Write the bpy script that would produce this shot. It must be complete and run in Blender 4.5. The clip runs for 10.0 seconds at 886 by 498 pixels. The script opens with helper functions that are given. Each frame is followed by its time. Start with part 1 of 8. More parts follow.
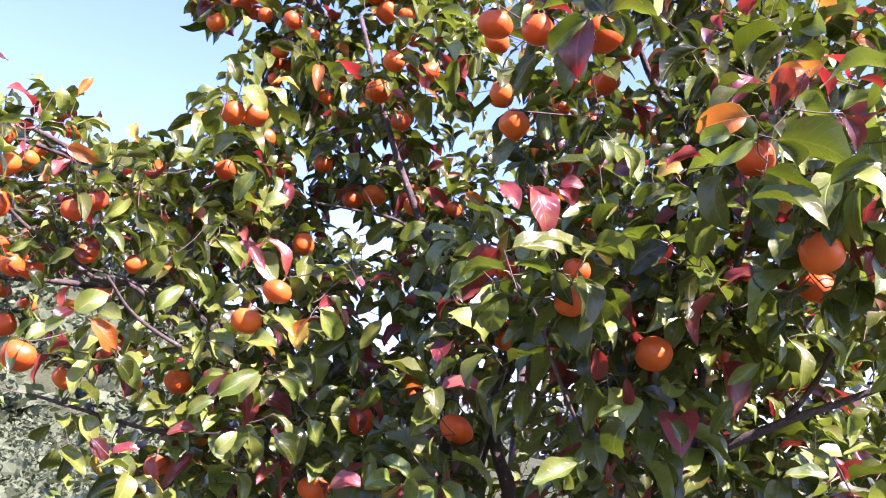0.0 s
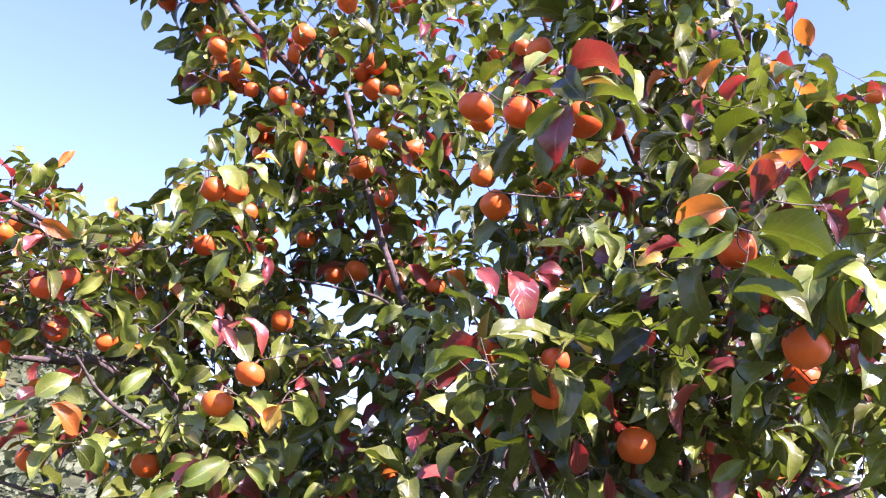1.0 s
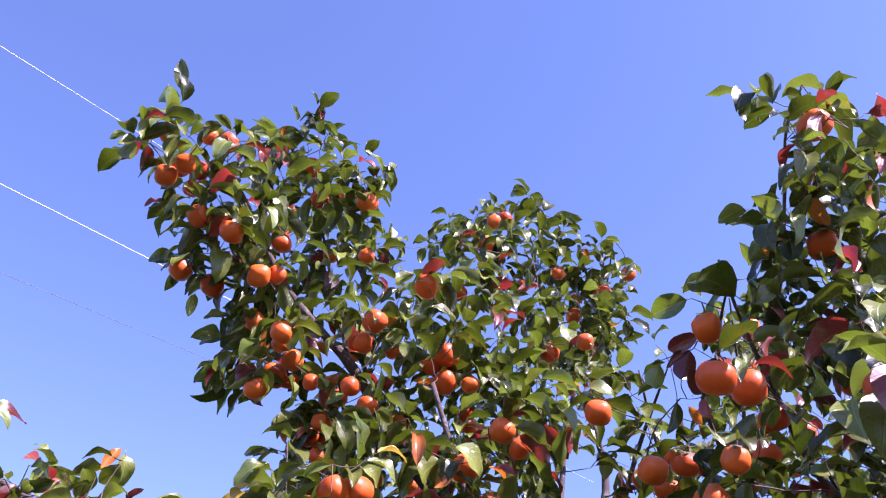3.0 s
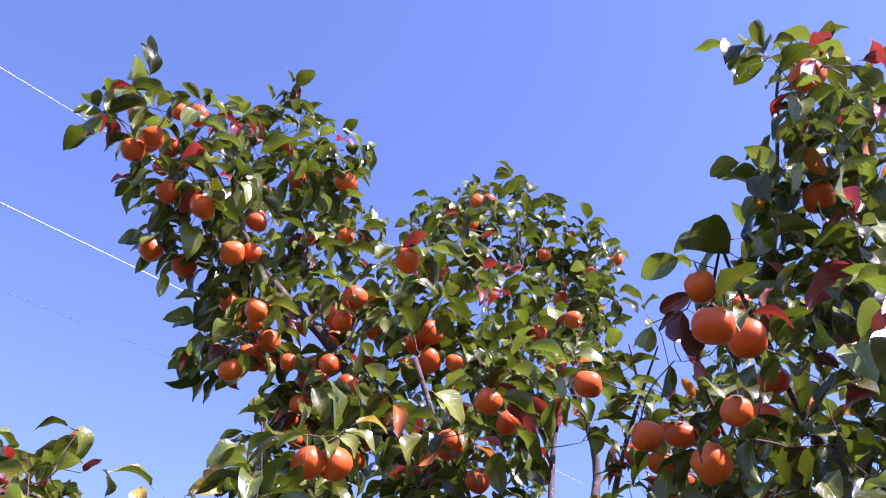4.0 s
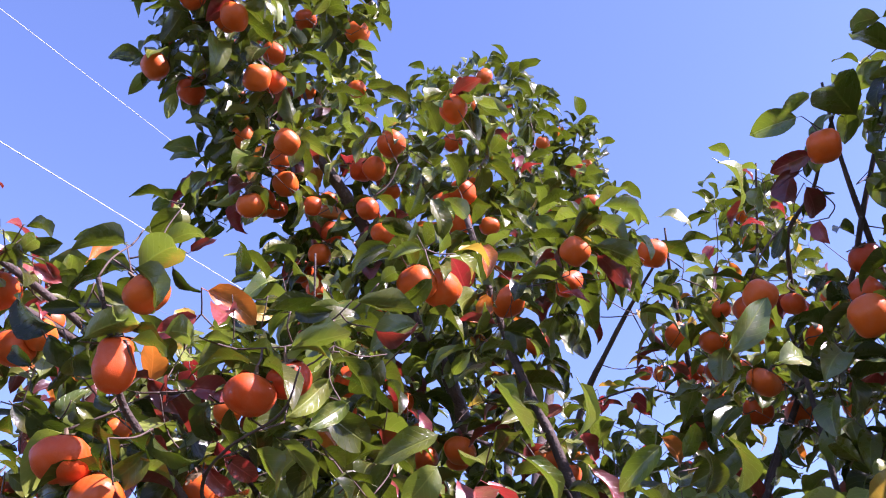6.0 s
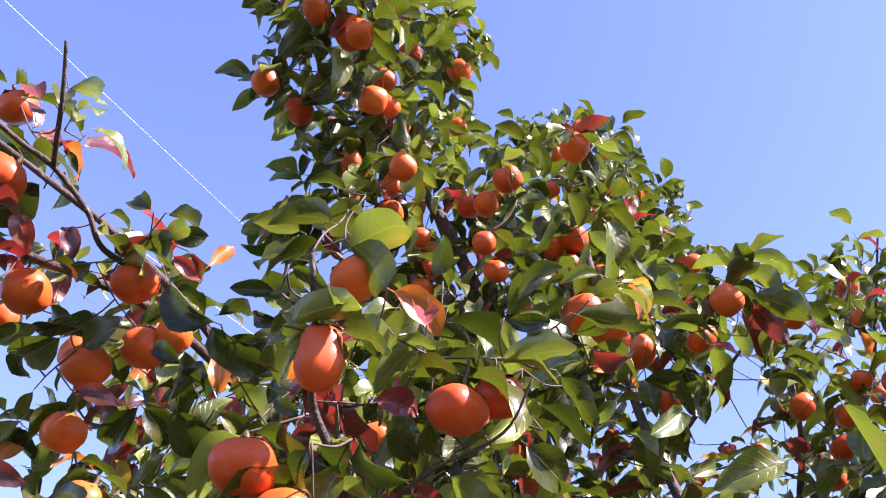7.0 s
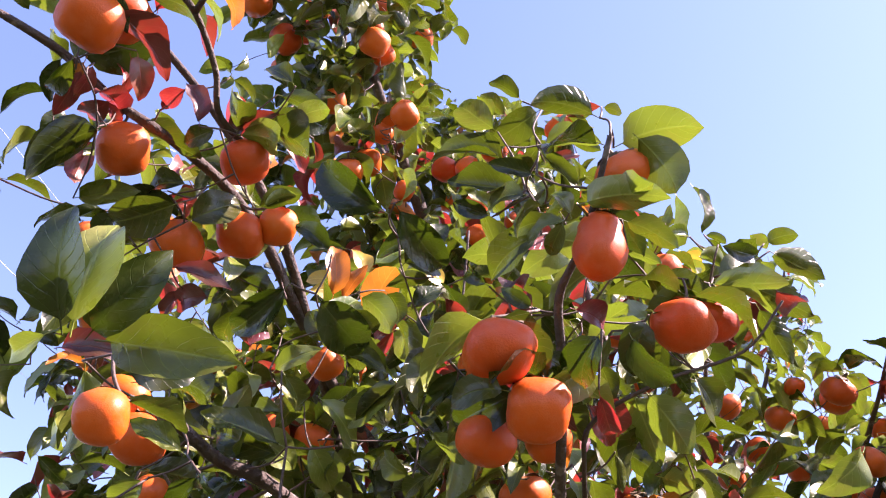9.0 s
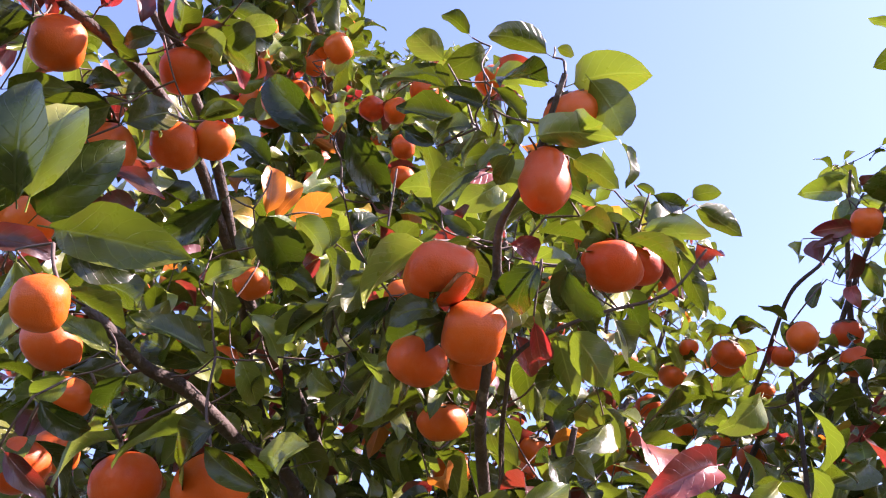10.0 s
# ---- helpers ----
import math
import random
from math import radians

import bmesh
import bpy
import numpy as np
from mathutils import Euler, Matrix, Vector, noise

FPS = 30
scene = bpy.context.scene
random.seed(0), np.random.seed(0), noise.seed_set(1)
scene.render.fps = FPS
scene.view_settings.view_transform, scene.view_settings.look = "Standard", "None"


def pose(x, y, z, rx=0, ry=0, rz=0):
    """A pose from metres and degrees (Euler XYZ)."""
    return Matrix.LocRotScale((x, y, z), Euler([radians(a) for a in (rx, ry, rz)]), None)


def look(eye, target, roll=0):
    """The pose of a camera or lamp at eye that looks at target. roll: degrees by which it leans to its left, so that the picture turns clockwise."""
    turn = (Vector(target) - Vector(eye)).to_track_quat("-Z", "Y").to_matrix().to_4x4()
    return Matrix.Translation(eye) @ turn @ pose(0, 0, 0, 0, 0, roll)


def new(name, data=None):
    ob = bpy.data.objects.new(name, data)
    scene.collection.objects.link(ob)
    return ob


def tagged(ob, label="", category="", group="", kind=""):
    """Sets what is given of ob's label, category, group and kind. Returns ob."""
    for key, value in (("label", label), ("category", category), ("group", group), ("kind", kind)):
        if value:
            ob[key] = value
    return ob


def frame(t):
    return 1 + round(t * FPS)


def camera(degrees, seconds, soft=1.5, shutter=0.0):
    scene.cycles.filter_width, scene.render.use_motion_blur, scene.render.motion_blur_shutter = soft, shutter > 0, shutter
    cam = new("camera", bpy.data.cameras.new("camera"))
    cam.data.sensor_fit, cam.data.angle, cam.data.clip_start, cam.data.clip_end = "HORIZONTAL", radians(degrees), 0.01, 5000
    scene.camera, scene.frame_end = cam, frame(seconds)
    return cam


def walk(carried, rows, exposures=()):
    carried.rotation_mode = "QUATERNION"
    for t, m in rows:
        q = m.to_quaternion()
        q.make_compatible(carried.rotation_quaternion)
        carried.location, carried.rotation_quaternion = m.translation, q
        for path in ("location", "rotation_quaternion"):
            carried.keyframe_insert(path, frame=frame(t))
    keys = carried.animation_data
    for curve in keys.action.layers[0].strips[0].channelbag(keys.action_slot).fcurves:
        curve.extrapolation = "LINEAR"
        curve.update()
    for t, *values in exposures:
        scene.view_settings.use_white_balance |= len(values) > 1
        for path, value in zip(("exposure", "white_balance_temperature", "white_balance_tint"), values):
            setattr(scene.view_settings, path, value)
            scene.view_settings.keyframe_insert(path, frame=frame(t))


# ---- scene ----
cam = camera(54.0, 10.0, soft=1.1, shutter=0.0)
PATH = [
    (0.0, (-0.007, 0.001, 1.594), (-0.087, 1.940, 2.078), 2.12),
    (0.5, (0.042, -0.002, 1.620), (-0.027, 1.918, 2.177), 2.45),
    (1.0, (0.013, 0.027, 1.631), (-0.050, 1.923, 2.265), 2.66),
    (1.5, (-0.165, 0.097, 1.646), (-0.142, 1.916, 2.477), 1.79),
    (2.0, (-0.306, 0.253, 1.670), (-0.311, 1.897, 2.809), 3.89),
    (2.5, (-0.450, 0.310, 1.634), (-0.429, 1.844, 2.917), 3.08),
    (2.7, (-0.486, 0.326, 1.668), (-0.410, 1.858, 2.951), 1.24),
    (3.8, (-0.526, 0.375, 1.701), (-0.332, 1.920, 2.957), -1.95),
    (4.0, (-0.488, 0.462, 1.678), (-0.312, 1.984, 2.964), -2.72),
    (4.5, (-0.447, 0.611, 1.669), (-0.361, 2.115, 2.985), -1.54),
    (5.0, (-0.616, 0.684, 1.685), (-0.488, 2.292, 2.867), 0.36),
    (5.2, (-0.702, 0.698, 1.679), (-0.499, 2.322, 2.829), -0.90),
    (6.3, (-0.858, 0.857, 1.655), (-0.372, 2.403, 2.828), -2.07),
    (6.5, (-0.878, 0.911, 1.672), (-0.434, 2.441, 2.881), -0.33),
    (7.0, (-1.001, 0.980, 1.679), (-0.617, 2.471, 2.955), 2.76),
    (7.5, (-1.166, 1.022, 1.639), (-0.646, 2.417, 2.976), 0.07),
    (8.0, (-1.242, 1.075, 1.636), (-0.565, 2.416, 2.956), -0.71),
    (8.5, (-1.252, 1.149, 1.638), (-0.592, 2.539, 2.915), 3.37),
    (9.0, (-1.316, 1.216, 1.620), (-0.520, 2.520, 2.911), 0.75),
    (9.5, (-1.348, 1.195, 1.597), (-0.405, 2.441, 2.845), 0.05),
    (10.0, (-1.339, 1.240, 1.593), (-0.326, 2.470, 2.802), 0.47),
]
walk(cam, [(t, look(eye, target, roll)) for t, eye, target, roll in PATH], exposures=[
    (0.0, 2.42, 5800, 48), (1.3, 2.30, 5800, 47), (1.9, 2.02, 5900, 44), (2.3, 1.74, 5650, 49), (5.2, 1.74, 5650, 49), (6.4, 1.96, 5950, 45), (8.6, 2.27, 6450, 42), (9.5, 2.42, 6750, 41), (10.0, 2.34, 6550, 41)])

# ---- light: clear sky and a sun high to the right ----
SUN_DIR = Vector((0.56, -0.45, 0.70)).normalized()
world = bpy.data.worlds.new("sky")
scene.world = world
world.use_nodes = True
wn = world.node_tree.nodes
sky = wn.new("ShaderNodeTexSky")
sky.sky_type = "NISHITA"
sky.sun_disc = False
sky.sun_elevation = math.asin(SUN_DIR.z)
sky.sun_rotation = math.atan2(SUN_DIR.x, SUN_DIR.y)
sky.air_density, sky.dust_density, sky.ozone_density = 1.0, 0.35, 3.0
wn["Background"].inputs["Strength"].default_value = 0.088
world.node_tree.links.new(sky.outputs[0], wn["Background"].inputs["Color"])
sun_data = bpy.data.lights.new("sun", "SUN")
sun_data.energy, sun_data.angle, sun_data.color = 5.0, radians(0.53), (1.0, 0.95, 0.86)
sun = new("sun", sun_data)
sun.matrix_world = look(SUN_DIR * 30, (0, 0, 0))


# ---- materials ----
class Nodes:
    """A short way to write a node material."""

    def __init__(self, name):
        self.mat = bpy.data.materials.new(name)
        self.mat.use_nodes = True
        self.tree = self.mat.node_tree
        self.bsdf = self.tree.nodes["Principled BSDF"]
        self.out = self.tree.nodes["Material Output"]

    def add(self, kind, **values):
        node = self.tree.nodes.new(kind)
        for key, value in values.items():
            if key in ("operation", "blend_type", "data_type", "attribute_name", "uv_map", "noise_dimensions", "feature"):
                setattr(node, key, value)
            else:
                node.inputs[key.replace("_", " ")].default_value = value
        return node

    def link(self, a, b):
        self.tree.links.new(a, b)

    def math(self, op, a, b=None):
        node = self.tree.nodes.new("ShaderNodeMath")
        node.operation = op
        for i, v in enumerate((a, b)):
            if v is None:
                continue
            if isinstance(v, (int, float)):
                node.inputs[i].default_value = v
            else:
                self.link(v, node.inputs[i])
        return node.outputs[0]

    def ramp(self, fac, stops):
        node = self.tree.nodes.new("ShaderNodeValToRGB")
        els = node.color_ramp.elements
        while len(els) < len(stops):
            els.new(0.5)
        for el, (at, col) in zip(els, stops):
            el.position, el.color = at, (*col, 1)
        self.link(fac, node.inputs[0])
        return node.outputs[0]

    def mix(self, fac, a, b, blend="MIX"):
        node = self.tree.nodes.new("ShaderNodeMix")
        node.data_type, node.blend_type = "RGBA", blend
        for i, v in ((0, fac), (6, a), (7, b)):
            if isinstance(v, (int, float)):
                node.inputs[i].default_value = v
            elif isinstance(v, tuple):
                node.inputs[i].default_value = (*v, 1)
            else:
                self.link(v, node.inputs[i])
        return node.outputs[2]

    def noise(self, vector, scale, detail=3.0, rough=0.55):
        node = self.tree.nodes.new("ShaderNodeTexNoise")
        node.inputs["Scale"].default_value, node.inputs["Detail"].default_value = scale, detail
        node.inputs["Roughness"].default_value = rough
        if vector is not None:
            self.link(vector, node.inputs["Vector"])
        return node.outputs[0]

    def bump(self, height, strength, distance=0.01):
        node = self.tree.nodes.new("ShaderNodeBump")
        node.inputs["Strength"].default_value, node.inputs["Distance"].default_value = strength, distance
        self.link(height, node.inputs["Height"])
        return node.outputs[0]

    def coords(self, which):
        return self.tree.nodes.new("ShaderNodeTexCoord").outputs[which]


def leaf_material(name, dark, light, spot, glow, spots=0.35, gloss=0.34, thin_part=0.27, shine=0.55):
    """A leaf: two shades from leaf to leaf, blotches, pale veins, a waxy face and light that shines through."""
    n = Nodes(name)
    uv = n.tree.nodes.new("ShaderNodeSeparateXYZ")
    n.link(n.coords("UV"), uv.inputs[0])
    u, v = uv.outputs[0], uv.outputs[1]
    side = n.math("ABSOLUTE", n.math("SUBTRACT", u, 0.5))
    own = n.math("FRACT", n.math("ADD", n.tree.nodes.new("ShaderNodeObjectInfo").outputs["Random"],
                                 n.tree.nodes.new("ShaderNodeNewGeometry").outputs["Random Per Island"]))
    place = n.tree.nodes.new("ShaderNodeNewGeometry").outputs["Position"]
    base = n.mix(n.math("POWER", own, 1.6), dark, light)
    blotch = n.ramp(n.noise(place, 28.0, 4.0), [(0.5, (0, 0, 0)), (0.68, (1, 1, 1))])
    base = n.mix(n.math("MULTIPLY", blotch, spots), base, spot)
    grain = n.noise(place, 260.0, 2.0)
    base = n.mix(n.math("MULTIPLY", grain, 0.22), base, tuple(c * 0.45 for c in dark))
    mid = n.ramp(side, [(0.0, (1, 1, 1)), (0.035, (0, 0, 0))])
    rib = n.math("ABSOLUTE", n.math("SINE", n.math("MULTIPLY", n.math("SUBTRACT", v, n.math("MULTIPLY", side, 0.55)), 24.0)))
    ribs = n.ramp(rib, [(0.0, (1, 1, 1)), (0.16, (0, 0, 0))])
    veins = n.math("MAXIMUM", mid, n.math("MULTIPLY", ribs, 0.5))
    base = n.mix(n.math("MULTIPLY", veins, 0.4), base, tuple(min(1, c * 1.9 + 0.03) for c in light))
    n.link(base, n.bsdf.inputs["Base Color"])
    n.link(n.math("ADD", n.math("MULTIPLY", n.noise(place, 45.0, 3.0), 0.22), gloss - 0.11), n.bsdf.inputs["Roughness"])
    n.bsdf.inputs["Specular IOR Level"].default_value = shine
    n.link(n.bump(n.math("SUBTRACT", n.noise(place, 90.0, 3.0), veins), 0.35, 0.002), n.bsdf.inputs["Normal"])
    thin = n.tree.nodes.new("ShaderNodeBsdfTranslucent")
    through_col = n.mix(n.math("MULTIPLY", blotch, spots), glow, tuple(c * 0.7 for c in spot))
    n.link(n.mix(0.25, through_col, base), thin.inputs["Color"])
    both = n.tree.nodes.new("ShaderNodeMixShader")
    both.inputs[0].default_value = thin_part
    n.link(n.bsdf.outputs[0], both.inputs[1])
    n.link(thin.outputs[0], both.inputs[2])
    n.link(both.outputs[0], n.out.inputs["Surface"])
    return n.mat


LEAF = {
    "green": leaf_material("leaf_green", (0.012, 0.018, 0.002), (0.125, 0.145, 0.020), (0.14, 0.11, 0.026), (0.17, 0.25, 0.006), thin_part=0.16, gloss=0.29, shine=0.38),
    "lime": leaf_material("leaf_lime", (0.070, 0.105, 0.012), (0.21, 0.245, 0.040), (0.28, 0.20, 0.06), (0.25, 0.36, 0.016), thin_part=0.21, gloss=0.30, shine=0.7),
    # a darker copy of green: the crown's inner shade put into the leaf colour
    "old": leaf_material("leaf_shaded_green", (0.010, 0.017, 0.002), (0.032, 0.045, 0.006), (0.07, 0.06, 0.02), (0.10, 0.17, 0.005), thin_part=0.13, gloss=0.27, shine=0.36),
    "yellow": leaf_material("leaf_yellow", (0.32, 0.22, 0.03), (0.50, 0.33, 0.04), (0.42, 0.12, 0.02), (0.70, 0.46, 0.04)),
    "orange": leaf_material("leaf_orange", (0.34, 0.090, 0.014), (0.52, 0.17, 0.025), (0.13, 0.12, 0.02), (0.85, 0.26, 0.02)),
    "red": leaf_material("leaf_red", (0.12, 0.014, 0.014), (0.33, 0.070, 0.050), (0.20, 0.11, 0.035), (0.46, 0.028, 0.024), spots=0.55, shine=0.7),
    "dark": leaf_material("leaf_dark_red", (0.055, 0.012, 0.012), (0.12, 0.026, 0.020), (0.06, 0.06, 0.02), (0.34, 0.035, 0.015), shine=0.7),
}
TINTS = list(LEAF)


def fruit_material():
    n = Nodes("fruit_skin")
    local = n.coords("Object")
    own = n.tree.nodes.new("ShaderNodeObjectInfo").outputs["Random"]
    base = n.ramp(own, [(0.0, (0.56, 0.068, 0.005)), (0.4, (0.64, 0.102, 0.006)), (0.75, (0.69, 0.135, 0.008)), (1.0, (0.48, 0.044, 0.007))])
    broad = n.noise(local, 2.2, 3.0)
    base = n.mix(n.math("MULTIPLY", broad, 0.4), base, (0.54, 0.066, 0.005))
    bloom = n.ramp(n.noise(local, 5.0, 5.0), [(0.45, (0, 0, 0)), (0.75, (1, 1, 1))])
    base = n.mix(n.math("MULTIPLY", bloom, 0.10), base, (0.70, 0.36, 0.26))
    specks = n.ramp(n.noise(local, 26.0, 2.0), [(0.70, (0, 0, 0)), (0.78, (1, 1, 1))])
    base = n.mix(n.math("MULTIPLY", specks, 0.35), base, (0.16, 0.05, 0.02))
    n.link(base, n.bsdf.inputs["Base Color"])
    n.link(n.ramp(n.noise(local, 7.0, 4.0), [(0.3, (0.30, 0.30, 0.30)), (0.75, (0.55, 0.55, 0.55))]), n.bsdf.inputs["Roughness"])
    n.bsdf.inputs["Specular IOR Level"].default_value = 0.32
    n.bsdf.inputs["Subsurface Weight"].default_value = 0.03
    n.bsdf.inputs["Subsurface Radius"].default_value = (0.012, 0.004, 0.001)
    n.bsdf.inputs["Subsurface Scale"].default_value = 1.0
    n.link(n.bump(n.noise(local, 34.0, 3.0), 0.10, 0.01), n.bsdf.inputs["Normal"])
    return n.mat


def bark_material():
    n = Nodes("bark")
    place = n.coords("Object")
    long = n.noise(place, 18.0, 6.0, 0.65)
    fine = n.noise(place, 160.0, 4.0)
    base = n.ramp(long, [(0.25, (0.036, 0.025, 0.020)), (0.55, (0.075, 0.055, 0.046)), (0.8, (0.16, 0.125, 0.11))])
    base = n.mix(n.math("MULTIPLY", fine, 0.5), base, (0.09, 0.065, 0.055))
    lichen = n.ramp(n.noise(place, 45.0, 3.0), [(0.62, (0, 0, 0)), (0.7, (1, 1, 1))])
    base = n.mix(n.math("MULTIPLY", lichen, 0.4), base, (0.30, 0.27, 0.24))
    n.link(base, n.bsdf.inputs["Base Color"])
    n.bsdf.inputs["Roughness"].default_value = 0.8
    n.link(n.bump(n.math("ADD", long, fine), 0.7, 0.006), n.bsdf.inputs["Normal"])
    n.bsdf.inputs["Specular IOR Level"].default_value = 0.25
    return n.mat


def plain_material(name, a, b, rough, scale, bump=0.2, metal=0.0):
    n = Nodes(name)
    place = n.coords("Object")
    base = n.mix(n.noise(place, scale, 5.0), a, b)
    fine = n.noise(place, scale * 9, 3.0)
    base = n.mix(n.math("MULTIPLY", fine, 0.35), base, tuple(c * 0.55 for c in a))
    n.link(base, n.bsdf.inputs["Base Color"])
    n.bsdf.inputs["Roughness"].default_value = rough
    n.bsdf.inputs["Metallic"].default_value = metal
    n.bsdf.inputs["Specular IOR Level"].default_value = 0.5 if rough < 0.9 else 0.05
    n.link(n.bump(fine, bump, 0.02), n.bsdf.inputs["Normal"])
    return n.mat


FRUIT = fruit_material()
BARK = bark_material()
TWIG = plain_material("twig_bark", (0.060, 0.036, 0.026), (0.12, 0.075, 0.055), 0.7, 60.0)
CALYX = plain_material("dry_calyx", (0.10, 0.085, 0.035), (0.17, 0.085, 0.04), 0.7, 120.0)


def grass_material():
    n = Nodes("dry_grass")
    place = n.coords("Object")
    patch = n.ramp(n.noise(place, 0.35, 5.0, 0.65), [(0.35, (0.045, 0.060, 0.026)), (0.5, (0.070, 0.086, 0.042)), (0.68, (0.120, 0.125, 0.070))])
    tufts = n.ramp(n.noise(place, 6.0, 6.0, 0.7), [(0.35, (0.25, 0.25, 0.25)), (0.65, (1, 1, 1))])
    base = n.mix(0.75, patch, tufts, "MULTIPLY")
    blades = n.noise(place, 70.0, 3.0)
    base = n.mix(n.math("MULTIPLY", blades, 0.4), base, (0.10, 0.095, 0.045))
    n.link(base, n.bsdf.inputs["Base Color"])
    n.bsdf.inputs["Roughness"].default_value = 0.95
    n.bsdf.inputs["Specular IOR Level"].default_value = 0.05
    n.link(n.bump(n.math("ADD", tufts, blades), 0.8, 0.05), n.bsdf.inputs["Normal"])
    return n.mat


GRASS = grass_material()
SCRUB = leaf_material("scrub_leaf", (0.070, 0.090, 0.042), (0.130, 0.152, 0.080), (0.20, 0.19, 0.12), (0.14, 0.16, 0.05), gloss=0.8, shine=0.15)
GUM = leaf_material("gum_leaf", (0.13, 0.15, 0.12), (0.24, 0.26, 0.23), (0.30, 0.28, 0.24), (0.18, 0.20, 0.12), gloss=0.5)
CABLE = plain_material("cable_metal", (0.62, 0.62, 0.65), (0.7, 0.7, 0.7), 0.5, 5.0, 0.05)
DARK_CABLE = plain_material("cable_sheath", (0.10, 0.10, 0.13), (0.16, 0.16, 0.2), 0.7, 5.0, 0.05)


# ---- mesh helpers ----
def mesh_object(name, verts, faces, mats, parent=None, label="", uvs=None, slots=None, smooth=True):
    me = bpy.data.meshes.new(name)
    me.from_pydata(verts, [], faces)
    for m in mats:
        me.materials.append(m)
    if uvs is not None:
        layer = me.uv_layers.new(name="UVMap")
        layer.data.foreach_set("uv", np.asarray(uvs, dtype=np.float32).ravel())
    if slots is not None:
        me.polygons.foreach_set("material_index", np.asarray(slots, dtype=np.int32))
    if smooth:
        me.polygons.foreach_set("use_smooth", np.ones(len(me.polygons), dtype=bool))
    me.update()
    ob = new(name, me)
    ob.parent = parent
    return tagged(ob, label) if label else ob


def smooth_line(points, steps=5):
    """A Catmull-Rom line through a few points."""
    p = [Vector(q) for q in points]
    if len(p) < 3:
        return p
    p = [p[0] * 2 - p[1]] + p + [p[-1] * 2 - p[-2]]
    out = []
    for i in range(1, len(p) - 2):
        a, b, c, d = p[i - 1:i + 3]
        for k in range(steps):
            t = k / steps
            out.append(0.5 * (2 * b + (c - a) * t + (2 * a - 5 * b + 4 * c - d) * t * t + (3 * b - a - 3 * c + d) * t ** 3))
    return out + [p[-2]]


def tube(line, r0, r1, sides=8, rough=0.0, verts=None, faces=None):
    """A tapered, slightly knotty round branch along a line, appended to verts and faces."""
    verts = [] if verts is None else verts
    faces = [] if faces is None else faces
    start, n = len(verts), len(line)
    ref = Vector((0.31, 0.87, 0.38))
    for i, c in enumerate(line):
        d = (line[min(i + 1, n - 1)] - line[max(i - 1, 0)]).normalized()
        a = d.cross(ref).normalized()
        b = d.cross(a)
        r = r0 + (r1 - r0) * (i / (n - 1)) ** 0.8
        knot = 1 + rough * (noise.noise(c * 17.0) + 0.8 * max(0, noise.noise(c * 41.0)))
        for k in range(sides):
            w = 2 * math.pi * k / sides
            q = c + (a * math.cos(w) + b * math.sin(w)) * r * knot * (1 + rough * 0.5 * noise.noise((c + a * math.cos(w) * 0.2) * 30))
            verts.append(q)
    for i in range(n - 1):
        for k in range(sides):
            k2 = (k + 1) % sides
            faces.append((start + i * sides + k, start + i * sides + k2, start + (i + 1) * sides + k2, start + (i + 1) * sides + k))
    faces.append(tuple(start + k for k in reversed(range(sides))))
    faces.append(tuple(start + (n - 1) * sides + k for k in range(sides)))
    return verts, faces


# ---- leaves ----
def leaf_shape(seed):
    """One leaf 1 long from its stalk at the origin along +y, face up +z: an oval with a drawn-out tip, folded on its midrib, wavy and bent."""
    rng = random.Random(seed)
    rows, width = 9, rng.uniform(0.235, 0.315)
    fold, bend, curl = rng.uniform(0.25, 1.1), rng.uniform(0.1, 0.9), rng.uniform(-0.6, 0.6)
    wave, phase, skew = rng.uniform(0.02, 0.06), rng.uniform(0, 6.3), rng.uniform(-0.12, 0.12)
    verts, faces, uvs = [], [], []
    y, z = 0.0, 0.0
    pts = []
    stalk = 0.10
    for i in range(rows):
        s = i / (rows - 1)
        w = width * (math.sin(math.pi * s ** 0.86) ** 0.74 if 0 < s < 1 else 0.0) * (1 - 0.16 * s)
        w = max(w, 0.006)
        ang = 0.25 - bend * 1.7 * s
        if i:
            y += (1 - stalk) / (rows - 1) * math.cos(ang)
            z += (1 - stalk) / (rows - 1) * math.sin(ang)
        f = fold * (1 - 0.4 * s)
        for j, e in enumerate((-1, -0.5, 0, 0.5, 1)):
            x = e * w * math.cos(f * abs(e)) + skew * s * s
            h = abs(e) * w * math.sin(f) * 0.9 + wave * abs(e) * math.sin(phase + 11 * s + (1.3 if e > 0 else 0)) + curl * x * s
            pts.append((x, stalk + y - h * math.sin(ang) * 0.5, z + h))
            uvs.append((0.5 + e * 0.5, s))
    r = 0.007
    base = len(pts)
    for yy, zz in ((0.0, -0.01), (stalk + 0.02, 0.004)):
        for w in range(3):
            pts.append((r * math.cos(w * 2.094), yy, zz + r * math.sin(w * 2.094)))
            uvs.append((0.5, 0.0))
    for i in range(rows - 1):
        for j in range(4):
            a = i * 5 + j
            faces.append((a, a + 1, a + 6, a + 5))
    for w in range(3):
        faces.append((base + w, base + (w + 1) % 3, base + 3 + (w + 1) % 3, base + 3 + w))
    return np.array(pts), faces, [uvs[k] for f in faces for k in f]


SHAPES = [leaf_shape(100 + i) for i in range(14)]
LEAF_MESHES = {}


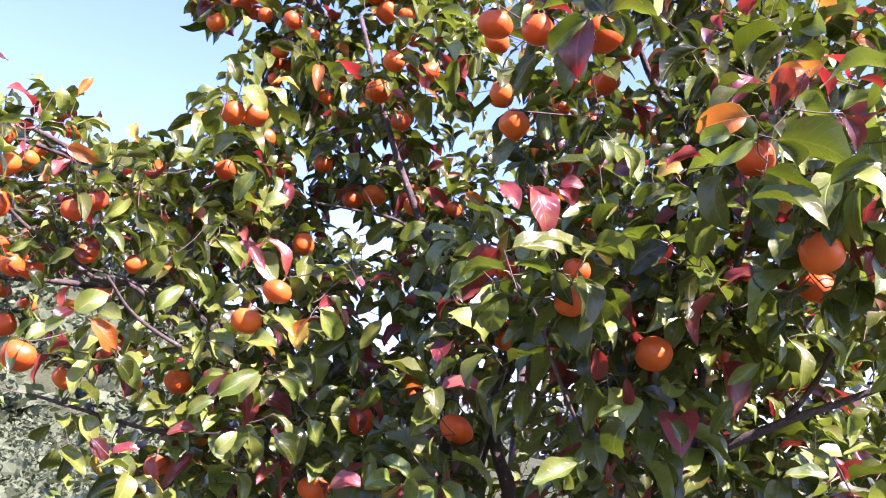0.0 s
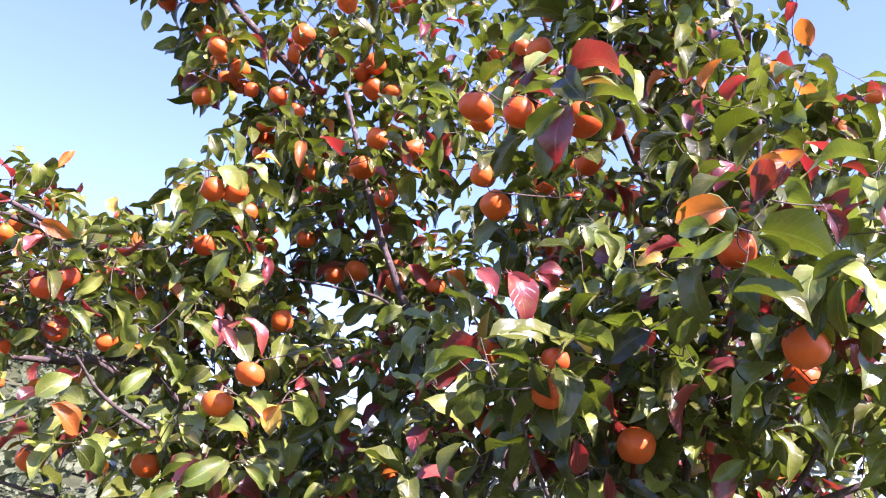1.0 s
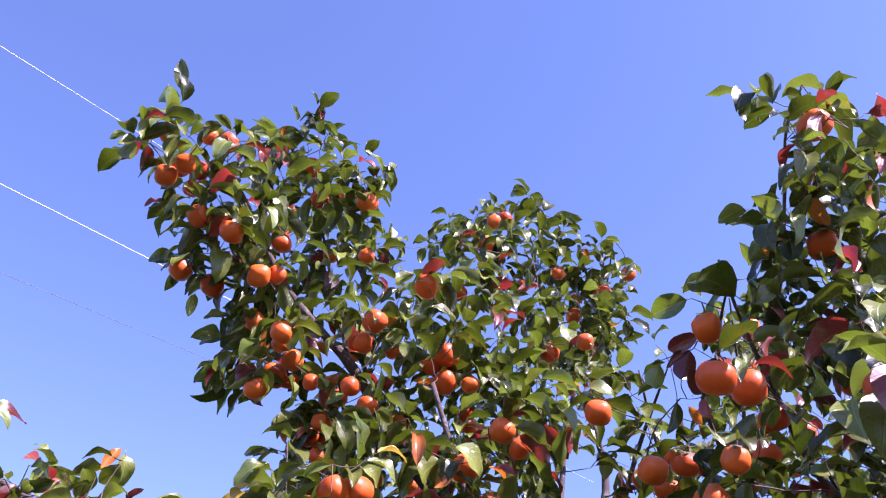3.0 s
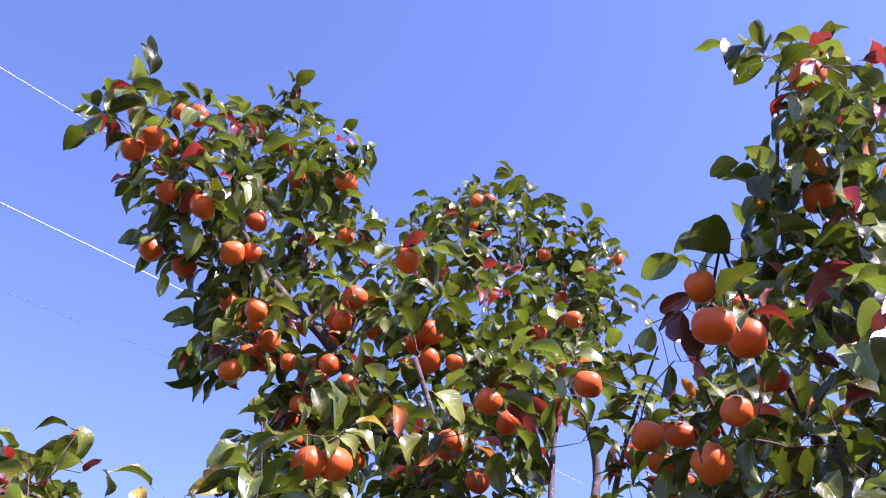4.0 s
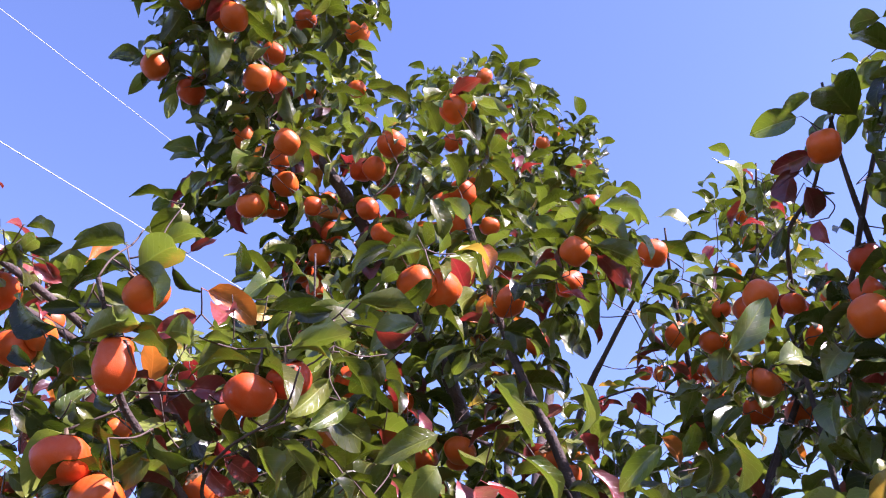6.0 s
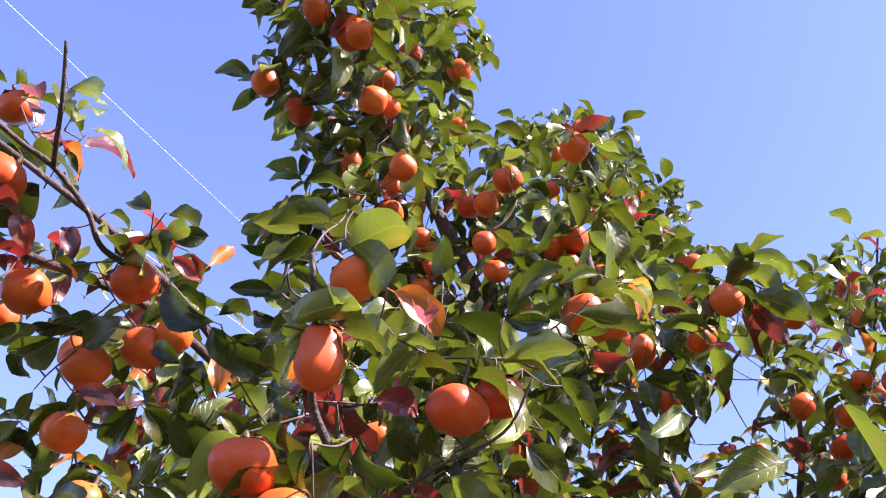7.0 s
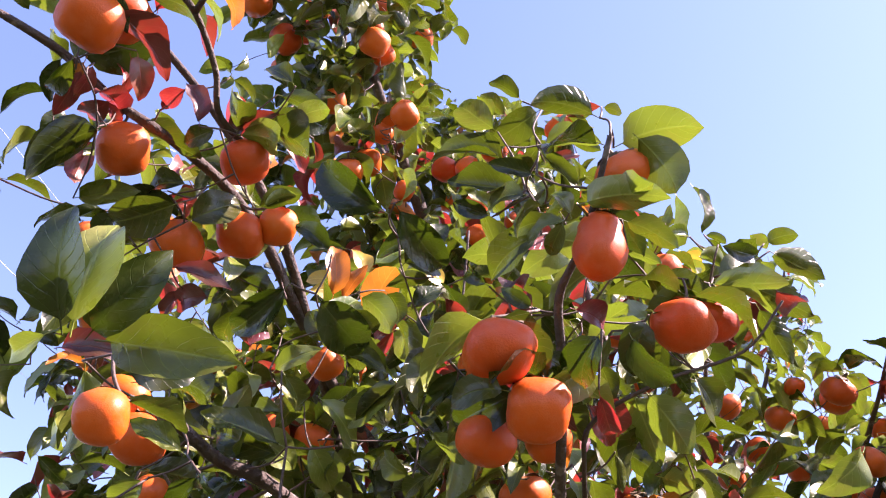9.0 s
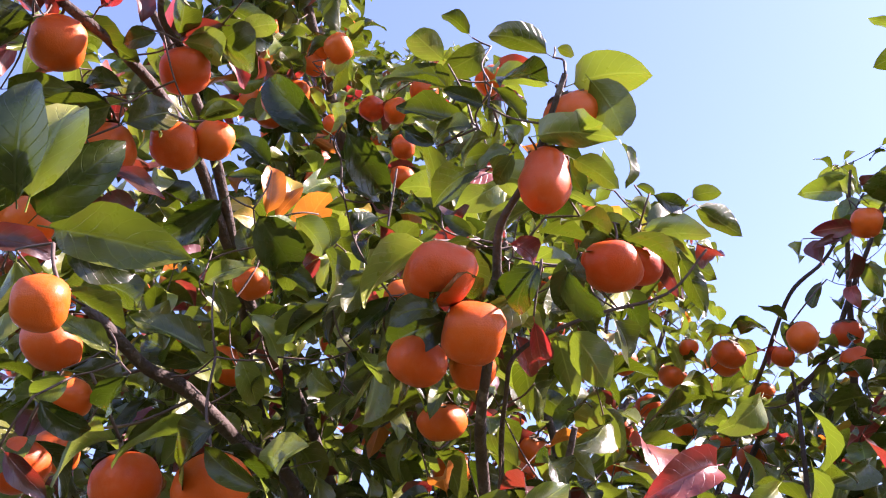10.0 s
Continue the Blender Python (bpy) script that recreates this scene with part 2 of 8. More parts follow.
def leaf_mesh(shape, tint):
    if (shape, tint) not in LEAF_MESHES:
        pts, faces, uvs = SHAPES[shape]
        me = bpy.data.meshes.new("leaf")
        me.from_pydata(pts.tolist(), [], faces)
        me.materials.append(LEAF[tint])
        me.uv_layers.new(name="UVMap").data.foreach_set("uv", np.asarray(uvs, dtype=np.float32).ravel())
        me.polygons.foreach_set("use_smooth", np.ones(len(faces), dtype=bool))
        me.update()
        LEAF_MESHES[shape, tint] = me
    return LEAF_MESHES[shape, tint]


def leaf_frame(base, direction, face, size):
    """The 4x4 pose of a leaf: stalk at base, running along direction, its upper side towards face."""
    y = Vector(direction).normalized()
    z = Vector(face) - y * y.dot(Vector(face))
    if z.length < 1e-3:
        z = y.orthogonal()
    z.normalize()
    x = y.cross(z)
    m = Matrix((x, y, z)).transposed().to_4x4() @ Matrix.Diagonal((size, size, size, 1))
    m.translation = base
    return m


# ---- fruit ----
def fruit_mesh(seed, tall, waist=0.0):
    """A squat four-lobed persimmon of diameter 1, its calyx end up +z; waist: a constriction round it."""
    rng = random.Random(seed)
    rings, sides = 13, 20
    verts, faces = [(0, 0, tall * 0.44)], []
    off = rng.uniform(0, 6.3)
    for i in range(1, rings):
        th = math.pi * i / rings
        flat = math.sin(th) ** 0.82
        for k in range(sides):
            ph = 2 * math.pi * k / sides
            r = 0.5 * flat * (1 + 0.060 * math.cos(4 * ph + off) * math.sin(th) + 0.03 * math.cos(2 * ph + 1.3 * off))
            r *= 1 - waist * math.exp(-((th - 1.25) / 0.28) ** 2) * (1 + 0.3 * math.cos(ph))
            r *= 1 + 0.05 * noise.noise(Vector((math.cos(ph) * 1.1, math.sin(ph) * 1.1, math.cos(th) * 1.4 + seed * 7.1)))
            zz = 0.5 * tall * math.cos(th) * (1 - 0.10 * math.exp(-(th / 0.45) ** 2))
            verts.append((r * math.cos(ph), r * math.sin(ph), zz))
    verts.append((0, 0, -tall * 0.485))
    last = len(verts) - 1
    for k in range(sides):
        faces.append((0, 1 + k, 1 + (k + 1) % sides))
        faces.append((last, last - sides + (k + 1) % sides, last - sides + k))
    for i in range(rings - 2):
        for k in range(sides):
            a, b = 1 + i * sides + k, 1 + i * sides + (k + 1) % sides
            faces.append((a, a + sides, b + sides, b))
    me = bpy.data.meshes.new("fruit")
    me.from_pydata(verts, [], faces)
    me.materials.append(FRUIT)
    me.polygons.foreach_set("use_smooth", np.ones(len(faces), dtype=bool))
    me.update()
    return me


def calyx_mesh(seed, tall):
    """Four broad dry lobes lying on the fruit's shoulder, and the short stalk."""
    rng = random.Random(seed)
    verts, faces = [], []
    top = tall * 0.455
    for q in range(4):
        a0 = q * math.pi / 2 + rng.uniform(-0.1, 0.1)
        lift = rng.uniform(0.0, 0.10)
        start = len(verts)
        for i in range(5):
            s = i / 4
            w = 0.20 * math.sin(math.pi * (0.22 + 0.78 * s)) if i < 4 else 0.01
            r = 0.04 + 0.36 * s
            h = top + 0.02 - 0.13 * s * s + lift * s + 0.03 * math.sin(5 * s + q)
            for e in (-1, 0, 1):
                verts.append((r * math.cos(a0) - e * w * math.sin(a0), r * math.sin(a0) + e * w * math.cos(a0), h - 0.04 * abs(e) * s))
        for i in range(4):
            for j in range(2):
                a = start + i * 3 + j
                faces.append((a, a + 3, a + 4, a + 1))
    tube([Vector((0, 0, top)), Vector((0.01, 0.02, top + 0.10)), Vector((0.03, 0.03, top + 0.22))], 0.055, 0.035, 6, 0.0, verts, faces)
    me = bpy.data.meshes.new("calyx")
    me.from_pydata(verts, [], faces)
    me.materials.append(CALYX)
    me.update()
    return me


FRUIT_KINDS = [(0.80, 0.0), (0.87, 0.0), (0.76, 0.0), (0.93, 0.05), (1.34, 0.15), (0.83, 0.03), (0.90, 0.0)]
FRUIT_MESHES = [fruit_mesh(i, *k) for i, k in enumerate(FRUIT_KINDS)]
CALYX_MESHES = [calyx_mesh(i, k[0]) for i, k in enumerate(FRUIT_KINDS)]


# ---- a fruit tree ----
OPEN_FRUIT = 0.82  # the share of fruit with no leaf before it


class FruitTree:
    """Trunk, limbs, twigs, leaves and fruit under one empty at the foot of the trunk."""

    def __init__(self, base, label, group, seed, tints):
        self.base = Vector(base)
        self.root = tagged(new("persimmon_tree"), label, "fruit tree", group)
        self.root.location = self.base
        self.rng = random.Random(seed)
        self.tints = tints
        self.limbs = {}
        self.nodes, self.count = np.zeros((40000, 4)), 0
        self.loose = ([], [], [], [])
        self.twigs = ([], [])
        self.crop, self.shoots, self.stalks = [], [], []

    def limb(self, name, points, r0, r1):
        line = smooth_line(points, 6)
        half = len(line) // 3 if name != "trunk" else 0
        self.limbs[name] = [(q, r0 + (r1 - r0) * i / (len(line) - 1)) for i, q in enumerate(line)][half:]
        if name != "dead_twig":
            self.grow(self.limbs[name])
        verts, faces = tube(line, r0, r1, 10, 0.16)
        kind = "trunk" if name.startswith("trunk") else "limb"
        mesh_object(kind, [v - self.base for v in verts], faces, [BARK], self.root)

    def grow(self, places):
        """Adds points (place, radius) from which later twigs may spring."""
        for q, r in places:
            self.nodes[self.count] = (*q, r)
            self.count += 1

    def near(self, place):
        """The point of the wood from which a twig to place would grow: rather below it than above it."""
        wood = self.nodes[:self.count]
        gap = wood[:, :3] - np.array(place)
        best = wood[np.argmin(np.sqrt((gap ** 2).sum(1)) + 0.5 * np.maximum(0, gap[:, 2]))]
        return Vector(best[:3]), float(best[3])

    def twig(self, a, b, r0, r1):
        mid = (a + b) / 2 + Vector((self.rng.gauss(0, 1), self.rng.gauss(0, 1), -0.6)) * (b - a).length * 0.07
        line = smooth_line([a, mid, b], 4)
        tube(line, r0, r1, 5, 0.12, *self.twigs)
        return line

    def leaf(self, base, direction, face, size, tint, own=False, shape=None):
        shape = self.rng.randrange(len(SHAPES)) if shape is None else shape
        m = leaf_frame(Vector(base) - self.base, direction, face, size)
        if own:
            ob = new("leaf", leaf_mesh(shape, tint))
            ob.parent = self.root
            ob.matrix_local = m
            return
        pts, faces, uvs = SHAPES[shape]
        verts, fs, us, slots = self.loose
        start = len(verts)
        mm = np.array(m)
        verts.extend((pts @ mm[:3, :3].T + mm[:3, 3]).tolist())
        fs.extend(tuple(start + k for k in f) for f in faces)
        us.extend(uvs)
        slots.extend([TINTS.index(tint)] * len(faces))

    def pick(self, tints=None):
        t = tints or self.tints
        return self.rng.choices(TINTS, [t.get(k, 0) for k in TINTS])[0]

    def spray(self, places, leaves=7, size=0.105, own=False, tints=None, spread=0.13, up=0.55, lit=(0.22, -0.14, 1.0)):
        """Leafy shoots, one round each place; they grow in grow_shoots()."""
        self.shoots += [(Vector(p), leaves, size, own, tints, spread, up, Vector(lit)) for p in places]

    def grow_shoots(self):
        """Grows the shoots outwards from the limbs: those nearest to the wood first, later ones from earlier twigs."""
        waiting = sorted(self.shoots, key=lambda row: (self.near(row[0])[0] - row[0]).length)
        for reach in (0.13, 0.13, 0.18, 0.18, 0.25, 0.25, 0.36, 0.5):
            left = []
            for row in waiting:
                foot, r = self.near(row[0])
                if (row[0] - foot).length > reach:
                    left.append(row)
                else:
                    self.shoot(foot, r, *row)
            waiting = left

    def shoot(self, foot, r, p, leaves, size, own, tints, spread, up, lit):
        g = self.rng
        way = p - foot
        gap = way.length
        way = way.normalized() if gap > 0.01 else Vector((0, 0, 1))
        axis = (way * 0.7 + Vector((g.gauss(0, 0.35), g.gauss(0, 0.35), up))).normalized()
        start, tip = p - axis * spread * 0.5, p + axis * spread * 0.5
        turn = g.uniform(0, 6.3)
        a = axis.orthogonal().normalized()
        b = axis.cross(a)
        close = [(c, dia) for c, dia in self.crop if (c - p).length < 0.55]
        found = []
        for i in range(leaves):
            s = (i + 0.5) / leaves
            turn += 2.4 + g.gauss(0, 0.3)
            out = a * math.cos(turn) + b * math.sin(turn)
            end = s > 0.85
            d = out * (0.55 if end else 1.0) + axis * (0.9 if end else 0.35) + Vector((g.gauss(0, 0.2), g.gauss(0, 0.2), g.uniform(-1.05, 0.1)))
            face = lit + axis * 0.2 + out * 0.5 + Vector((g.gauss(0, 0.4), g.gauss(0, 0.4), g.gauss(0, 0.3)))
            long = size * g.uniform(0.72, 1.2) * (0.8 if end else 1)
            foot_of_leaf, d = start + (tip - start) * s, d.normalized()
            probes = [foot_of_leaf + d * long * f for f in (0.3, 0.6, 0.9)]
            if any(self.hides(q, c, dia) for q in probes for c, dia in close):
                continue
            found.append((foot_of_leaf, d, face, long))
        if not found:
            return
        if gap > 0.04:
            line = self.twig(foot, start, min(r * 0.8, 0.0012 + 0.0030 * gap), 0.0012)
            self.grow((q, 0.0022) for q in line[2:])
        self.grow((q, 0.0016) for q in self.twig(start, tip.lerp(start, 0.25), 0.0012, 0.0006))
        for row in found:
            self.leaf(*row, self.pick(tints), own)

    def hides(self, q, c, dia):
        """Whether a leaf at q would touch the fruit at c, or hang before its open sides, away from the crown."""
        if (q - c).length < 0.54 * dia:
            return True
        if (c.x * 7919.0) % 1.0 > OPEN_FRUIT:
            return False
        for eye in ((0.0, 0.0, 1.62), (-0.9, 0.8, 1.65)):
            side = (Vector(eye) - c).normalized()
            gap = q - c + Vector((0, 0, 0.12 * dia))
            far = gap.dot(side)
            if 0 < far < 0.32 and (gap - side * far).length < 0.40 * dia:
                return True
        return False

    def set_leaves(self, rows):
        """Leaves that stand singly: stalk, direction, upper side, length and tint of each."""
        for base, way, face, size, tint in rows:
            base = Vector(base)
            foot, r = self.near(base)
            if 0.02 < (foot - base).length < 0.10:
                line = self.twig(foot, base, min(r * 0.7, 0.0011 + 0.002 * (foot - base).length), 0.0009)
                self.grow((q, 0.0018) for q in line[2:])
            self.leaf(base, way, face, size * 0.98, tint, True)

    def fruits(self, rows, kind=None):
        """Fruit at (x, y, z, diameter), each hung on a stalk from the nearest wood."""
        g = self.rng
        for x, y, z, size in rows:
            p = Vector((x, y, z))
            foot, r = self.near(p)
            lean = (foot - p).normalized() * 0.35 + Vector((g.gauss(0, 0.28), g.gauss(0, 0.28), 1.0))
            k = g.choices(range(7), (4, 4, 3, 2, 0, 3, 3))[0] if kind is None else kind
            m = lean.to_track_quat("Z", "Y").to_matrix().to_4x4() @ pose(0, 0, 0, 0, 0, g.uniform(0, 360))
            self.crop.append((p, size))
            ob = new("fruit", FRUIT_MESHES[k])
            ob.parent = self.root
            ob.matrix_local = Matrix.Translation(p - self.base) @ m @ Matrix.Diagonal((size, size, size, 1))
            cap = new("calyx", CALYX_MESHES[k])
            cap.parent = ob
            self.stalks.append((p + (m @ Vector((0.03, 0.03, FRUIT_KINDS[k][0] * 0.455 + 0.2))) * size, size))

    def hang_fruit(self):
        """The stalk of each fruit, from the nearest wood, and the leaves that spread over the fruit from it."""
        g = self.rng
        for hang, size in self.stalks:
            wood = self.nodes[:self.count]
            gap = np.sqrt(((wood[:, :3] - np.array(hang)) ** 2).sum(1))
            best = wood[np.argmin(gap + 0.8 * np.maximum(0, hang.z - 0.01 - wood[:, 2]))]
            foot, r = Vector(best[:3]), float(best[3])
            if (foot - hang).length > 0.008:
                self.twig(foot, hang, max(0.0014, min(r * 0.7, 0.0016 + 0.003 * (foot - hang).length)), 0.0016)
            turn = g.uniform(0, 6.3)
            for _ in range(g.choice((1, 2, 2, 3))):
                turn += 2.1 + g.gauss(0, 0.4)
                out = Vector((math.cos(turn), math.sin(turn), g.uniform(-0.7, 0.2)))
                self.leaf(hang + Vector((0, 0, 0.06 * size)), out, Vector((0.15, -0.1, 1.0)) + out * 0.3, min(0.105, size * g.uniform(1.15, 1.6)), self.pick(OVER_FRUIT))

    def finish(self):
        self.hang_fruit()
        verts, faces, uvs, slots = self.loose
        if verts:
            tagged(mesh_object("foliage", verts, faces, [LEAF[t] for t in TINTS], self.root, "", uvs, slots), kind="stuff")
        verts, faces = self.twigs
        if verts:
            tagged(mesh_object("brushwood", [v - self.base for v in verts], faces, [TWIG], self.root), kind="stuff")


# ---- ground, hill and far trees ----
def height(x, y):
    """The lie of the land: level round the trees, a scrubby hillside beyond to the left."""
    d = math.hypot(x, y)
    hill = 23.0 * math.exp(-((x + 56) / 38) ** 2 - ((y - 88) / 42) ** 2) + 7.0 * math.exp(-((x - 10) / 90) ** 2 - ((y - 170) / 60) ** 2)
    return hill * min(1, max(0, d - 12) / 25) + (0.25 * noise.noise(Vector((x * 0.07, y * 0.07, 0))) if d > 6 else 0.0) * min(1, (d - 6) / 10)


def build_ground():
    rings = [0, 2, 4, 7, 11, 16, 23, 32, 42, 54, 68, 84, 102, 122, 150, 190, 260, 400, 800, 1800, 3500]
    sides = 72
    verts, faces = [], []
    for r in rings:
        for k in range(sides):
            a = 2 * math.pi * k / sides
            x, y = r * math.cos(a), r * math.sin(a)
            verts.append((x, y, height(x, y)))
    for i in range(len(rings) - 1):
        for k in range(sides):
            k2 = (k + 1) % sides
            faces.append((i * sides + k, (i + 1) * sides + k, (i + 1) * sides + k2, i * sides + k2))
    tagged(mesh_object("ground", verts, faces, [GRASS]), "dry grassy ground rising to a scrubby hillside", "ground", kind="structure")


build_ground()


def leafy_heap(rng, centre, rx, rz, count, size, out):
    """Small leaf clumps scattered through an uneven heap, appended to out (verts, faces, uvs)."""
    verts, faces, uvs = out
    lobes = [(rng.uniform(-0.6, 0.6) * rx, rng.uniform(-0.6, 0.6) * rx, rng.uniform(0.15, 0.8) * rz, rng.uniform(0.3, 0.6)) for _ in range(6)]
    for _ in range(count):
        lx, ly, lz, lr = rng.choice(lobes)
        d = Vector((rng.gauss(0, 1), rng.gauss(0, 1), rng.gauss(0, 1))).normalized() * rng.uniform(0.6, 1.0)
        c = Vector(centre) + Vector((lx + d.x * lr * rx, ly + d.y * lr * rx, max(0, lz + d.z * lr * rz)))
        n = Vector((rng.gauss(0, 1), rng.gauss(0, 1), rng.gauss(0.6, 1))).normalized()
        a = n.orthogonal().normalized()
        b = n.cross(a)
        s = size * rng.uniform(0.7, 1.7)
        start = len(verts)
        for k in range(5):
            w = 2 * math.pi * k / 5
            q = c + (a * math.cos(w) * s + b * math.sin(w) * s * rng.uniform(0.4, 0.9)) + n * rng.uniform(-0.2, 0.2) * s
            verts.append(q)
            uvs.append((0.5 + 0.5 * math.cos(w), 0.5 + 0.5 * math.sin(w)))
        faces.append(tuple(range(start, start + 5)))


def build_scrub():
    rng = random.Random(5)
    out = ([], [], [])
    for _ in range(430):
        a, d = rng.uniform(1.62, 2.5), 11 + 30 * rng.random() ** 0.7
        x, y, r = d * math.cos(a), d * math.sin(a), rng.uniform(0.7, 1.7)
        leafy_heap(rng, (x, y, height(x, y) - 0.1), r, r * rng.uniform(0.6, 1.1), 170, 0.07, out)
    for _ in range(1000):
        x, y = rng.uniform(-120, -8), rng.uniform(38, 130)
        if math.hypot(x, y) < 36:
            continue
        r = rng.uniform(1.2, 3.2)
        leafy_heap(rng, (x, y, height(x, y) - 0.2), r, r * rng.uniform(0.7, 1.2), 90, 0.30, out)
    tagged(mesh_object("scrub", out[0], out[1], [SCRUB], None, "grey-green scrub bushes covering the far hillside", out[2], smooth=False), category="scrub", kind="stuff")
    out = ([], [], [])
    for _ in range(46):
        x, y = rng.uniform(-50, 70), rng.uniform(85, 150)
        r = rng.uniform(2.5, 4.5)
        leafy_heap(rng, (x, y, height(x, y) + 2.5), r, r * rng.uniform(1.0, 1.6), 120, 0.5, out)
        for _ in range(20):
            leafy_heap(rng, (x, y, height(x, y)), r * 0.6, 3.0, 3, 0.6, out)
    tagged(mesh_object("far_trees", out[0], out[1], [GUM], None, "pale grey-green trees along the far slope", out[2], smooth=False), category="trees", kind="stuff")


build_scrub()


# ---- overhead cables ----
def overhead_cable(a, b, sag, radius, material, label):
    a, b = Vector(a), Vector(b)
    line = [a.lerp(b, i / 40) + Vector((0, 0, -4 * sag * (i / 40) * (1 - i / 40))) for i in range(41)]
    verts, faces = tube(line, radius, radius, 6)
    return tagged(mesh_object("overhead_cable", verts, faces, [material]), label, "cable", "overhead cables")


overhead_cable((-14.17, -5.13, 7.28), (5.76, 60.93, 43.57), 0.0, 0.011, CABLE, "bright overhead cable against the sky")
overhead_cable((-15.10, -2.48, 7.75), (15.90, 59.16, 29.07), 0.0, 0.011, CABLE, "bright overhead cable against the sky")
overhead_cable((-13.13, -2.26, 5.66), (6.18, 60.85, 31.07), 0.0, 0.006, DARK_CABLE, "thin dark overhead cable against the sky")

# ---- the trees ----
# Leaf tint mixes; OVER_FRUIT and NEAR hold some leaves with shade painted in.
OVER_FRUIT = dict(green=58, lime=30, old=6, red=3, dark=3)
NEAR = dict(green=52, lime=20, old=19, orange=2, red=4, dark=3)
TURNING = dict(green=34, lime=48, yellow=2, orange=3, red=10, dark=3)
DEEP = dict(green=86, lime=6, red=4, dark=4)
FRESH = dict(green=62, lime=31, orange=1, red=4, dark=2)

main_tree = FruitTree((-0.15, 2.45, 0), "spreading persimmon tree with ripe orange fruit and reddening leaves", "persimmon trees", 65, dict(green=59, lime=29, orange=1, red=7, dark=4))
main_tree.limb("trunk", [(-0.15, 2.45, 0), (-0.13, 2.43, 0.47), (-0.15, 2.45, 0.95)], 0.085, 0.05)
main_tree.limb("leader", [(-0.150, 2.450, 0.950), (-0.080, 2.700, 1.650), (-0.120, 2.880, 2.300), (-0.171, 2.900, 2.513), (-0.266, 2.790, 2.707), (-0.371, 2.678, 2.787), (-0.470, 2.610, 2.917), (-0.587, 2.542, 3.071), (-0.688, 2.475, 3.154), (-0.792, 2.409, 3.259), (-0.906, 2.380, 3.486), (-1.000, 2.320, 3.640)], 0.036, 0.006)
main_tree.limb("deep_right", [(-0.150, 2.450, 0.950), (0.150, 2.700, 1.450), (0.400, 2.850, 1.800), (0.600, 2.850, 2.200)], 0.022, 0.006)
main_tree.limb("deep_centre", [(-0.150, 2.450, 0.950), (-0.250, 2.850, 1.500), (-0.150, 3.000, 1.900), (0.100, 3.050, 2.350)], 0.022, 0.006)
main_tree.limb("deep_left", [(-0.150, 2.450, 0.950), (-0.450, 2.700, 1.400), (-0.600, 2.800, 1.800), (-0.650, 2.800, 2.150)], 0.020, 0.006)
main_tree.limb("leader_back", [(-0.587, 2.576, 3.077), (-0.610, 2.621, 3.208), (-0.652, 2.686, 3.385), (-0.691, 2.770, 3.621), (-0.738, 2.752, 3.830), (-0.798, 2.672, 4.040)], 0.0074, 0.00372)
main_tree.limb("near_left", [(-0.150, 2.450, 0.950), (-0.498, 2.306, 1.653), (-0.783, 2.188, 1.999), (-0.943, 2.060, 1.992), (-1.054, 1.969, 1.986), (-1.103, 1.949, 1.983), (-1.149, 1.919, 1.988), (-1.181, 1.906, 1.996)], 0.0108, 0.0045)
main_tree.limb("upper_left", [(-0.150, 2.450, 0.950), (-0.433, 2.415, 1.790), (-0.664, 2.386, 2.204), (-0.871, 2.228, 2.267), (-0.998, 2.116, 2.309), (-1.074, 2.040, 2.328), (-1.150, 1.985, 2.341), (-1.233, 1.939, 2.334), (-1.294, 1.926, 2.340), (-1.350, 1.905, 2.351), (-1.393, 1.888, 2.349), (-1.460, 1.880, 2.354)], 0.0101, 0.004)
main_tree.limb("left_shoot", [(-1.261, 1.801, 2.380), (-1.256, 1.751, 2.388), (-1.254, 1.705, 2.406), (-1.258, 1.660, 2.439)], 0.0034, 0.0021)
main_tree.limb("near_spray", [(-0.150, 2.450, 0.950), (-0.471, 2.148, 1.606), (-0.733, 1.901, 1.929), (-0.824, 1.807, 1.957), (-0.865, 1.751, 1.986), (-0.911, 1.687, 2.025), (-0.938, 1.651, 2.052), (-0.947, 1.603, 2.077), (-0.967, 1.540, 2.125)], 0.0084, 0.00248)
main_tree.limb("near_spray_side", [(-0.150, 2.450, 0.950), (-0.463, 2.142, 1.606), (-0.719, 1.890, 1.929), (-0.830, 1.764, 1.974), (-0.848, 1.725, 1.998), (-0.826, 1.660, 2.012), (-0.780, 1.606, 2.029), (-0.768, 1.565, 2.061)], 0.0039, 0.00108)
main_tree.limb("left_sweep", [(-0.150, 2.450, 0.950), (-0.477, 2.431, 1.799), (-0.745, 2.416, 2.217), (-0.909, 2.208, 2.279), (-1.033, 2.061, 2.335), (-1.115, 1.985, 2.369), (-1.198, 1.935, 2.403), (-1.249, 1.914, 2.424), (-1.366, 1.873, 2.468)], 0.0100, 0.00403)
main_tree.limb("left_high", [(-1.124, 1.910, 2.328), (-1.193, 1.885, 2.338), (-1.219, 1.845, 2.361), (-1.261, 1.801, 2.380), (-1.297, 1.789, 2.393), (-1.336, 1.765, 2.404), (-1.374, 1.750, 2.420), (-1.398, 1.728, 2.438), (-1.437, 1.703, 2.480)], 0.0040, 0.0027)
main_tree.limb("left_low", [(-0.150, 2.450, 0.950), (-0.213, 2.273, 1.313), (-0.265, 2.129, 1.491), (-0.394, 2.022, 1.691), (-0.526, 1.942, 1.782), (-0.637, 1.876, 1.820), (-0.730, 1.805, 1.880), (-0.771, 1.735, 1.950)], 0.0109, 0.0031)
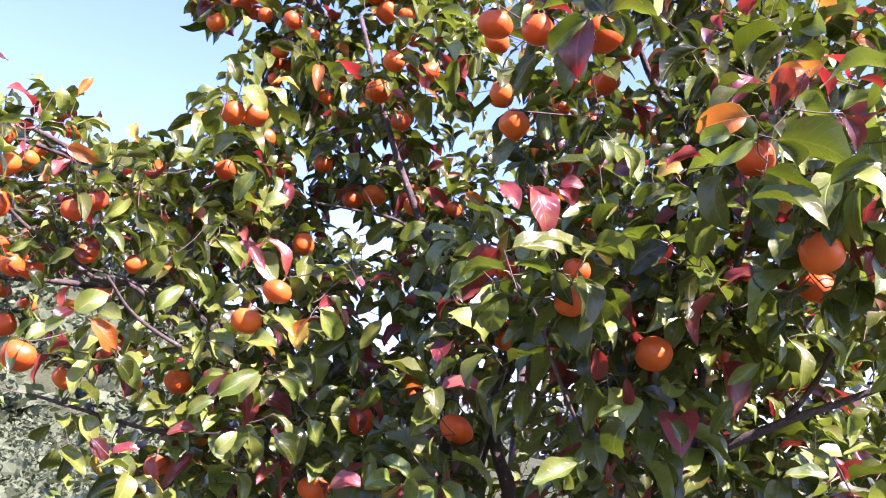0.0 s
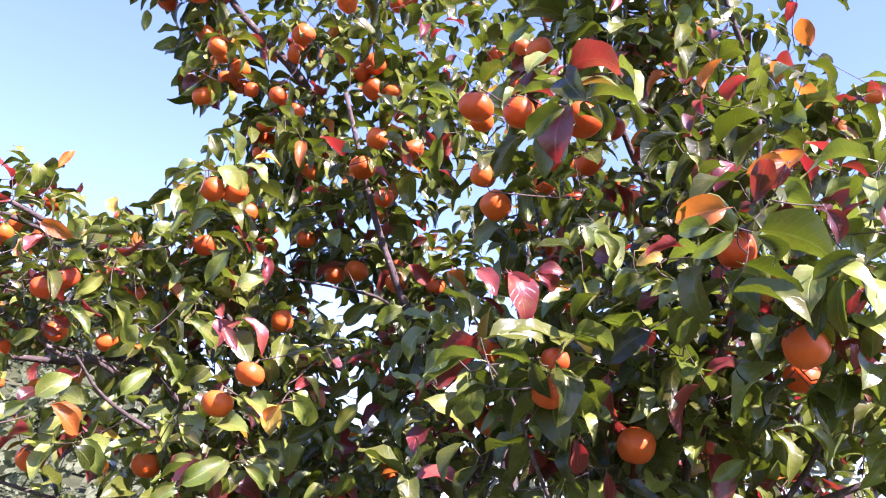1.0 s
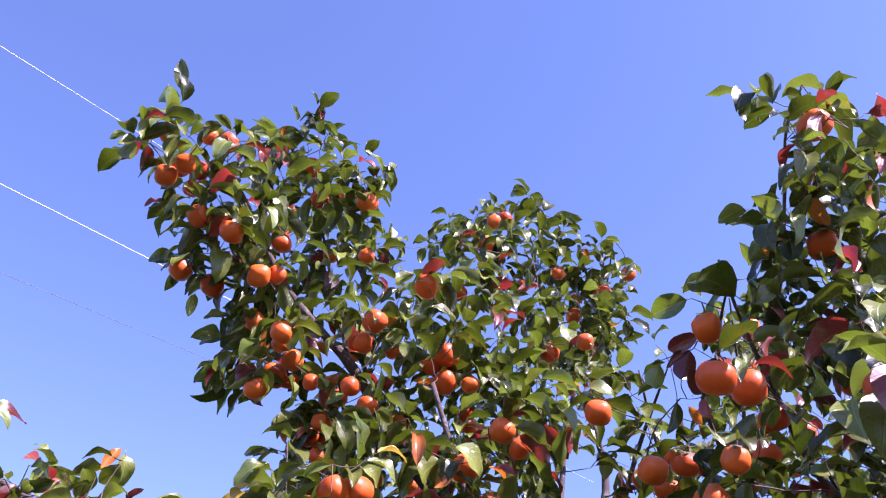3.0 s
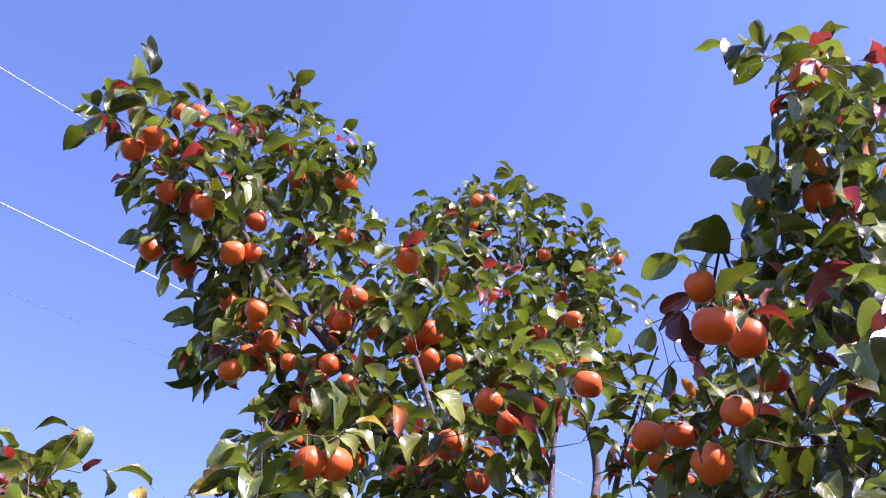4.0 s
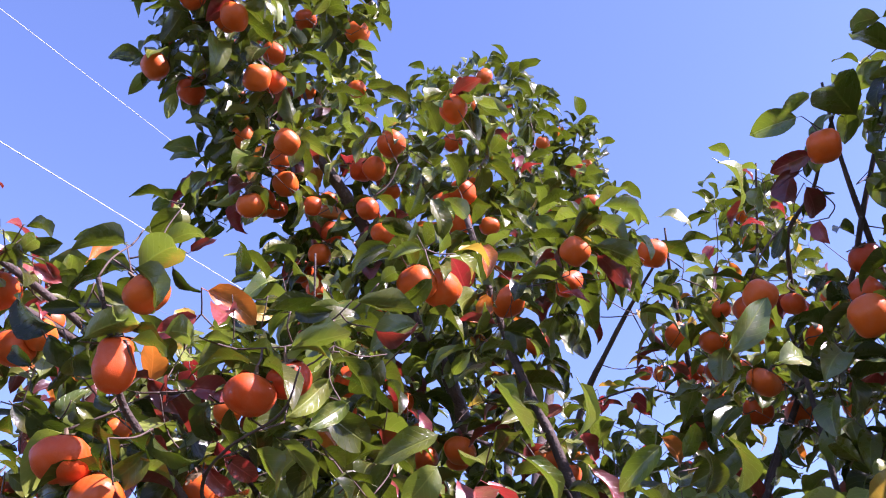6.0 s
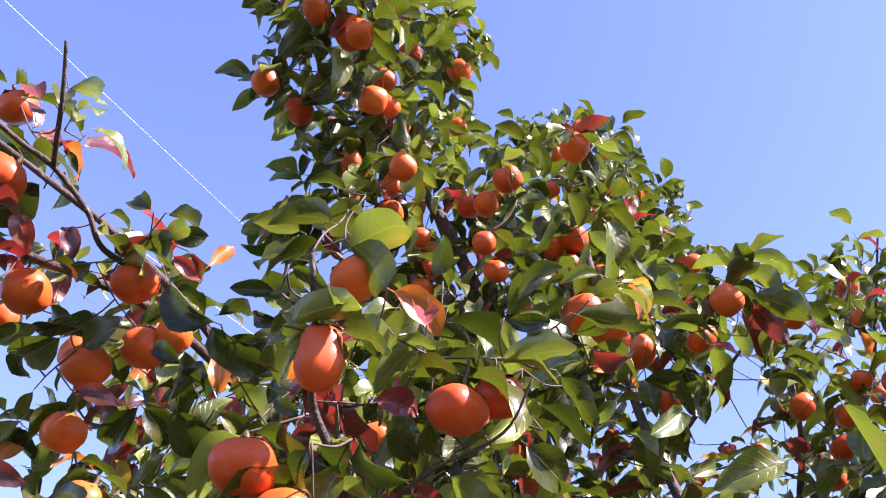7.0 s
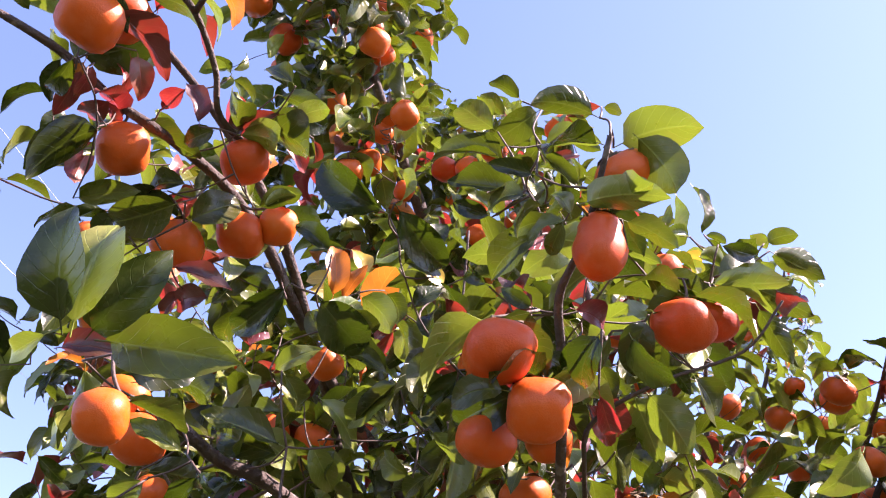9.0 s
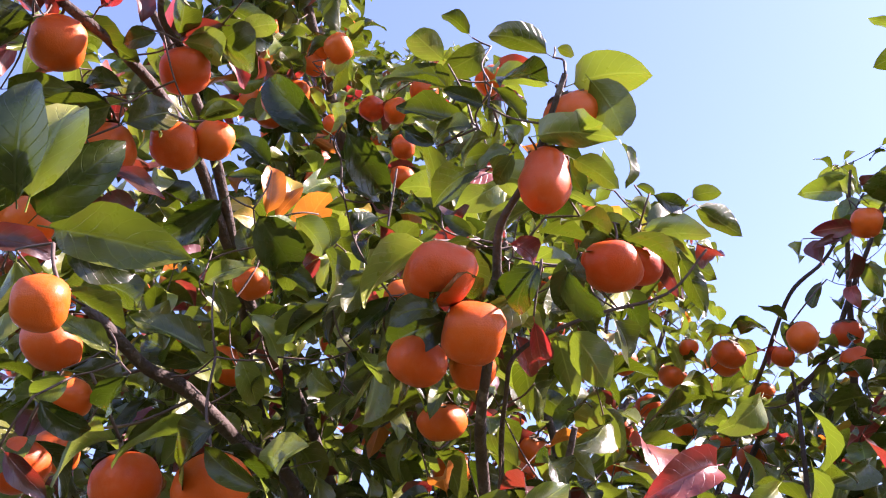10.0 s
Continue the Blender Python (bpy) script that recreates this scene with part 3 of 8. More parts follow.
main_tree.limb("left_bottom", [(-0.150, 2.450, 0.950), (-0.212, 2.284, 1.261), (-0.262, 2.148, 1.414), (-0.364, 2.057, 1.553), (-0.545, 1.927, 1.632), (-0.676, 1.866, 1.643), (-0.799, 1.801, 1.676), (-0.891, 1.739, 1.703)], 0.0100, 0.0031)
main_tree.limb("sprig", [(-0.627, 2.301, 2.188), (-0.671, 2.218, 2.307), (-0.690, 2.195, 2.395), (-0.693, 2.169, 2.499), (-0.699, 2.143, 2.602)], 0.0031, 0.00186)
main_tree.limb("centre", [(-0.150, 2.450, 0.950), (-0.017, 2.424, 1.314), (0.091, 2.402, 1.493), (0.057, 2.365, 1.637), (-0.009, 2.359, 1.857), (-0.110, 2.342, 2.117), (-0.194, 2.290, 2.310), (-0.267, 2.290, 2.508), (-0.362, 2.255, 2.839)], 0.0270, 0.006)
main_tree.limb("cross", [(-0.110, 2.342, 2.117), (-0.203, 2.260, 2.221), (-0.312, 2.151, 2.225), (-0.420, 2.094, 2.228)], 0.0050, 0.0031)
main_tree.limb("dead_twig", [(-0.150, 2.450, 0.950), (0.066, 1.996, 1.342), (0.243, 1.625, 1.535), (0.193, 1.548, 1.630), (0.137, 1.478, 1.738), (0.095, 1.421, 1.833), (0.046, 1.392, 1.901), (-0.011, 1.377, 1.952)], 0.0059, 0.00186)
main_tree.limb("mid_right", [(-0.150, 2.450, 0.950), (0.128, 2.314, 1.327), (0.356, 2.203, 1.512), (0.263, 2.101, 1.907), (0.215, 2.041, 2.143), (0.174, 1.984, 2.367), (0.150, 1.965, 2.440)], 0.0117, 0.0031)
main_tree.limb("right_up", [(-0.150, 2.450, 0.950), (0.140, 2.088, 1.326), (0.377, 1.792, 1.511), (0.416, 1.710, 1.641), (0.414, 1.621, 1.791), (0.443, 1.541, 1.914), (0.473, 1.453, 2.066), (0.481, 1.371, 2.189), (0.487, 1.340, 2.317)], 0.0134, 0.0031)
main_tree.limb("right_out", [(-0.150, 2.450, 0.950), (0.127, 2.116, 1.323), (0.354, 1.844, 1.507), (0.446, 1.746, 1.626), (0.575, 1.672, 1.697), (0.661, 1.648, 1.730), (0.733, 1.623, 1.761), (0.799, 1.587, 1.791)], 0.0151, 0.00496)
main_tree.limb("right_fork", [(0.575, 1.672, 1.697), (0.616, 1.603, 1.776), (0.647, 1.540, 1.870), (0.672, 1.495, 1.932), (0.676, 1.430, 1.986)], 0.0062, 0.0031)
main_tree.limb("right_top", [(-0.150, 2.450, 0.950), (0.087, 2.278, 1.921), (0.282, 2.137, 2.399), (0.311, 1.971, 2.520), (0.332, 1.871, 2.670), (0.363, 1.760, 2.849), (0.376, 1.662, 3.013), (0.383, 1.595, 3.124), (0.415, 1.528, 3.204)], 0.0092, 0.00248)
main_tree.limb("right_in", [(-0.150, 2.450, 0.950), (0.125, 2.322, 1.969), (0.351, 2.217, 2.471), (0.277, 2.075, 2.568), (0.207, 1.952, 2.642), (0.222, 1.871, 2.689), (0.216, 1.802, 2.740), (0.229, 1.747, 2.803)], 0.0075, 0.00248)
main_tree.fruits([
    (-0.576, 1.851, 2.364, 0.058), (-0.534, 1.870, 2.372, 0.064),
])
main_tree.fruits([
    (-0.812, 1.637, 2.061, 0.056), (-0.772, 1.639, 2.083, 0.050),
])
main_tree.fruits([
    (-0.762, 2.352, 3.047, 0.066), (-1.000, 2.430, 3.251, 0.074), (-0.860, 2.440, 3.136, 0.060), (-0.516, 2.311, 3.063, 0.070),
    (-0.844, 2.285, 3.185, 0.068), (-0.801, 2.552, 3.027, 0.078), (-0.762, 2.282, 2.995, 0.062), (-0.803, 2.330, 3.225, 0.057),
    (-0.746, 2.480, 3.035, 0.067), (-0.311, 2.464, 2.969, 0.072), (-1.008, 2.155, 3.281, 0.065), (-0.909, 2.141, 3.217, 0.068),
    (-0.924, 2.195, 3.267, 0.065), (-1.090, 2.390, 3.277, 0.071), (-1.108, 2.110, 3.385, 0.065), (-1.051, 2.070, 3.395, 0.058),
    (-0.544, 2.377, 3.034, 0.061), (-1.087, 2.151, 3.456, 0.060), (-0.953, 2.088, 3.503, 0.060), (-0.325, 2.509, 2.383, 0.069),
])
main_tree.fruits([
    (-0.650, 2.510, 2.857, 0.059), (-0.617, 2.842, 2.776, 0.064), (-0.770, 2.367, 3.015, 0.051), (-0.760, 2.569, 3.020, 0.059),
    (-0.350, 2.461, 3.025, 0.063), (-0.504, 2.563, 2.721, 0.059), (-0.561, 2.450, 3.089, 0.064), (-0.690, 2.571, 2.845, 0.065),
    (-0.656, 2.496, 2.748, 0.049), (-1.062, 2.250, 3.545, 0.062), (-1.087, 2.306, 3.524, 0.057), (-0.650, 2.619, 2.851, 0.067),
    (-0.478, 2.649, 2.818, 0.055), (-1.022, 2.147, 3.583, 0.049), (-0.683, 2.417, 2.928, 0.047), (-0.232, 2.627, 2.966, 0.058),
    (-0.469, 2.907, 2.725, 0.051), (-0.705, 3.354, 2.993, 0.074), (-1.206, 2.324, 3.769, 0.061), (-0.179, 2.627, 1.788, 0.057),
])
main_tree.fruits([
    (-0.614, 2.579, 2.977, 0.061), (-0.809, 2.394, 3.394, 0.064), (-0.199, 2.854, 3.041, 0.061), (-0.228, 2.859, 2.506, 0.064),
    (-0.336, 3.238, 2.828, 0.061), (-0.740, 2.833, 2.574, 0.064), (-0.807, 3.368, 2.810, 0.064), (-0.825, 2.397, 2.892, 0.064),
    (-0.361, 3.259, 3.021, 0.061), (-0.396, 2.549, 2.378, 0.064),
])
main_tree.fruits([
    (-0.231, 2.007, 2.579, 0.057), (-0.379, 2.237, 3.134, 0.071), (-0.571, 2.305, 2.852, 0.053), (-0.154, 2.210, 2.645, 0.063),
    (-0.230, 2.242, 2.515, 0.055), (-0.292, 2.222, 2.593, 0.074), (-0.309, 2.426, 3.037, 0.074), (-0.472, 2.436, 2.452, 0.057),
    (-0.244, 2.422, 2.939, 0.053), (-0.525, 2.365, 2.834, 0.054), (-0.021, 2.419, 2.070, 0.064), (-0.084, 2.494, 2.337, 0.061),
    (-0.189, 2.353, 2.306, 0.064),
])
main_tree.fruits([
    (-1.151, 1.912, 2.318, 0.059), (-1.092, 1.944, 2.274, 0.047), (-1.346, 1.777, 2.277, 0.060), (-1.326, 1.847, 2.386, 0.064),
])
main_tree.fruits([(-0.943, 1.592, 2.061, 0.043)], 4)
main_tree.fruits([
    (-0.924, 1.573, 2.133, 0.049), (-0.847, 1.791, 2.011, 0.049), (-0.786, 1.910, 2.015, 0.054), (-0.984, 1.675, 1.994, 0.060),
    (-0.945, 1.680, 1.957, 0.054), (-0.944, 1.753, 1.964, 0.052),
])
main_tree.fruits([
    (-1.126, 1.964, 2.260, 0.056), (-1.274, 1.942, 2.296, 0.061), (-1.187, 1.985, 2.234, 0.057), (-1.215, 2.140, 2.215, 0.063),
    (-0.980, 2.029, 2.175, 0.042), (-1.257, 2.281, 2.416, 0.064), (-0.466, 2.427, 1.961, 0.064), (-1.160, 2.278, 2.481, 0.064),
    (-1.166, 2.165, 2.135, 0.064), (-0.591, 2.460, 2.438, 0.064),
])
main_tree.fruits([
    (0.209, 2.276, 2.578, 0.067), (0.208, 2.220, 2.631, 0.045), (0.276, 2.173, 2.600, 0.071), (0.206, 2.122, 2.570, 0.072),
    (0.218, 2.008, 2.518, 0.048), (0.377, 2.152, 2.546, 0.052), (0.591, 2.340, 2.487, 0.064), (0.349, 2.200, 2.082, 0.064),
    (0.154, 1.738, 2.678, 0.064),
])
main_tree.fruits([
    (0.186, 1.304, 2.287, 0.069), (0.142, 1.278, 1.886, 0.042), (0.355, 1.097, 2.003, 0.052), (0.187, 1.583, 2.060, 0.053),
    (0.028, 1.487, 2.265, 0.046), (0.131, 1.263, 1.835, 0.048), (0.467, 1.182, 1.898, 0.064), (0.299, 1.501, 1.793, 0.064),
    (0.486, 1.807, 1.832, 0.064), (-0.038, 1.674, 1.662, 0.064), (0.014, 1.456, 2.386, 0.064),
])
main_tree.fruits([
    (-0.562, 2.590, 3.762, 0.075), (-0.724, 2.557, 3.736, 0.069), (-0.089, 2.986, 3.932, 0.077), (-0.772, 2.602, 3.929, 0.078),
    (-0.858, 2.680, 3.791, 0.078), (-0.584, 2.938, 3.361, 0.061), (-0.456, 2.605, 3.158, 0.056), (-0.084, 2.784, 3.875, 0.056),
    (-0.295, 2.854, 3.549, 0.071), (-0.869, 2.744, 3.735, 0.062), (-0.555, 2.613, 3.539, 0.055), (-0.686, 2.786, 3.672, 0.056),
    (-0.829, 2.576, 3.919, 0.058), (-0.896, 2.814, 3.631, 0.061), (-0.862, 3.462, 2.939, 0.064), (-0.238, 2.712, 3.475, 0.061),
])
main_tree.fruits([
    (-0.399, 1.669, 1.915, 0.056), (-0.260, 1.997, 1.686, 0.064), (-0.649, 1.886, 1.752, 0.064), (-0.470, 1.726, 1.864, 0.064),
    (-0.226, 2.262, 1.534, 0.064),
])
main_tree.fruits([
    (0.412, 1.537, 3.081, 0.078), (0.294, 2.173, 2.368, 0.060), (0.337, 1.914, 2.579, 0.070), (0.071, 2.133, 1.903, 0.064),
    (0.377, 1.611, 2.804, 0.064), (0.207, 2.186, 2.372, 0.064), (0.281, 1.891, 2.479, 0.064),
])
main_tree.fruits([
    (0.038, 1.873, 2.431, 0.060), (0.031, 2.165, 2.719, 0.066), (0.057, 1.924, 2.033, 0.064), (0.097, 1.525, 2.413, 0.064),
    (0.061, 1.681, 2.282, 0.064), (0.149, 2.069, 2.373, 0.064),
])
main_tree.fruits([
    (-0.829, 1.938, 2.178, 0.042), (-1.147, 2.139, 2.078, 0.064), (-1.241, 1.766, 1.902, 0.039), (-1.171, 2.012, 1.891, 0.052),
    (-1.144, 2.014, 1.965, 0.042), (-1.122, 2.096, 1.946, 0.046), (-1.101, 1.940, 1.872, 0.058), (-1.053, 1.877, 1.863, 0.060),
])
main_tree.fruits([
    (-0.642, 2.046, 2.293, 0.056), (-0.629, 2.336, 2.491, 0.071), (-0.477, 2.259, 2.160, 0.064),
])
main_tree.fruits([
    (0.577, 1.483, 1.913, 0.064),
])
main_tree.fruits([
    (-0.927, 1.950, 1.762, 0.064), (-0.839, 1.561, 1.761, 0.064), (-0.717, 2.007, 1.571, 0.064), (-0.332, 1.846, 1.539, 0.064),
])
main_tree.fruits([
    (-1.419, 2.391, 2.525, 0.061), (-0.584, 2.565, 1.970, 0.061), (-0.582, 2.661, 1.585, 0.061), (-0.842, 2.667, 1.518, 0.057),
    (-0.931, 2.323, 2.230, 0.064), (-0.867, 2.307, 2.226, 0.064), (-1.427, 2.053, 2.699, 0.064), (-1.156, 2.752, 2.614, 0.064),
    (-1.023, 2.493, 2.195, 0.064),
])
main_tree.spray([
    (-0.988, 2.096, 3.243), (-0.848, 2.305, 3.208), (-0.703, 2.410, 3.600), (-0.768, 2.356, 3.054), (-0.518, 2.301, 3.059),
    (-0.801, 2.550, 3.025), (-0.754, 2.471, 3.039), (-0.922, 2.167, 3.228), (-0.771, 2.286, 2.993), (-0.206, 2.505, 2.724),
    (-0.621, 2.513, 2.787), (-0.867, 2.412, 3.115), (-1.023, 2.182, 3.304), (-0.855, 2.460, 3.158), (-0.828, 2.329, 3.274),
    (-0.802, 2.378, 2.962), (-0.639, 2.652, 2.899), (-0.776, 2.680, 2.601), (-1.003, 3.336, 2.639), (-1.124, 2.246, 3.565),
    (-1.023, 2.225, 3.562), (-1.033, 2.295, 3.527), (-0.924, 2.176, 3.300), (-0.814, 2.449, 3.591), (-0.839, 2.404, 3.470),
    (-0.629, 2.485, 2.901), (-0.330, 2.969, 2.579), (0.001, 2.879, 2.217), (-0.355, 3.270, 3.090), (-0.181, 2.686, 2.413),
], 9, 0.106, tints=FRESH, lit=(0.24, -0.16, 1.0))
main_tree.spray([
    (-0.947, 2.708, 3.168), (-0.985, 2.275, 3.253), (-0.255, 2.488, 3.004), (-0.535, 2.554, 2.880), (-0.844, 2.416, 3.219),
    (-0.604, 2.458, 3.170), (-0.911, 2.376, 3.332), (-0.277, 2.555, 2.714), (-0.108, 2.583, 3.032), (-0.200, 2.649, 2.602),
    (-0.831, 2.357, 3.590), (-0.915, 2.100, 3.391), (-0.891, 2.225, 3.596), (-0.762, 2.363, 3.347), (-0.918, 2.439, 3.248),
    (-1.046, 2.111, 3.329), (-0.858, 2.206, 3.377), (-0.857, 2.365, 3.689), (-0.546, 2.495, 2.778), (-0.192, 2.615, 3.068),
    (-0.662, 2.688, 2.790), (-0.412, 2.626, 2.495), (-0.195, 2.587, 2.504), (-0.340, 2.522, 2.963), (-0.227, 2.480, 3.072),
    (-0.681, 2.567, 3.036), (-0.188, 2.720, 2.292), (-0.154, 2.791, 2.402), (-0.035, 2.706, 2.336), (-0.231, 2.864, 2.233),
], 9, 0.106, tints=FRESH, lit=(0.24, -0.16, 1.0))
main_tree.spray([
    (-0.496, 2.456, 2.842), (-0.327, 2.847, 2.561), (-0.557, 2.605, 2.816), (-0.606, 2.655, 2.996), (-0.270, 3.056, 2.544),
    (-0.640, 2.609, 2.850), (-0.287, 3.265, 2.552), (-0.814, 3.211, 2.360), (-0.120, 2.620, 2.926), (-0.708, 3.047, 2.275),
    (-0.169, 2.778, 2.340), (-0.484, 2.580, 2.631), (-0.556, 2.867, 2.850), (-0.862, 2.981, 2.583), (-0.843, 3.030, 2.469),
    (-0.831, 3.416, 2.302), (-0.098, 2.673, 2.277), (-0.287, 3.041, 2.695), (-0.461, 2.816, 2.888), (-0.131, 3.188, 2.582),
    (-0.770, 2.871, 2.793), (-0.561, 3.112, 2.298), (-0.932, 3.478, 2.352), (-0.232, 3.045, 2.158), (-0.523, 2.941, 2.125),
    (-0.553, 3.007, 2.267), (-0.031, 3.255, 2.700), (-0.247, 3.170, 2.352), (-0.780, 3.176, 2.583), (-0.714, 2.937, 2.384),
], 9, 0.106, tints=FRESH, lit=(0.24, -0.16, 1.0))
main_tree.spray([
    (-0.393, 3.473, 2.780), (-0.239, 3.210, 2.513), (-0.856, 2.995, 2.602), (-0.114, 3.153, 2.417), (-0.600, 2.947, 2.357),
    (-0.331, 2.679, 2.457), (-0.254, 2.651, 2.842), (-0.439, 2.722, 3.013), (-0.565, 2.660, 2.762), (-0.401, 2.551, 2.535),
    (-0.670, 2.559, 2.848), (-0.327, 3.005, 2.549), (-0.735, 3.038, 2.520), (-0.450, 2.667, 2.494), (-0.710, 3.046, 2.411),
    (-0.641, 2.918, 2.379), (-0.598, 2.684, 2.860), (-0.581, 2.802, 2.341), (-1.055, 2.005, 3.442), (-0.904, 2.343, 3.389),
    (-0.726, 2.490, 3.122), (-0.404, 3.247, 3.018), (-0.882, 2.680, 3.152), (-0.938, 2.744, 3.113), (-1.038, 2.355, 3.452),
    (-0.990, 2.790, 3.171), (-0.676, 2.745, 2.920), (-0.719, 2.568, 3.239), (-0.568, 3.239, 2.413),
], 9, 0.106, tints=FRESH, lit=(0.24, -0.16, 1.0))
main_tree.spray([
    (-0.044, 3.025, 3.987), (-0.730, 2.539, 3.724), (-0.564, 2.529, 3.159), (-0.568, 2.770, 3.682), (-0.561, 2.670, 3.564),
    (-0.770, 2.919, 3.955), (-0.526, 2.557, 3.222), (-0.180, 3.034, 3.587), (-1.351, 2.783, 4.257), (-1.239, 2.939, 4.445),
    (-1.367, 2.672, 4.023), (-0.700, 2.493, 3.657), (-0.426, 2.583, 3.169), (-0.291, 3.435, 3.426), (-0.640, 2.790, 3.734),
    (-0.598, 2.569, 3.883), (-0.789, 2.509, 3.810), (-0.634, 2.784, 3.834), (-0.237, 2.512, 3.322), (-0.641, 2.605, 3.732),
    (-0.639, 2.599, 3.381), (-0.311, 2.544, 3.337), (-0.095, 2.722, 3.598), (-0.538, 2.721, 3.517), (-0.840, 2.489, 3.886),
    (-0.136, 2.909, 3.847), (-0.181, 2.623, 3.501), (-0.138, 2.881, 3.911), (-0.657, 2.554, 3.444), (-0.802, 2.512, 3.990),
], 9, 0.106, tints=FRESH, lit=(0.24, -0.16, 1.0))
main_tree.spray([
    (-0.731, 2.794, 3.711), (-0.136, 2.684, 3.475), (-0.648, 2.635, 3.857), (-1.360, 2.567, 4.023), (-0.482, 2.784, 3.736),
    (-0.760, 2.818, 3.628), (-0.756, 2.930, 3.632), (-0.382, 2.608, 3.375), (-1.293, 2.860, 4.469), (-0.822, 2.800, 3.608),
    (-0.339, 2.755, 3.403), (-0.301, 3.016, 3.946), (-0.176, 2.985, 3.975), (-0.237, 2.995, 3.906),
], 9, 0.106, tints=FRESH, lit=(0.24, -0.16, 1.0))
main_tree.spray([
    (-0.677, 2.085, 2.135), (-1.127, 2.449, 2.083), (-0.490, 2.229, 1.969), (-0.906, 2.279, 1.891), (-0.999, 2.397, 2.051),
    (-0.534, 2.485, 1.854), (-0.670, 2.345, 1.812), (-1.071, 2.345, 2.088), (-0.489, 2.501, 1.946), (-0.559, 2.222, 1.912),
    (-0.594, 2.259, 2.050), (-0.685, 2.269, 2.091), (-1.045, 2.234, 2.117), (-0.837, 2.606, 1.799), (-0.652, 2.680, 1.857),
    (-0.755, 2.838, 1.785), (-1.004, 2.584, 1.921), (-0.939, 2.851, 1.709), (-0.725, 2.024, 2.165),
], 6, 0.092, tints=NEAR)
main_tree.spray([
    (-0.584, 2.417, 2.333), (-1.201, 2.209, 2.263), (-1.075, 2.109, 2.316), (-0.525, 2.516, 2.172), (-0.510, 2.710, 2.201),
    (-0.573, 2.469, 2.255), (-0.673, 2.431, 2.206), (-0.779, 2.226, 2.239), (-1.168, 2.234, 2.411), (-0.792, 1.990, 2.244),
    (-0.596, 2.476, 2.306), (-0.705, 2.399, 2.216), (-1.254, 2.409, 2.320), (-0.582, 2.968, 1.929), (-0.683, 2.540, 2.042),
    (-0.634, 2.776, 2.030), (-0.577, 2.422, 2.332), (-1.098, 2.106, 2.340), (-1.306, 2.460, 2.297), (-1.238, 2.353, 2.437),
], 4, 0.09, tints=NEAR)
main_tree.spray([
    (-0.698, 1.935, 2.217), (-0.629, 1.985, 2.114),
], 5, 0.092, tints=NEAR)
main_tree.spray([
    (-0.498, 1.895, 2.062),
], 8, 0.094, tints=TURNING, lit=(0.18, -0.55, 0.85))
main_tree.spray([
    (-0.866, 2.228, 2.330), (-0.875, 2.759, 2.311), (-0.672, 2.659, 2.309), (-0.647, 2.799, 2.243), (-0.742, 2.937, 2.330),
    (-1.019, 2.786, 2.119), (-0.956, 2.665, 2.107), (-1.052, 2.491, 2.194), (-0.778, 2.758, 2.342), (-1.001, 2.521, 2.304),
    (-0.730, 2.760, 2.161), (-0.964, 2.725, 2.208), (-0.757, 2.636, 2.354), (-0.605, 2.708, 2.241), (-0.980, 2.311, 2.381),
    (-0.966, 2.379, 2.306), (-0.868, 2.813, 2.255), (-0.919, 2.346, 2.153), (-1.086, 2.405, 2.269), (-0.889, 2.456, 2.114),
    (-0.572, 2.751, 2.266), (-0.811, 2.375, 2.216), (-0.901, 2.383, 2.262), (-1.179, 2.431, 2.342), (-0.894, 2.350, 2.375),
    (-0.797, 2.460, 2.251), (-0.978, 2.393, 2.371), (-1.120, 2.419, 2.422), (-0.849, 2.424, 2.315), (-1.036, 3.084, 2.319),
], 8, 0.094, tints=TURNING, lit=(0.18, -0.55, 0.85))
main_tree.spray([
    (-1.157, 2.605, 2.266), (-1.177, 2.778, 2.468), (-0.947, 3.094, 2.456), (-1.038, 2.490, 2.451), (-1.060, 2.821, 2.464),
    (-1.158, 2.801, 2.493), (-0.943, 2.669, 2.382), (-0.713, 2.564, 2.217), (-1.050, 2.684, 2.247), (-0.875, 2.825, 2.459),
    (-0.937, 2.937, 2.299), (-0.882, 2.771, 2.109), (-0.969, 2.582, 2.081), (-1.037, 2.941, 2.244), (-0.829, 2.428, 2.497),
    (-0.724, 2.491, 2.469), (-0.825, 2.491, 2.401), (-0.759, 2.574, 2.370), (-0.896, 2.517, 2.350), (-0.656, 2.748, 2.384),
    (-0.974, 2.437, 2.379), (-1.286, 1.929, 2.524), (-1.043, 2.501, 2.384), (-1.081, 2.364, 2.454),
], 8, 0.094, tints=TURNING, lit=(0.18, -0.55, 0.85))
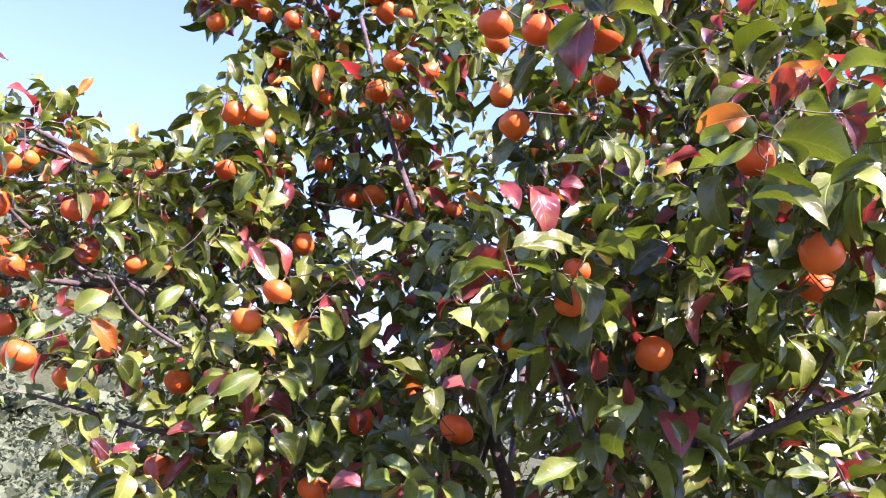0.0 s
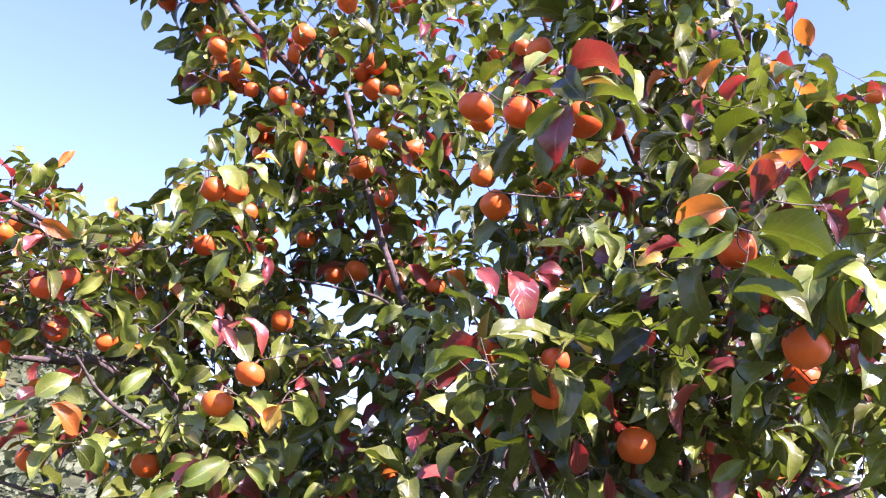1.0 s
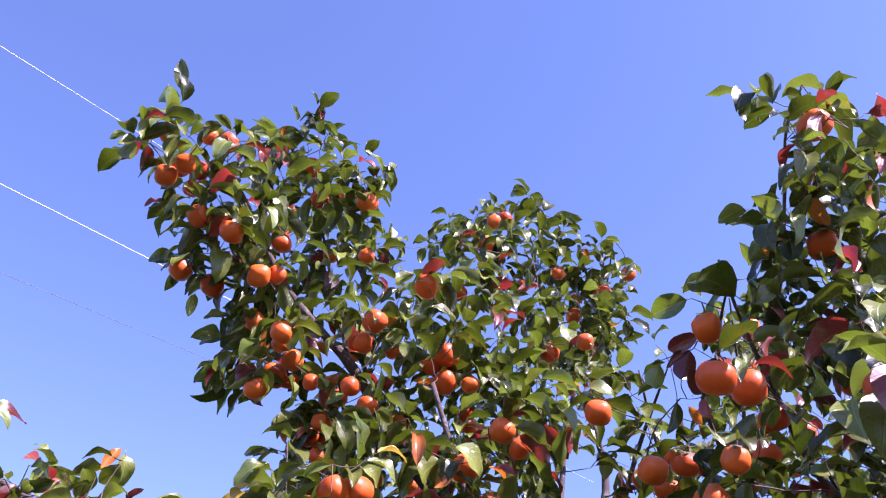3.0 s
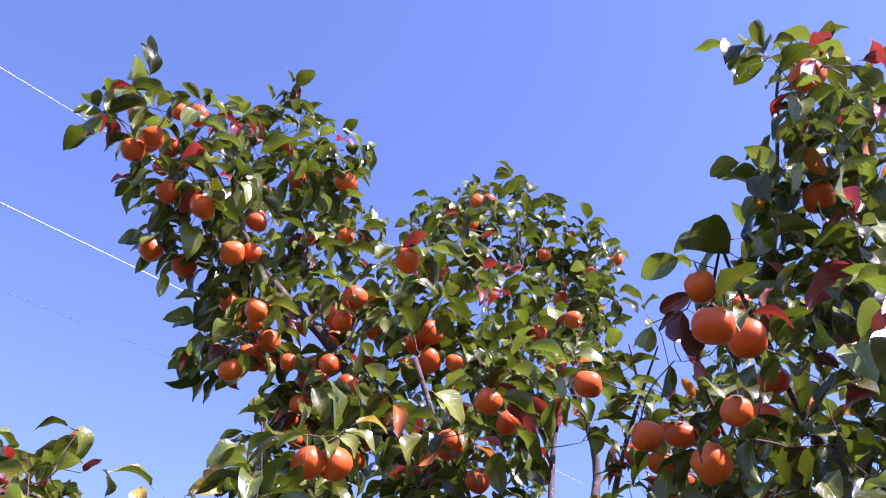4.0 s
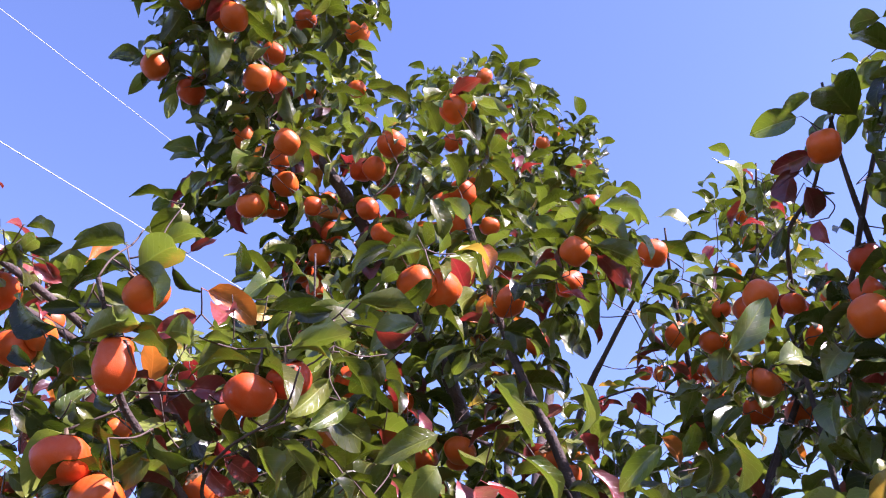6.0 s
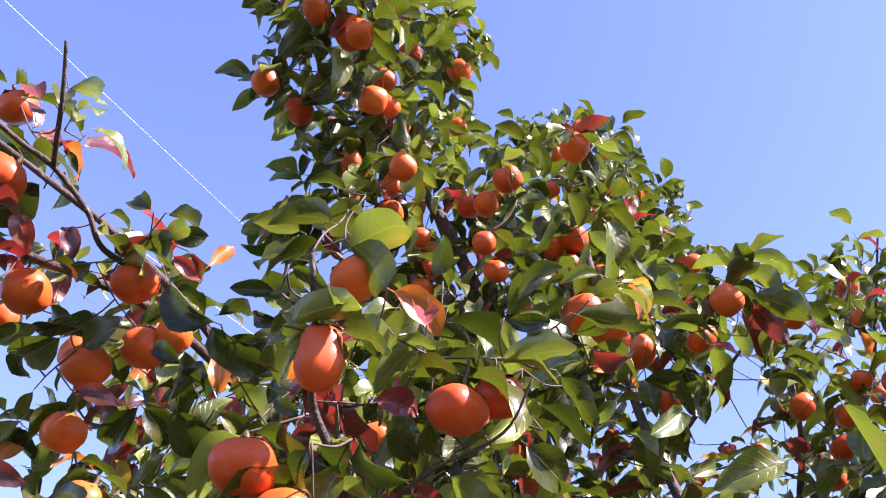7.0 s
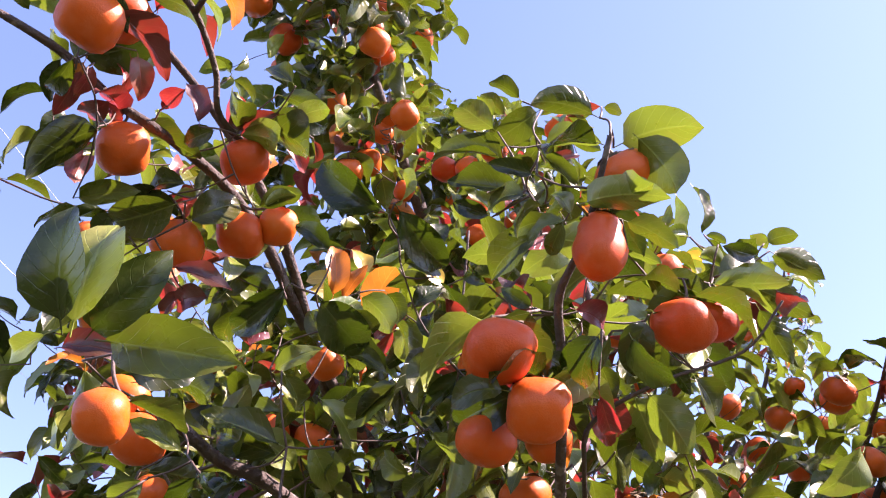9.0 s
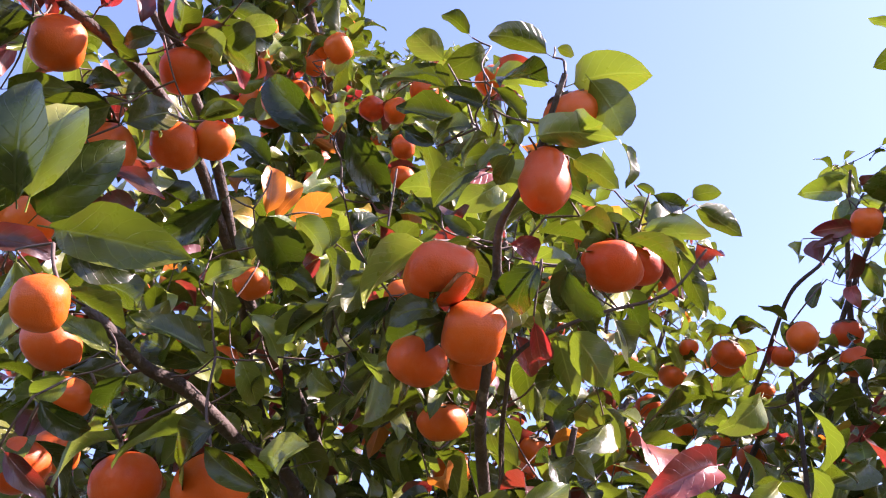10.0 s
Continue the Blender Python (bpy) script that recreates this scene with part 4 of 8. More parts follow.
main_tree.spray([
    (-0.400, 2.204, 1.988), (-0.290, 2.293, 1.772), (-0.263, 2.017, 1.661), (-0.521, 1.966, 1.813), (-0.820, 1.855, 1.849),
    (-0.429, 1.970, 1.861), (-0.175, 2.145, 1.706), (-0.327, 2.062, 1.787), (-0.091, 1.743, 1.613), (-0.460, 2.083, 1.714),
    (-0.300, 2.232, 1.572), (-0.643, 2.111, 1.744), (-0.374, 2.110, 1.900), (-0.276, 2.298, 1.498), (-0.080, 1.860, 1.886),
    (-0.388, 2.075, 1.722), (-0.442, 2.107, 1.800), (-0.348, 2.144, 1.671), (-0.067, 1.805, 1.531), (-0.199, 2.029, 1.632),
    (-0.470, 1.821, 1.732), (-0.454, 2.286, 1.657), (-0.524, 1.920, 1.877), (-0.158, 1.986, 1.679), (-0.664, 2.420, 1.700),
    (-0.716, 2.200, 1.782), (-0.514, 2.597, 1.602), (-0.332, 2.343, 1.642), (-0.162, 2.219, 1.593), (-0.590, 2.641, 1.728),
], 8, 0.094, tints=TURNING, lit=(0.18, -0.55, 0.85))
main_tree.spray([
    (-0.527, 2.111, 1.816), (-0.569, 2.407, 1.622), (-0.371, 2.406, 1.739), (-0.477, 2.528, 1.697), (-0.648, 2.556, 1.663),
    (-0.266, 1.924, 1.720), (-0.423, 1.953, 1.711), (-0.445, 1.748, 1.853), (-0.474, 1.697, 1.753), (-0.379, 1.872, 1.822),
    (-0.039, 1.751, 1.829), (-0.221, 1.959, 1.641), (-0.358, 2.110, 1.800), (-0.344, 1.888, 1.660), (-0.261, 2.060, 1.542),
    (-0.176, 2.015, 1.769), (-0.406, 2.025, 2.039), (-0.099, 1.600, 1.652),
], 8, 0.094, tints=TURNING, lit=(0.18, -0.55, 0.85))
main_tree.spray([
    (-0.508, 1.868, 1.486), (-0.328, 2.061, 1.507), (-0.132, 1.754, 1.556), (-0.421, 2.176, 1.573), (-0.564, 1.915, 1.570),
    (-0.784, 2.081, 1.566), (-0.417, 2.002, 1.489), (-0.693, 2.063, 1.644), (-0.994, 1.706, 1.753), (-0.885, 1.878, 1.790),
    (-0.506, 1.928, 1.593), (-0.868, 2.009, 1.461), (-0.758, 2.014, 1.494), (-0.692, 2.126, 1.491), (-0.527, 2.065, 1.675),
    (-0.569, 1.936, 1.648), (-0.494, 2.131, 1.621), (-0.520, 2.122, 1.514), (-0.636, 1.869, 1.574), (-0.526, 2.262, 1.511),
    (-1.034, 2.336, 1.418), (-0.885, 2.431, 1.542), (-0.790, 2.520, 1.407), (-0.619, 2.314, 1.581), (-0.832, 2.326, 1.678),
    (-1.146, 2.383, 1.410), (-0.201, 2.334, 1.477), (-0.849, 2.283, 1.448), (-0.449, 2.525, 1.491), (-0.609, 2.530, 1.416),
], 8, 0.094, tints=TURNING, lit=(0.18, -0.55, 0.85))
main_tree.spray([
    (-0.783, 2.473, 1.563), (-0.338, 2.410, 1.467), (-0.700, 2.208, 1.695), (-0.715, 2.501, 1.501), (-0.553, 2.756, 1.408),
    (-0.393, 2.774, 1.417), (-0.847, 2.742, 1.608), (-0.207, 2.455, 1.446), (-0.976, 2.804, 1.438), (-0.727, 2.712, 1.464),
    (-0.998, 2.833, 1.547), (-0.631, 2.684, 1.547), (-0.856, 2.749, 1.487), (-0.625, 2.869, 1.395), (-0.539, 2.990, 1.392),
    (-0.463, 1.750, 1.631), (-0.581, 1.828, 1.611), (-0.633, 1.793, 1.718), (-0.137, 1.577, 1.562), (-0.395, 1.816, 1.602),
    (-0.326, 2.003, 1.581), (-0.461, 1.894, 1.508), (-0.679, 1.752, 1.548), (-0.583, 1.801, 1.504), (-0.310, 1.843, 1.505),
    (-0.990, 1.713, 1.772), (-0.546, 1.766, 1.708), (-0.515, 1.825, 1.562),
], 8, 0.094, tints=TURNING, lit=(0.18, -0.55, 0.85))
main_tree.spray([
    (-0.701, 2.200, 2.340), (-0.760, 2.321, 2.905), (-0.616, 2.173, 2.396), (-0.667, 2.230, 2.408), (-0.503, 2.151, 2.685),
    (-0.725, 2.120, 2.217), (-0.604, 2.284, 2.362), (-0.667, 2.023, 2.366), (-0.524, 2.341, 2.073), (-0.461, 2.442, 2.097),
    (-0.554, 2.361, 2.086), (-0.630, 2.071, 2.220), (-0.587, 2.207, 2.232), (-0.661, 2.200, 2.452), (-0.660, 2.166, 2.176),
    (-0.644, 2.481, 2.525),
], 9, 0.106, tints=FRESH, lit=(0.24, -0.16, 1.0))
main_tree.spray([
    (-0.300, 2.165, 2.562), (-0.311, 2.407, 3.026), (-0.336, 2.097, 2.508), (-0.155, 2.461, 3.107), (-0.104, 2.461, 2.317),
    (-0.276, 2.403, 2.818), (-0.536, 2.256, 3.022), (0.048, 2.406, 1.996), (0.166, 2.369, 2.048), (-0.220, 3.139, 1.882),
    (0.070, 2.255, 2.245), (-0.048, 2.396, 2.291), (-0.266, 2.411, 2.578), (-0.346, 2.286, 2.639), (-0.160, 2.334, 2.756),
    (-0.346, 2.427, 2.589), (-0.063, 2.328, 2.804), (-0.401, 2.371, 2.720), (-0.139, 2.201, 1.873), (-0.176, 2.227, 1.997),
    (-0.069, 2.062, 1.993), (-0.103, 2.024, 2.039), (-0.218, 2.626, 2.082), (-0.069, 2.280, 1.455), (-0.105, 2.430, 2.146),
    (-0.362, 2.558, 1.894), (-0.441, 2.506, 1.846), (-0.039, 2.194, 1.717), (-0.092, 2.284, 1.979), (-0.290, 2.618, 1.543),
], 9, 0.106, tints=FRESH, lit=(0.24, -0.16, 1.0))
main_tree.spray([
    (-0.269, 2.518, 1.648), (-0.278, 2.655, 1.813), (0.043, 2.530, 2.332), (-0.185, 2.617, 1.804), (-0.072, 2.275, 1.567),
    (-0.533, 2.757, 1.673), (-0.486, 2.989, 1.846), (0.040, 2.448, 1.814), (-0.019, 2.663, 1.576), (-0.138, 2.557, 1.740),
    (-0.325, 3.070, 1.793), (0.317, 2.431, 1.505), (0.012, 2.603, 1.435), (0.112, 2.470, 1.562), (-0.453, 2.757, 1.981),
    (0.047, 2.465, 1.930), (-0.162, 2.412, 1.582), (0.225, 2.471, 1.634), (-0.385, 2.754, 1.680), (-0.472, 2.998, 1.515),
    (-0.396, 2.951, 1.930), (-0.024, 2.207, 2.080), (0.194, 2.332, 1.460), (-0.104, 2.541, 1.454), (-0.102, 2.648, 1.993),
    (0.044, 2.596, 1.684), (-0.357, 3.118, 1.527), (-0.627, 2.926, 1.806), (-0.574, 2.916, 1.559), (-0.267, 2.763, 1.663),
], 9, 0.106, tints=FRESH, lit=(0.24, -0.16, 1.0))
main_tree.spray([
    (-0.128, 2.295, 2.222), (-0.083, 2.332, 2.316), (-0.171, 2.384, 2.917), (-0.292, 2.431, 2.677), (-0.088, 2.347, 2.816),
    (-0.230, 2.390, 2.482), (-0.256, 2.491, 2.385),
], 9, 0.106, tints=FRESH, lit=(0.24, -0.16, 1.0))
main_tree.spray([
    (-0.580, 1.859, 2.363), (-0.096, 2.254, 2.159), (-0.383, 2.168, 2.403), (-0.133, 2.216, 2.113),
], 8, 0.094, tints=TURNING, lit=(0.18, -0.55, 0.85))
main_tree.spray([
    (0.269, 2.355, 2.183), (0.086, 2.110, 2.129), (-0.015, 2.047, 2.113), (0.393, 1.928, 2.157), (0.137, 1.874, 2.074),
    (0.346, 2.111, 1.575), (0.405, 2.095, 2.190), (0.064, 1.939, 1.746), (0.417, 1.858, 2.025), (0.296, 2.027, 1.494),
    (0.227, 1.982, 2.138), (0.243, 1.858, 1.969), (0.329, 2.066, 1.719), (0.357, 1.958, 2.013), (0.018, 1.821, 1.895),
    (0.044, 1.782, 1.997), (0.477, 2.066, 1.760), (0.535, 2.033, 1.910), (0.264, 2.068, 1.647), (0.348, 1.992, 1.929),
    (0.191, 2.221, 1.772), (0.353, 2.417, 1.735), (0.356, 2.391, 1.959), (0.101, 2.101, 1.977), (0.279, 2.054, 2.022),
    (0.121, 2.188, 2.135), (0.169, 2.236, 1.892), (0.366, 2.345, 1.623), (0.357, 2.437, 1.854), (0.307, 1.912, 2.047),
], 8, 0.094, tints=TURNING, lit=(0.18, -0.55, 0.85))
main_tree.spray([
    (0.358, 1.948, 2.122), (0.368, 1.865, 1.976), (-0.046, 1.752, 1.925), (-0.042, 2.095, 2.648), (0.153, 2.330, 1.733),
], 8, 0.094, tints=TURNING, lit=(0.18, -0.55, 0.85))
main_tree.spray([
    (0.140, 1.232, 1.874), (0.349, 1.063, 1.990), (0.502, 1.294, 1.879), (0.195, 1.648, 2.080), (0.411, 1.357, 2.267),
    (0.040, 1.265, 1.888), (0.345, 1.124, 1.985), (0.420, 1.526, 1.805), (0.251, 1.393, 2.495), (0.194, 1.567, 2.059),
    (0.156, 1.229, 2.295), (0.165, 1.539, 1.942), (0.459, 1.249, 1.968), (0.471, 1.336, 1.934), (0.284, 1.603, 1.865),
    (0.219, 1.477, 1.775), (0.313, 1.432, 1.948), (0.418, 1.688, 1.699), (0.264, 1.447, 1.903), (0.205, 1.547, 1.642),
    (0.481, 1.711, 1.560), (0.301, 1.685, 2.029), (0.698, 1.615, 2.487), (0.331, 1.580, 1.738), (0.506, 1.481, 1.822),
    (0.375, 1.401, 1.912), (0.203, 1.674, 1.524), (0.161, 1.345, 1.826), (0.052, 1.534, 1.760), (0.432, 1.242, 2.141),
], 9, 0.106)
main_tree.spray([
    (0.836, 1.621, 2.457), (0.276, 1.635, 1.523), (0.361, 1.600, 1.856), (0.407, 1.699, 1.623), (0.441, 1.451, 1.857),
    (0.303, 1.473, 1.659), (0.221, 1.759, 1.867), (0.661, 1.854, 1.511), (0.359, 1.845, 1.802), (0.213, 1.714, 1.763),
    (0.555, 1.626, 2.082), (0.120, 1.685, 1.830), (0.393, 1.769, 1.893), (0.541, 1.837, 1.966), (0.125, 1.652, 1.925),
    (0.477, 1.680, 2.064), (0.774, 1.538, 2.332), (0.434, 1.694, 2.104), (0.615, 1.414, 2.189), (0.476, 1.746, 2.279),
    (0.674, 1.595, 2.434), (0.268, 1.769, 1.921), (0.513, 1.571, 2.127), (0.460, 1.592, 1.917), (0.317, 1.645, 1.822),
    (0.593, 1.539, 2.219), (0.433, 1.523, 1.983), (0.519, 1.606, 1.842), (0.396, 1.746, 2.035), (0.407, 1.717, 1.932),
], 9, 0.106)
main_tree.spray([
    (0.442, 1.674, 1.852), (0.500, 1.580, 2.260), (0.606, 1.587, 2.120), (-0.055, 1.610, 1.591),
], 9, 0.106)
main_tree.spray([
    (0.643, 1.394, 1.606), (0.727, 1.499, 1.811), (0.582, 1.553, 1.569), (0.574, 1.369, 1.573), (0.537, 1.641, 1.579),
    (0.582, 1.977, 1.573), (0.376, 1.797, 1.575), (0.789, 1.996, 1.768), (0.415, 1.920, 1.665), (0.181, 1.852, 1.695),
    (0.638, 1.958, 1.884), (0.789, 1.759, 1.643), (0.165, 1.832, 1.548), (0.678, 2.033, 1.784), (0.683, 1.958, 1.585),
    (0.519, 1.920, 1.814), (0.712, 1.908, 1.665), (0.651, 1.990, 1.657), (0.702, 1.754, 1.558), (0.552, 1.966, 1.706),
    (0.486, 1.941, 1.616), (0.794, 1.758, 1.737), (0.454, 1.977, 1.495), (0.777, 1.683, 1.930), (0.744, 1.495, 1.834),
    (0.775, 1.757, 1.868), (0.758, 2.059, 1.818),
], 8, 0.094, tints=TURNING, lit=(0.18, -0.55, 0.85))
main_tree.spray([
    (0.712, 1.467, 1.885), (0.604, 1.207, 2.000), (0.507, 1.152, 1.999), (0.574, 1.155, 2.060), (0.571, 1.280, 1.892),
    (0.596, 1.260, 1.953), (0.528, 1.267, 1.950), (0.631, 1.718, 1.975), (0.661, 1.499, 1.991), (0.635, 1.638, 1.835),
    (0.718, 1.607, 1.885), (0.661, 1.704, 2.067), (0.611, 1.227, 2.093), (0.700, 1.656, 2.049), (0.594, 1.587, 2.022),
    (0.604, 1.377, 2.070), (0.789, 1.647, 2.001), (0.780, 1.639, 2.078), (0.574, 1.682, 1.939), (0.735, 1.452, 2.093),
], 8, 0.094, tints=TURNING, lit=(0.18, -0.55, 0.85))
main_tree.spray([
    (0.135, 2.212, 2.422), (0.511, 1.594, 3.060), (0.451, 1.598, 2.790), (0.297, 2.110, 2.303), (0.384, 2.349, 2.253),
    (0.283, 2.428, 2.285), (0.355, 1.624, 2.639), (0.519, 1.698, 2.667), (0.851, 1.795, 2.942), (0.833, 1.683, 3.097),
    (0.887, 1.649, 3.016), (1.028, 1.884, 3.097),
], 9, 0.106, tints=FRESH, lit=(0.24, -0.16, 1.0))
main_tree.spray([
    (0.468, 1.692, 2.922), (0.495, 1.895, 2.969), (0.592, 1.739, 3.064), (0.744, 2.013, 2.806), (0.760, 1.871, 2.972),
    (0.940, 1.879, 3.157), (0.781, 1.799, 3.106),
], 5, 0.085, tints=FRESH)
main_tree.spray([
    (0.218, 2.271, 2.577), (0.395, 2.353, 2.573), (0.314, 2.419, 2.327), (0.629, 2.371, 2.549), (0.540, 2.411, 2.611),
    (0.307, 2.483, 2.436), (0.590, 2.336, 2.665),
], 9, 0.106, tints=FRESH, lit=(0.24, -0.16, 1.0))
main_tree.spray([
    (-0.734, 2.355, 3.679), (-0.914, 1.965, 3.365), (-0.603, 2.774, 2.748), (-0.998, 2.411, 3.242), (-0.992, 2.327, 3.171),
    (-1.099, 2.435, 3.328), (-1.002, 2.453, 3.306), (-0.499, 2.488, 2.951), (-0.557, 2.561, 2.657), (-0.579, 2.958, 2.759),
    (-0.919, 1.990, 3.433), (-0.702, 2.528, 2.852), (-0.771, 3.303, 2.970), (-1.076, 2.361, 3.368), (-0.452, 2.362, 3.218),
    (-0.927, 2.542, 3.198), (-0.860, 2.588, 3.160), (-0.410, 2.594, 3.044), (-0.515, 2.515, 3.059), (-0.440, 2.534, 2.897),
    (-1.196, 2.072, 3.487), (-0.858, 2.237, 3.693), (-0.461, 2.800, 2.483), (-0.573, 2.693, 2.424), (-0.324, 2.778, 2.235),
    (-0.715, 2.646, 2.990), (-0.517, 2.696, 2.505), (-0.230, 3.006, 2.350), (-0.279, 3.151, 2.461), (-0.608, 3.209, 2.706),
], 7, 0.098, tints=FRESH, lit=(0.24, -0.16, 1.0), spread=0.09)
main_tree.spray([
    (-0.555, 2.814, 2.621), (-0.463, 3.164, 2.314), (-0.373, 3.300, 2.325), (-0.434, 2.522, 2.887), (-0.635, 2.696, 2.732),
    (-1.123, 2.009, 3.518), (-1.098, 2.198, 3.334), (-0.723, 2.716, 2.959), (-0.776, 2.817, 2.911), (-0.365, 2.660, 2.397),
], 7, 0.098, tints=FRESH, lit=(0.24, -0.16, 1.0), spread=0.09)
main_tree.spray([
    (-0.559, 2.497, 3.683), (-0.752, 2.485, 4.077), (-0.553, 2.628, 3.798), (-0.566, 2.581, 3.748), (-0.581, 3.197, 3.604),
    (-0.432, 2.505, 3.204), (-0.247, 2.646, 3.672), (-0.969, 3.111, 3.867), (-0.069, 2.602, 3.656), (-0.563, 2.641, 3.715),
    (-0.523, 2.544, 3.852), (-0.116, 2.925, 4.051), (-0.653, 2.403, 3.772), (-0.728, 2.545, 4.017), (-1.470, 2.762, 4.082),
    (-0.230, 2.997, 4.044),
], 7, 0.098, tints=FRESH, lit=(0.24, -0.16, 1.0), spread=0.09)
main_tree.spray([
    (-1.119, 2.443, 1.787), (-1.051, 2.413, 1.860), (-0.675, 2.270, 1.956), (-0.832, 2.221, 1.771), (-0.779, 2.297, 2.006),
    (-0.892, 2.357, 2.013), (-1.118, 2.485, 1.687), (-0.959, 2.521, 1.804), (-1.054, 2.808, 1.715),
], 4, 0.085, tints=NEAR, spread=0.09)
main_tree.spray([
    (-0.478, 2.500, 2.398), (-1.327, 2.396, 2.339), (-1.234, 2.304, 2.490),
], 3, 0.083, tints=NEAR, spread=0.09)
main_tree.spray([
    (-0.890, 2.007, 2.290), (-1.170, 2.184, 2.527), (-1.223, 2.212, 2.562), (-0.909, 2.108, 2.347), (-0.641, 2.540, 2.501),
    (-1.302, 2.176, 2.520), (-1.133, 2.163, 2.466), (-1.102, 2.765, 2.581), (-0.824, 2.760, 1.975), (-0.924, 2.469, 2.499),
    (-1.190, 2.444, 2.524),
], 6, 0.086, tints=TURNING, lit=(0.18, -0.55, 0.85), spread=0.09)
main_tree.spray([
    (-0.671, 1.998, 1.826), (-0.035, 1.798, 1.731), (-0.784, 1.945, 1.816), (-0.243, 2.121, 1.842), (-0.587, 1.956, 1.819),
    (-0.135, 2.013, 1.910), (-0.346, 2.035, 1.983), (-0.546, 1.773, 1.860), (-0.324, 2.115, 1.896), (-0.597, 1.815, 1.789),
], 6, 0.086, tints=TURNING, lit=(0.18, -0.55, 0.85), spread=0.09)
main_tree.spray([
    (-0.801, 1.897, 1.616), (-0.767, 2.068, 1.753), (-0.927, 2.252, 1.603), (-0.809, 1.781, 1.674), (-0.754, 1.811, 1.788),
    (-0.851, 1.714, 1.810), (-0.788, 1.719, 1.754),
], 6, 0.086, tints=TURNING, lit=(0.18, -0.55, 0.85), spread=0.09)
main_tree.spray([
    (-0.706, 2.398, 2.753), (-0.801, 2.140, 2.368), (-0.634, 2.341, 2.527), (-0.720, 2.237, 2.529), (-0.599, 2.418, 2.515),
    (-0.640, 2.362, 2.542), (-0.723, 2.401, 2.638), (-0.609, 2.300, 2.565), (-0.424, 2.004, 2.577),
], 7, 0.098, tints=FRESH, lit=(0.24, -0.16, 1.0), spread=0.09)
main_tree.spray([
    (-0.468, 2.413, 2.444), (-0.231, 2.021, 2.589), (-0.385, 2.208, 3.121), (-0.152, 2.210, 2.645), (-0.284, 2.293, 3.048),
    (-0.147, 2.152, 2.627), (-0.360, 2.291, 2.925), (-0.398, 2.311, 2.983), (-0.192, 2.025, 2.658), (-0.481, 2.476, 2.506),
    (-0.128, 2.292, 2.623), (-0.143, 2.425, 2.591), (-0.317, 2.273, 3.214), (-0.223, 2.505, 2.269), (-0.369, 2.608, 2.174),
    (-0.084, 2.385, 2.750), (-0.420, 2.554, 2.014), (-0.162, 2.457, 1.875), (-0.248, 2.475, 1.895), (-0.048, 2.222, 1.865),
    (-0.184, 2.662, 1.909), (-0.196, 2.056, 1.971), (-0.218, 2.453, 2.249), (-0.091, 2.382, 2.727),
], 7, 0.098, tints=FRESH, lit=(0.24, -0.16, 1.0), spread=0.09)
main_tree.spray([
    (-0.529, 1.869, 2.430), (-0.391, 2.187, 2.063), (-0.249, 2.453, 2.132), (-0.345, 2.269, 2.104), (-0.228, 2.230, 2.085),
    (-0.519, 2.169, 2.302), (-0.303, 2.212, 2.339),
], 6, 0.086, tints=TURNING, lit=(0.18, -0.55, 0.85), spread=0.09)
main_tree.spray([
    (-0.070, 2.023, 2.672), (0.323, 1.835, 2.412),
], 6, 0.086, tints=TURNING, lit=(0.18, -0.55, 0.85), spread=0.09)
main_tree.spray([
    (0.123, 1.815, 2.564),
], 3, 0.078, tints=FRESH, spread=0.09)
main_tree.spray([
    (0.030, 1.510, 2.280), (0.739, 1.557, 2.457), (-0.028, 1.666, 1.801), (0.555, 1.117, 2.115), (0.666, 1.488, 2.306),
    (-0.079, 1.601, 1.725),
], 7, 0.098, spread=0.09)
main_tree.spray([
    (0.401, 1.518, 3.062), (0.398, 1.570, 3.119), (0.324, 2.019, 2.490), (0.477, 1.553, 3.203), (0.322, 1.562, 3.196),
], 7, 0.098, tints=FRESH, lit=(0.24, -0.16, 1.0), spread=0.09)
main_tree.spray([
    (0.512, 1.899, 2.705), (0.498, 1.745, 3.092), (0.527, 1.888, 3.155), (0.787, 1.948, 2.815), (0.635, 1.903, 3.225),
], 3, 0.078, tints=FRESH, spread=0.09)
main_tree.spray([
    (0.173, 1.825, 2.674), (0.203, 1.746, 2.806),
], 3, 0.078, tints=FRESH, spread=0.09)
main_tree.spray([
    (0.188, 2.108, 2.594), (0.160, 2.258, 2.777), (0.514, 2.473, 2.478), (0.052, 2.276, 2.668), (0.521, 2.282, 2.770),
], 7, 0.098, tints=FRESH, lit=(0.24, -0.16, 1.0), spread=0.09)
main_tree.spray([
    (-1.294, 1.835, 2.532),
], 3, 0.083, spread=0.09)
